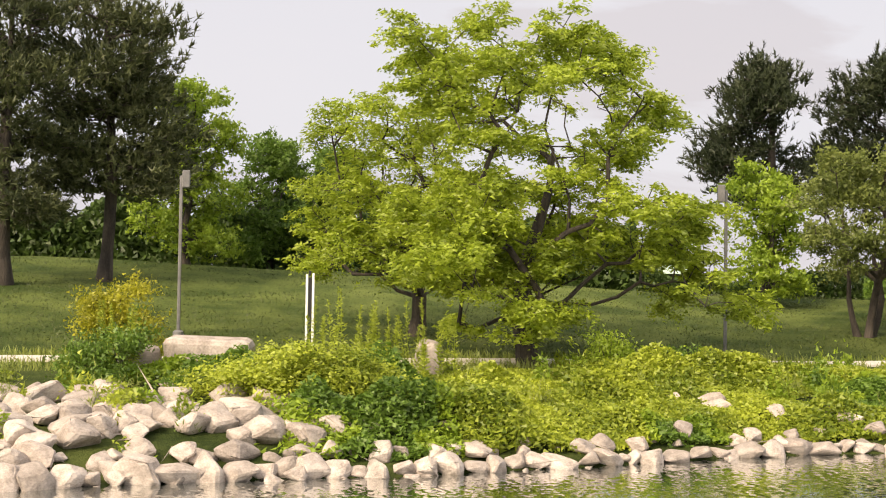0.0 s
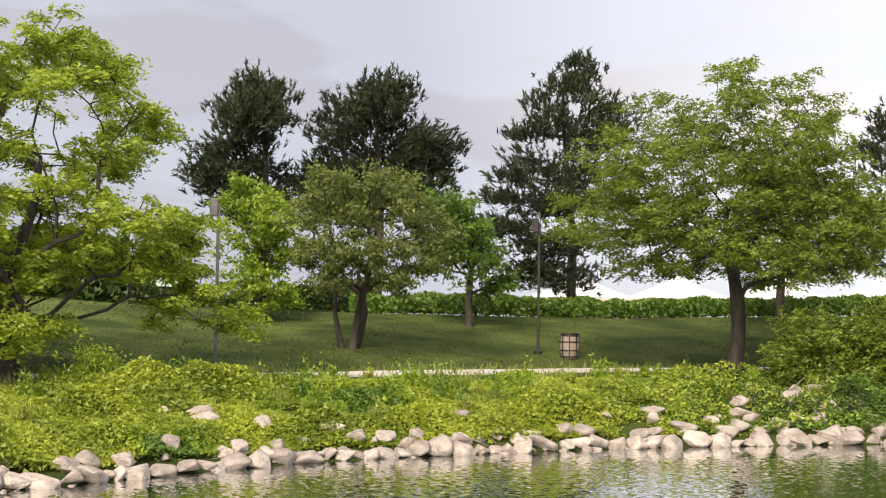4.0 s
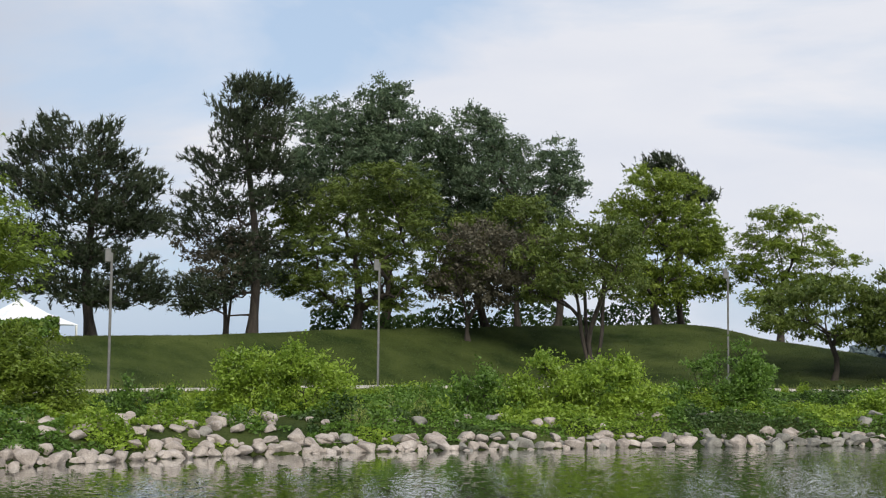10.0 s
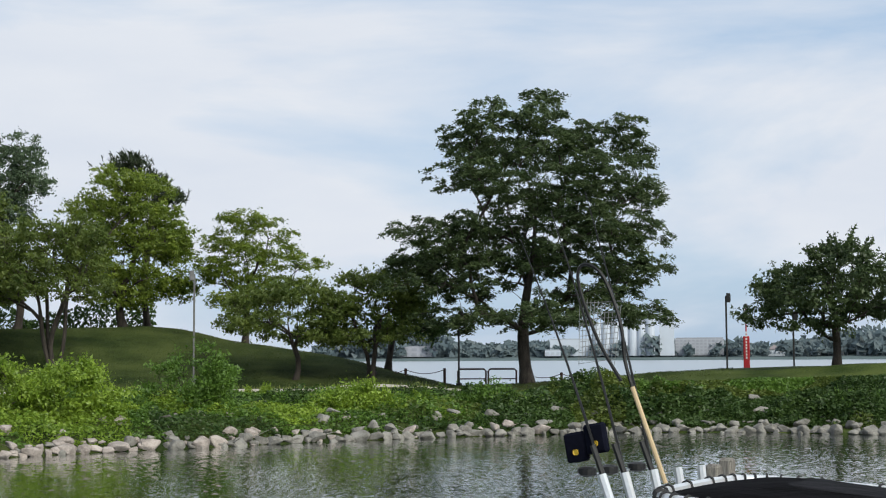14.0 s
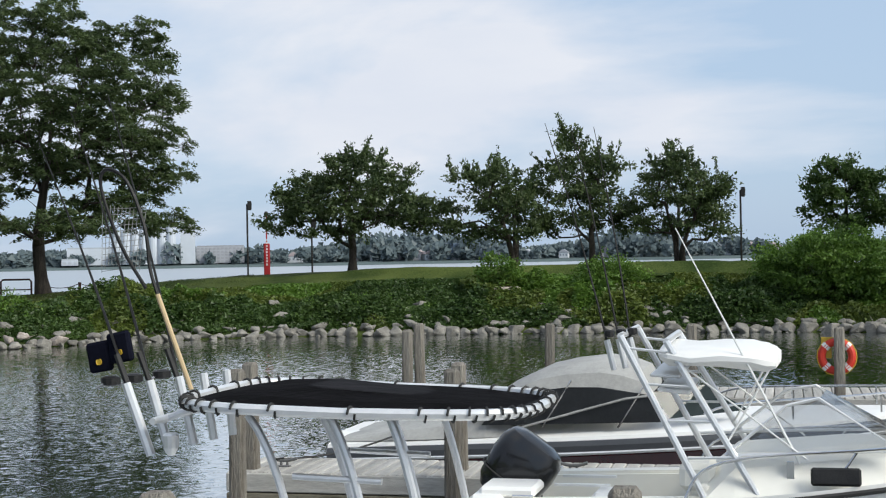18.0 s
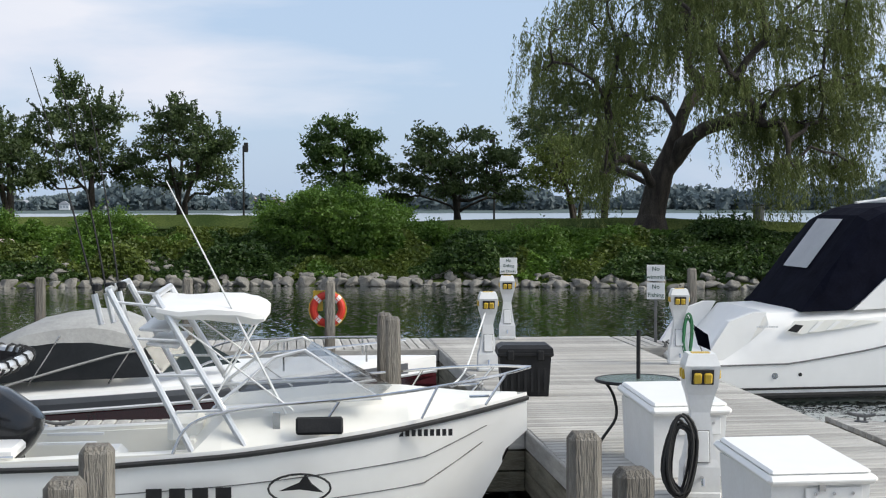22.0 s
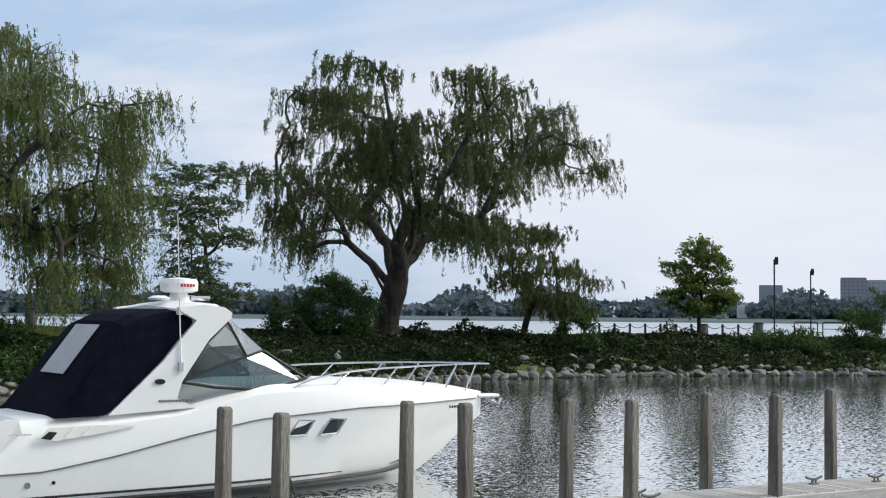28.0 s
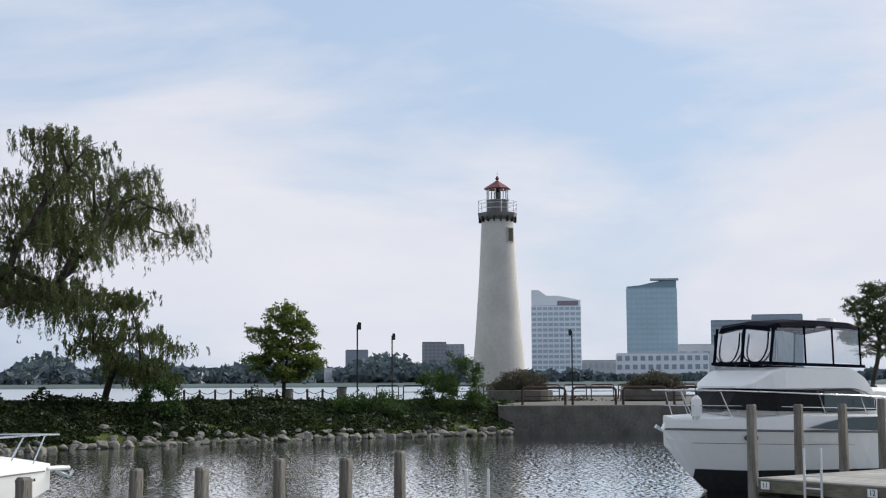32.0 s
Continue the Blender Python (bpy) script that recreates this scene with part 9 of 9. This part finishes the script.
def face(x, y):
    """Turn that makes a thing's front (-y) look back along the pier's viewer side."""
    return math.degrees(math.atan2(x, -y)) + 180


power_pedestal(9.03, 6.91, 1.13, -45, "white power pedestal with yellow covers and coiled black cable", "black")
power_pedestal(16.37, 12.66, 1.10, -45, "white dock power pedestal with yellow outlet covers and a green hose", "green")
power_pedestal(13.78, 14.0, 1.10, -40, "white dock power pedestal with yellow outlet covers by the black tote")
power_pedestal(17.35, 17.08, 1.10, -45, "white dock power pedestal carrying a sign at the dock's end")
power_pedestal(8.06, 3.02, 1.20, -75, "white dock power pedestal with yellow outlet covers on the near dock")


def text_obj(body, size, m, material, parent, name="lettering"):
    cu = bpy.data.curves.new(name, "FONT")
    cu.body, cu.size, cu.align_x, cu.align_y, cu.extrude = body, size, "CENTER", "CENTER", 0.002
    tmp = bpy.data.objects.new(name, cu)
    scene.collection.objects.link(tmp)
    me = bpy.data.meshes.new_from_object(tmp.evaluated_get(bpy.context.evaluated_depsgraph_get()))
    bpy.data.objects.remove(tmp)
    me.materials.clear()
    me.materials.append(material)
    ob = new(name, me)
    ob.parent = parent
    ob.matrix_local = m
    return ob


SIGNGREEN = mat("dark_green_letters", (0.02, 0.07, 0.04), 0.6, second=(0.03, 0.09, 0.05))


def sign(x, y, z0, z1, turn, boards, label, post_top):
    r = thing("dock_sign", pose(x, y, z0, rz=turn), label, "sign", "dock signs")
    if post_top:
        part("post", box_bm(0.05, 0.05, z1 - z0, (0, 0.03, (z1 - z0) / 2), 0.005), GALV, r)
    for (za, zb, lines, w) in boards:
        part("board", box_bm(w, 0.012, zb - za, (0, 0, (za + zb) / 2 - z0), 0.003), WHITE, r, "white sign board")
        n = len(lines)
        for i, ln in enumerate(lines):
            text_obj(ln, (zb - za) / n * 0.72 if len(ln) < 9 else (zb - za) / n * 0.6, pose(0, -0.009, zb - z0 - (i + 0.5) * (zb - za) / n, 90), SIGNGREEN, r)


sign(17.35, 17.05, 1.74, 2.12, -45, [(1.83, 2.11, ("No", "Grilling", "on Docks"), 0.30)], "small white no grilling sign on top of a pedestal", True)
sign(18.70, 14.9, DECK, 2.02, -52, [(1.74, 2.01, ("No", "Swimming"), 0.30), (1.43, 1.71, ("No", "Fishing"), 0.30)], "white no swimming and no fishing signs on a post", True)


def dock_box(x, y, turn, w, d, h, label):
    r = thing("dock_box", pose(x, y, DECK, rz=turn), label, "storage box", "dock boxes")
    part("body", loft_bm([[Vector((a * w / 2 * k, b * d / 2 * k, z)) for a, b in ((-1, -1), (1, -1), (1, 1), (-1, 1))] for k, z in ((0.90, 0.0), (0.96, h * 0.86))]), WHITE, r, "white fibreglass body")
    part("lid", box_bm(w * 1.06, d * 1.08, h * 0.10, (0, 0, h * 0.90), 0.025, m=pose(0, 0, 0, 3)), GEL, r, "white overhanging lid")
    part("lid_crown", box_bm(w * 0.98, d * 0.98, h * 0.06, (0, 0, h * 0.97), 0.02, m=pose(0, 0, 0, 3)), GEL, r)
    part("hasp", box_bm(0.05, 0.02, 0.09, (0, -d * 0.5, h * 0.80), 0.004), STEEL, r)
    part("front_panel", box_bm(w * 0.55, 0.012, h * 0.22, (w * 0.12, -d * 0.487, h * 0.66), 0.004), WHITE, r)
    for k in (-1, 0, 1):
        part("bolt", lathe_bm([(0.012, 0), (0.008, 0.012)], 8), STEEL, r).matrix_local = pose(w * 0.12 + k * w * 0.18, -d * 0.495, h * 0.70, 90)


dock_box(9.85, 7.80, -36, 0.66, 1.08, 0.66, "large white fibreglass dock box behind the pedestal")
dock_box(8.29, 5.60, -36, 0.70, 1.06, 0.60, "white fibreglass dock box with overhanging lid")


def tote():
    r = thing("storage_tote", pose(12.35, 11.95, DECK, rz=-42), "black ribbed plastic storage tote on the dock", "storage box")
    part("body", loft_bm([[Vector((a * w, b * d, z)) for a, b in ((-1, -1), (1, -1), (1, 1), (-1, 1))] for w, d, z in ((0.28, 0.22, 0.0), (0.31, 0.25, 0.5))]), BLACK, r)
    for k in range(7):
        part("rib", box_bm(0.03, 0.02, 0.40, (-0.24 + 0.08 * k, -0.236, 0.26), m=pose(0, 0, 0, -3.4)), BLACK, r)
    part("rim", box_bm(0.68, 0.56, 0.05, (0, 0, 0.51), 0.012), BLACK, r)
    part("lid", loft_bm([[Vector((a * w, b * d, z)) for a, b in ((-1, -1), (1, -1), (1, 1), (-1, 1))] for w, d, z in ((0.335, 0.275, 0.535), (0.33, 0.27, 0.58), (0.27, 0.21, 0.62))]), BLACK, r)
    for sx in (-0.18, 0.18):
        part("latch", box_bm(0.08, 0.03, 0.12, (sx, -0.285, 0.50), 0.01), BLACK, r)


tote()


def patio_table():
    r = thing("patio_table", pose(10.3, 8.55, DECK, rz=20), "round glass patio table with curved black legs and umbrella pole", "table")
    part("glass_top", lathe_bm([(0.37, 0.645), (0.38, 0.65), (0.38, 0.662), (0.36, 0.665)], 28), mat("pebbled_table_glass", (0.10, 0.14, 0.12), 0.25, second=(0.16, 0.2, 0.18), scale=20, bump=0.3, bump_scale=80), r, "pebbled green glass top")
    part("rim", tube_bm([(0.385 * math.cos(k * math.pi / 16), 0.385 * math.sin(k * math.pi / 16), 0.655) for k in range(33)], 0.016, 6), BLACK, r)
    for k in range(4):
        a = k * math.pi / 2 + 0.5
        c, s = math.cos(a), math.sin(a)
        part("leg", tube_bm(spline([(0.30 * c, 0.30 * s, 0.64), (0.22 * c, 0.22 * s, 0.5), (0.20 * c, 0.20 * s, 0.3), (0.33 * c, 0.33 * s, 0.1), (0.36 * c, 0.36 * s, 0.0)], 4), 0.014, 6), BLACK, r)
    part("umbrella_pole", tube_bm([(0.03, 0, 0.02), (0.03, 0, 1.12)], 0.02, 8), BLACK, r)


patio_table()


def lifebuoy():
    m = pose(12.76, 16.30, 1.50, 0, 0, -38)
    r = thing("lifebuoy", m, "orange ring lifebuoy with reflective bands hung on a pile", "lifebuoy")
    bm = bmesh.new()
    n, k = 36, 10
    rings = [[bm.verts.new(((0.205 + 0.055 * math.cos(b)) * math.cos(a), -0.16 + 0.05 * math.sin(b), (0.205 + 0.055 * math.cos(b)) * math.sin(a))) for b in [2 * math.pi * j / k for j in range(k)]] for a in [2 * math.pi * i / n for i in range(n)]]
    for i in range(n):
        for j in range(k):
            bm.faces.new((rings[i][j], rings[(i + 1) % n][j], rings[(i + 1) % n][(j + 1) % k], rings[i][(j + 1) % k]))
    bmesh.ops.recalc_face_normals(bm, faces=bm.faces)
    part("ring", bm, ORANGE, r, "orange ring", smooth=True)
    for i in range(4):
        a = math.pi / 4 + i * math.pi / 2
        part("band", lathe_bm([(0.062, -0.03), (0.062, 0.03)], 12), WHITE, r, "white reflective band").matrix_local = pose(0.205 * math.cos(a), -0.16, 0.205 * math.sin(a), 0, -math.degrees(a), 0) @ Matrix.Diagonal((1, 0.8, 1, 1))
    part("grab_rope", tube_bm([(0.27 * math.cos(k * 0.2618), -0.16, 0.27 * math.sin(k * 0.2618) + 0.01 * math.sin(k * 3)) for k in range(25)], 0.008, 5), YELLOW, r)
    part("notice", box_bm(0.14, 0.02, 0.30, (-0.14, -0.125, 0.12), 0.004), YELLOW, r, "yellow instruction plate")


lifebuoy()


def cleat(x, y, turn):
    r = thing("dock_cleat", pose(x, y, DECK, rz=turn), "galvanised horn cleat bolted to the dock", "cleat", "dock cleats")
    part("base", box_bm(0.14, 0.06, 0.02, (0, 0, 0.01), 0.005), GALV, r)
    part("horn", tube_bm(spline([(-0.15, 0, 0.10), (-0.06, 0, 0.075), (0.06, 0, 0.075), (0.15, 0, 0.10)], 3), 0.018, 7), GALV, r)
    for s in (-0.035, 0.035):
        part("leg", tube_bm([(s, 0, 0.01), (s, 0, 0.075)], 0.015, 6), GALV, r)


for x, y, a in ((13.30, 7.95, -75), (12.57, 6.42, 3), (14.39, 6.12, -40), (14.0, 5.95, -40), (17.9, 3.08, -40), (17.6, 2.85, -40), (20.3, 1.02, -40), (18.2, 14.3, 20), (4.3, 15.2, -37), (10.9, 10.6, 53), (6.9, 13.3, -37), (20.9, 0.2, -40)):
    cleat(x, y, a)


def rope(pts, r0, label, mt=None):
    ob = part("mooring_line", tube_bm(spline(pts, 5), r0, 5), mt or RUBBER)
    tagged(ob, label, "rope", "mooring lines")


rope([(4.3, 15.2, 0.80), (4.2, 15.35, 0.76), (5.2, 15.7, 0.75), (6.3, 16.4, 0.86)], 0.012, "dark mooring line from the runabout to the finger dock")
rope([(9.35, 9.65, 1.30), (9.8, 10.1, 1.05), (10.9, 10.6, 0.79)], 0.009, "pale mooring line from the bow rail to the dock cleat", WHITE)
rope([(13.75, 14.0, 1.55), (12.3, 12.9, 0.95), (10.6, 11.4, 1.0), (9.5, 9.9, 1.35)], 0.012, "pale power cord sagging from a pedestal to the boat", WHITE)
rope([(18.2, 14.3, 0.79), (17.6, 13.2, 0.62), (17.9, 12.9, 0.78)], 0.012, "dark stern line of the express cruiser")
rope([(12.9, 5.75, 1.6), (12.95, 5.6, 1.2), (12.9, 5.72, 1.1)], 0.01, "dark rope end hanging on a pile")

# wedge between main dock and finger dock
wedge = thing("dock_corner", Matrix(), "triangular timber dock corner with planks laid aslant", "dock", kind="structure")
WA, WB_, WC, WD = Vector((11.62, 6.15, 0)), Vector((13.12, 6.22, 0)), Vector((13.62, 7.05, 0)), Vector((13.40, 8.45, 0))
bm = bmesh.new()
lo = [bm.verts.new((p.x, p.y, DECK - 0.30)) for p in (WA, WB_, WC, WD)]
hi = [bm.verts.new((p.x, p.y, DECK - 0.052)) for p in (WA, WB_, WC, WD)]
bm.faces.new(hi)
bm.faces.new(lo[::-1])
for k in range(4):
    bm.faces.new((lo[k], lo[(k + 1) % 4], hi[(k + 1) % 4], hi[k]))
part("frame", bm, TIMBER, wedge)
for k in range(18):
    t0, t1 = k / 18 + 0.004, (k + 1) / 18 - 0.004
    pts = [WA.lerp(WD, t0), WB_.lerp(WC, t0), WB_.lerp(WC, t1), WA.lerp(WD, t1)]
    bm = bmesh.new()
    a = [bm.verts.new((p.x, p.y, DECK + 0.006)) for p in pts]
    b = [bm.verts.new((p.x, p.y, DECK - 0.045)) for p in pts]
    bm.faces.new(a)
    bm.faces.new(b[::-1])
    for j in range(4):
        bm.faces.new((a[j], b[j], b[(j + 1) % 4], a[(j + 1) % 4]))
    bmesh.ops.recalc_face_normals(bm, faces=bm.faces)
    part("plank", bm, WOODGREY, wedge)

# ---- far right dock with the flybridge yacht ----
deck("finger_dock", Vector((32.0, -8.3, 0)), Vector((36.2, -13.9, 0)), 4.0, "wide timber dock beside the motor yacht")
for x, y, top in ((33.72, -7.03, 2.42), (34.80, -8.40, 2.40), (35.83, -9.78, 2.39), (36.79, -11.06, 2.50)):
    pile(x, y, top, 0.115)
for nm, x, y in (("11", 33.38, -7.27), ("12", 30.98, -9.07)):
    nb = thing("slip_number", pose(x - 0.03, y + 0.04, 0.53, rz=216.87), "small white plate with black slip number on the dock side", "sign", "slip numbers")
    part("plate", box_bm(0.26, 0.012, 0.18, (0, 0, 0), 0.004), WHITE, nb)
    text_obj(nm, 0.17, pose(0, -0.009, 0, 90), BLACK, nb)
lad = thing("dock_ladder", pose(32.18, -8.06, 0.0, rz=216.87), "grey metal swim ladder on the dock side", "ladder")
for s in (-0.24, 0.24):
    part("side_rail", tube_bm([(s, 0, -0.5), (s, 0, 1.45)], 0.03, 8), ALU, lad)
for k in range(5):
    part("rung", tube_bm([(-0.24, 0, -0.3 + 0.28 * k), (0.24, 0, -0.3 + 0.28 * k)], 0.02, 6), ALU, lad)
for s in (0, 0.42):
    r = thing("ladder_post", pose(27.6 + s * 0.3, -0.2 - s, 0), "thin grey ladder rail standing above the dock", "ladder", "ladder rails")
    part("bar", box_bm(0.07, 0.05, 2.3, (0, 0, 0.15), 0.01), ALU, r)

# ---- park furniture ----


def barrel():
    q = polar(-47.95, 49.5)
    z = ground_z(q.x, q.y)
    r = thing("litter_barrel", pose(q.x, q.y, z), "weathered barrel litter bin with dark hoops beside the path", "litter bin")
    part("staves", lathe_bm([(0.28, 0.0), (0.33, 0.22), (0.345, 0.43), (0.33, 0.65), (0.30, 0.84), (0.27, 0.84), (0.27, 0.6)], 20), mat("grey_barrel_wood", (0.20, 0.16, 0.13), 0.8, second=(0.34, 0.28, 0.24), scale=6, stretch=(4, 4, 0.4)), r)
    for zz, rr in ((0.06, 0.31), (0.28, 0.345), (0.58, 0.345), (0.80, 0.315)):
        part("hoop", lathe_bm([(rr, zz - 0.025), (rr + 0.012, zz), (rr, zz + 0.025)], 20), BRONZE, r)
    for k in range(8):
        a = k * math.pi / 4
        part("strap", box_bm(0.02, 0.04, 0.8, (0.338 * math.cos(a), 0.338 * math.sin(a), 0.42), m=pose(0, 0, 0, 0, 0, math.degrees(a))), BRONZE, r)
    part("rim", lathe_bm([(0.33, 0.84), (0.345, 0.86), (0.33, 0.89), (0.25, 0.89)], 20), BRONZE, r)


barrel()
q = polar(-79.40, 33.2)
mk = thing("marker_post", pose(q.x, q.y, ground_z(q.x, q.y) - 0.1, rz=80), "pair of pale metal posts holding a dark slat on the bank", "post")
for s in (-0.075, 0.075):
    part("upright", box_bm(0.055, 0.06, 2.35 + (0.0 if s > 0 else -0.05), (s, 0, 1.17), 0.008), WHITE, mk)
part("slat", box_bm(0.09, 0.03, 2.0, (0, 0.02, 1.25), 0.004), BRONZE, mk)
part("cap", box_bm(0.05, 0.05, 0.12, (-0.01, 0, 2.35), 0.01), BRONZE, mk)

q = polar(15.55, 73)
z = ground_z(q.x, q.y)
rc = thing("emergency_call_post", pose(q.x, q.y, z, rz=-15), "red emergency call post with a slim mast on the lawn", "call post")
part("pillar", box_bm(0.32, 0.30, 3.95 - z, (0, 0, (3.95 - z) / 2), 0.03), RED, rc)
part("mast", tube_bm([(0, 0, 3.9 - z), (0, 0, 5.45 - z)], 0.035, 8), RED, rc)
part("lamp", lathe_bm([(0.10, 5.4 - z), (0.13, 5.5 - z), (0.06, 5.62 - z)], 12), BRONZE, rc)
for i in range(9):
    part("lettering_bar", box_bm(0.08, 0.012, 0.10, (0, -0.155, 0.55 + i * 0.16)), WHITE, rc)

for az in (3.85, 5.1):
    a, b = polar(az, 75.5, 1.2), polar(az + 1.15, 75.5, 1.2)
    e, up = b - a, Vector((0, 0, 1.1))
    g = thing("guard_rail", Matrix.Translation(a), "dark red tubular guard rail hoop by the river", "railing", "river rails")
    part("hoop", tube_bm([Vector(), up * 0.9, up + e * 0.07, up + e * 0.93, up * 0.9 + e, e], 0.05, 8), RAIL, g, smooth=True)
    part("mid_bar", tube_bm([up * 0.52, up * 0.52 + e], 0.035, 6), RAIL, g)


def chain_fence(az_list, d, z, label):
    r = thing("chain_fence", Matrix(), label, "fence", "chain fences")
    ps = [polar(a, d, z) for a in az_list]
    for p in ps:
        part("post", tube_bm([p, p + Vector((0, 0, 0.85))], 0.075, 8), RAIL, r)
    for a, b in zip(ps, ps[1:]):
        part("chain", tube_bm([a.lerp(b, t) + Vector((0, 0, 0.78 - 0.9 * t * (1 - t))) for t in [i / 8 for i in range(9)]], 0.025, 4), RAIL, r)


chain_fence([0.2, 1.7, 3.3], 76, 1.5, "posts with a sagging chain along the river edge")
chain_fence([6.6, 8.1, 9.6], 76, 1.25, "posts with a sagging chain along the river edge")
chain_fence([78.2 + 0.62 * i for i in range(12)], 92, 1.72, "low posts with sagging chain beside the river")
for az in (83.0, 85.2, 55.9):
    q = polar(az, 90 if az > 80 else 70)
    z = ground_z(q.x, q.y)
    b = thing("litter_bin", pose(q.x, q.y, z), "small grey wire litter bin on the grass", "litter bin", "litter bins")
    part("basket", lathe_bm([(0.26, 0), (0.30, 0.8), (0.28, 0.82), (0.25, 0.4)], 14), GALV, b)
    part("rim", lathe_bm([(0.31, 0.8), (0.32, 0.86), (0.29, 0.88)], 14), BRONZE, b)


def hedge():
    """Clipped hedge and thicket along the crest, as sheets of leaves."""
    rng = np.random.default_rng(91)
    for nm, a0, a1, off, z0, z1, lf, dens, lab in (("hedge", -57, -34, 2.0, 0.1, 1.35, "mid", 900, "leafy hedge along the top of the grassy hill"),
                                                   ("thicket", -97, -66, 9.0, 0.1, 4.6, "dark", 1500, "dark wooded thicket behind the crest of the hill"),
                                                   ("thicket", -66, -56, 9.0, 0.1, 1.6, "dark", 1700, "dark low thicket behind the crest of the hill"),
                                                   ("thicket", -24, -8.5, 12.0, 0.1, 2.2, "dark", 260, "dark sparse undergrowth behind the crest of the hill")):
        n = int((a1 - a0) * dens)
        az = a0 + (a1 - a0) * rng.random(n)
        C = np.interp(az, LA[:, 0], LA[:, 3])
        d = C + off + rng.normal(size=n) * 0.9
        x, y = np.sin(np.radians(az)) * d, np.cos(np.radians(az)) * d
        top = z1 * ((0.66 + 0.10 * lattice(az * 2.3, az * 0 + z1)) if nm == "hedge" else (0.72 + 0.5 * lattice(az * 0.9, az * 0 + z1)))
        z = ground_many(x, y) + z0 + (top - z0) * rng.random(n)
        c = np.stack([x, y, z], -1)
        ob = leaves(nm, c, rng.normal(size=c.shape), (0.20 if z1 < 2 else 0.34) * (0.7 + 0.6 * rng.random(n)), 0.65, LEAF[lf], None, rng)
        tagged(ob, lab, "hedge" if nm == "hedge" else "woods", kind="stuff")


hedge()


def grass_tufts():
    """Rough grass along both edges of the path and dry tufts on the bank."""
    rng = np.random.default_rng(17)
    C, A, S = [], [], []
    for a0, a1, n in ((-94, 4, 16000), (-94, -60, 7000)):
        az = a0 + (a1 - a0) * rng.random(n)
        P = np.interp(az, LA[:, 0], LA[:, 2])
        d = P + np.where(rng.random(n) < 0.5, -1.5 - 1.6 * rng.random(n) ** 1.5, 1.15 + 0.5 * rng.random(n))
        x, y = np.sin(np.radians(az)) * d, np.cos(np.radians(az)) * d
        h = 0.08 + 0.24 * rng.random(n) ** 3
        z = ground_many(x, y) + h * 0.42
        C.append(np.stack([x, y, z], -1))
        A.append(rng.normal(size=(n, 3)) * 0.28 + np.array([0, 0, 1.0]))
        S.append(h)
    ob = leaves("grass_tufts", np.concatenate(C), np.concatenate(A), np.concatenate(S), 0.16, LEAF["grassy"], None, rng)
    tagged(ob, "rough grass tufts along the footpath", "grass", kind="stuff")


grass_tufts()

# quay behind and below the viewer
qb = box_bm(16, 40, 2.8, (0, -19.4, -0.1))
tagged(part("wall_quay_near", qb, CONCRETE), "concrete quay where the viewer stands", "quay", kind="structure")
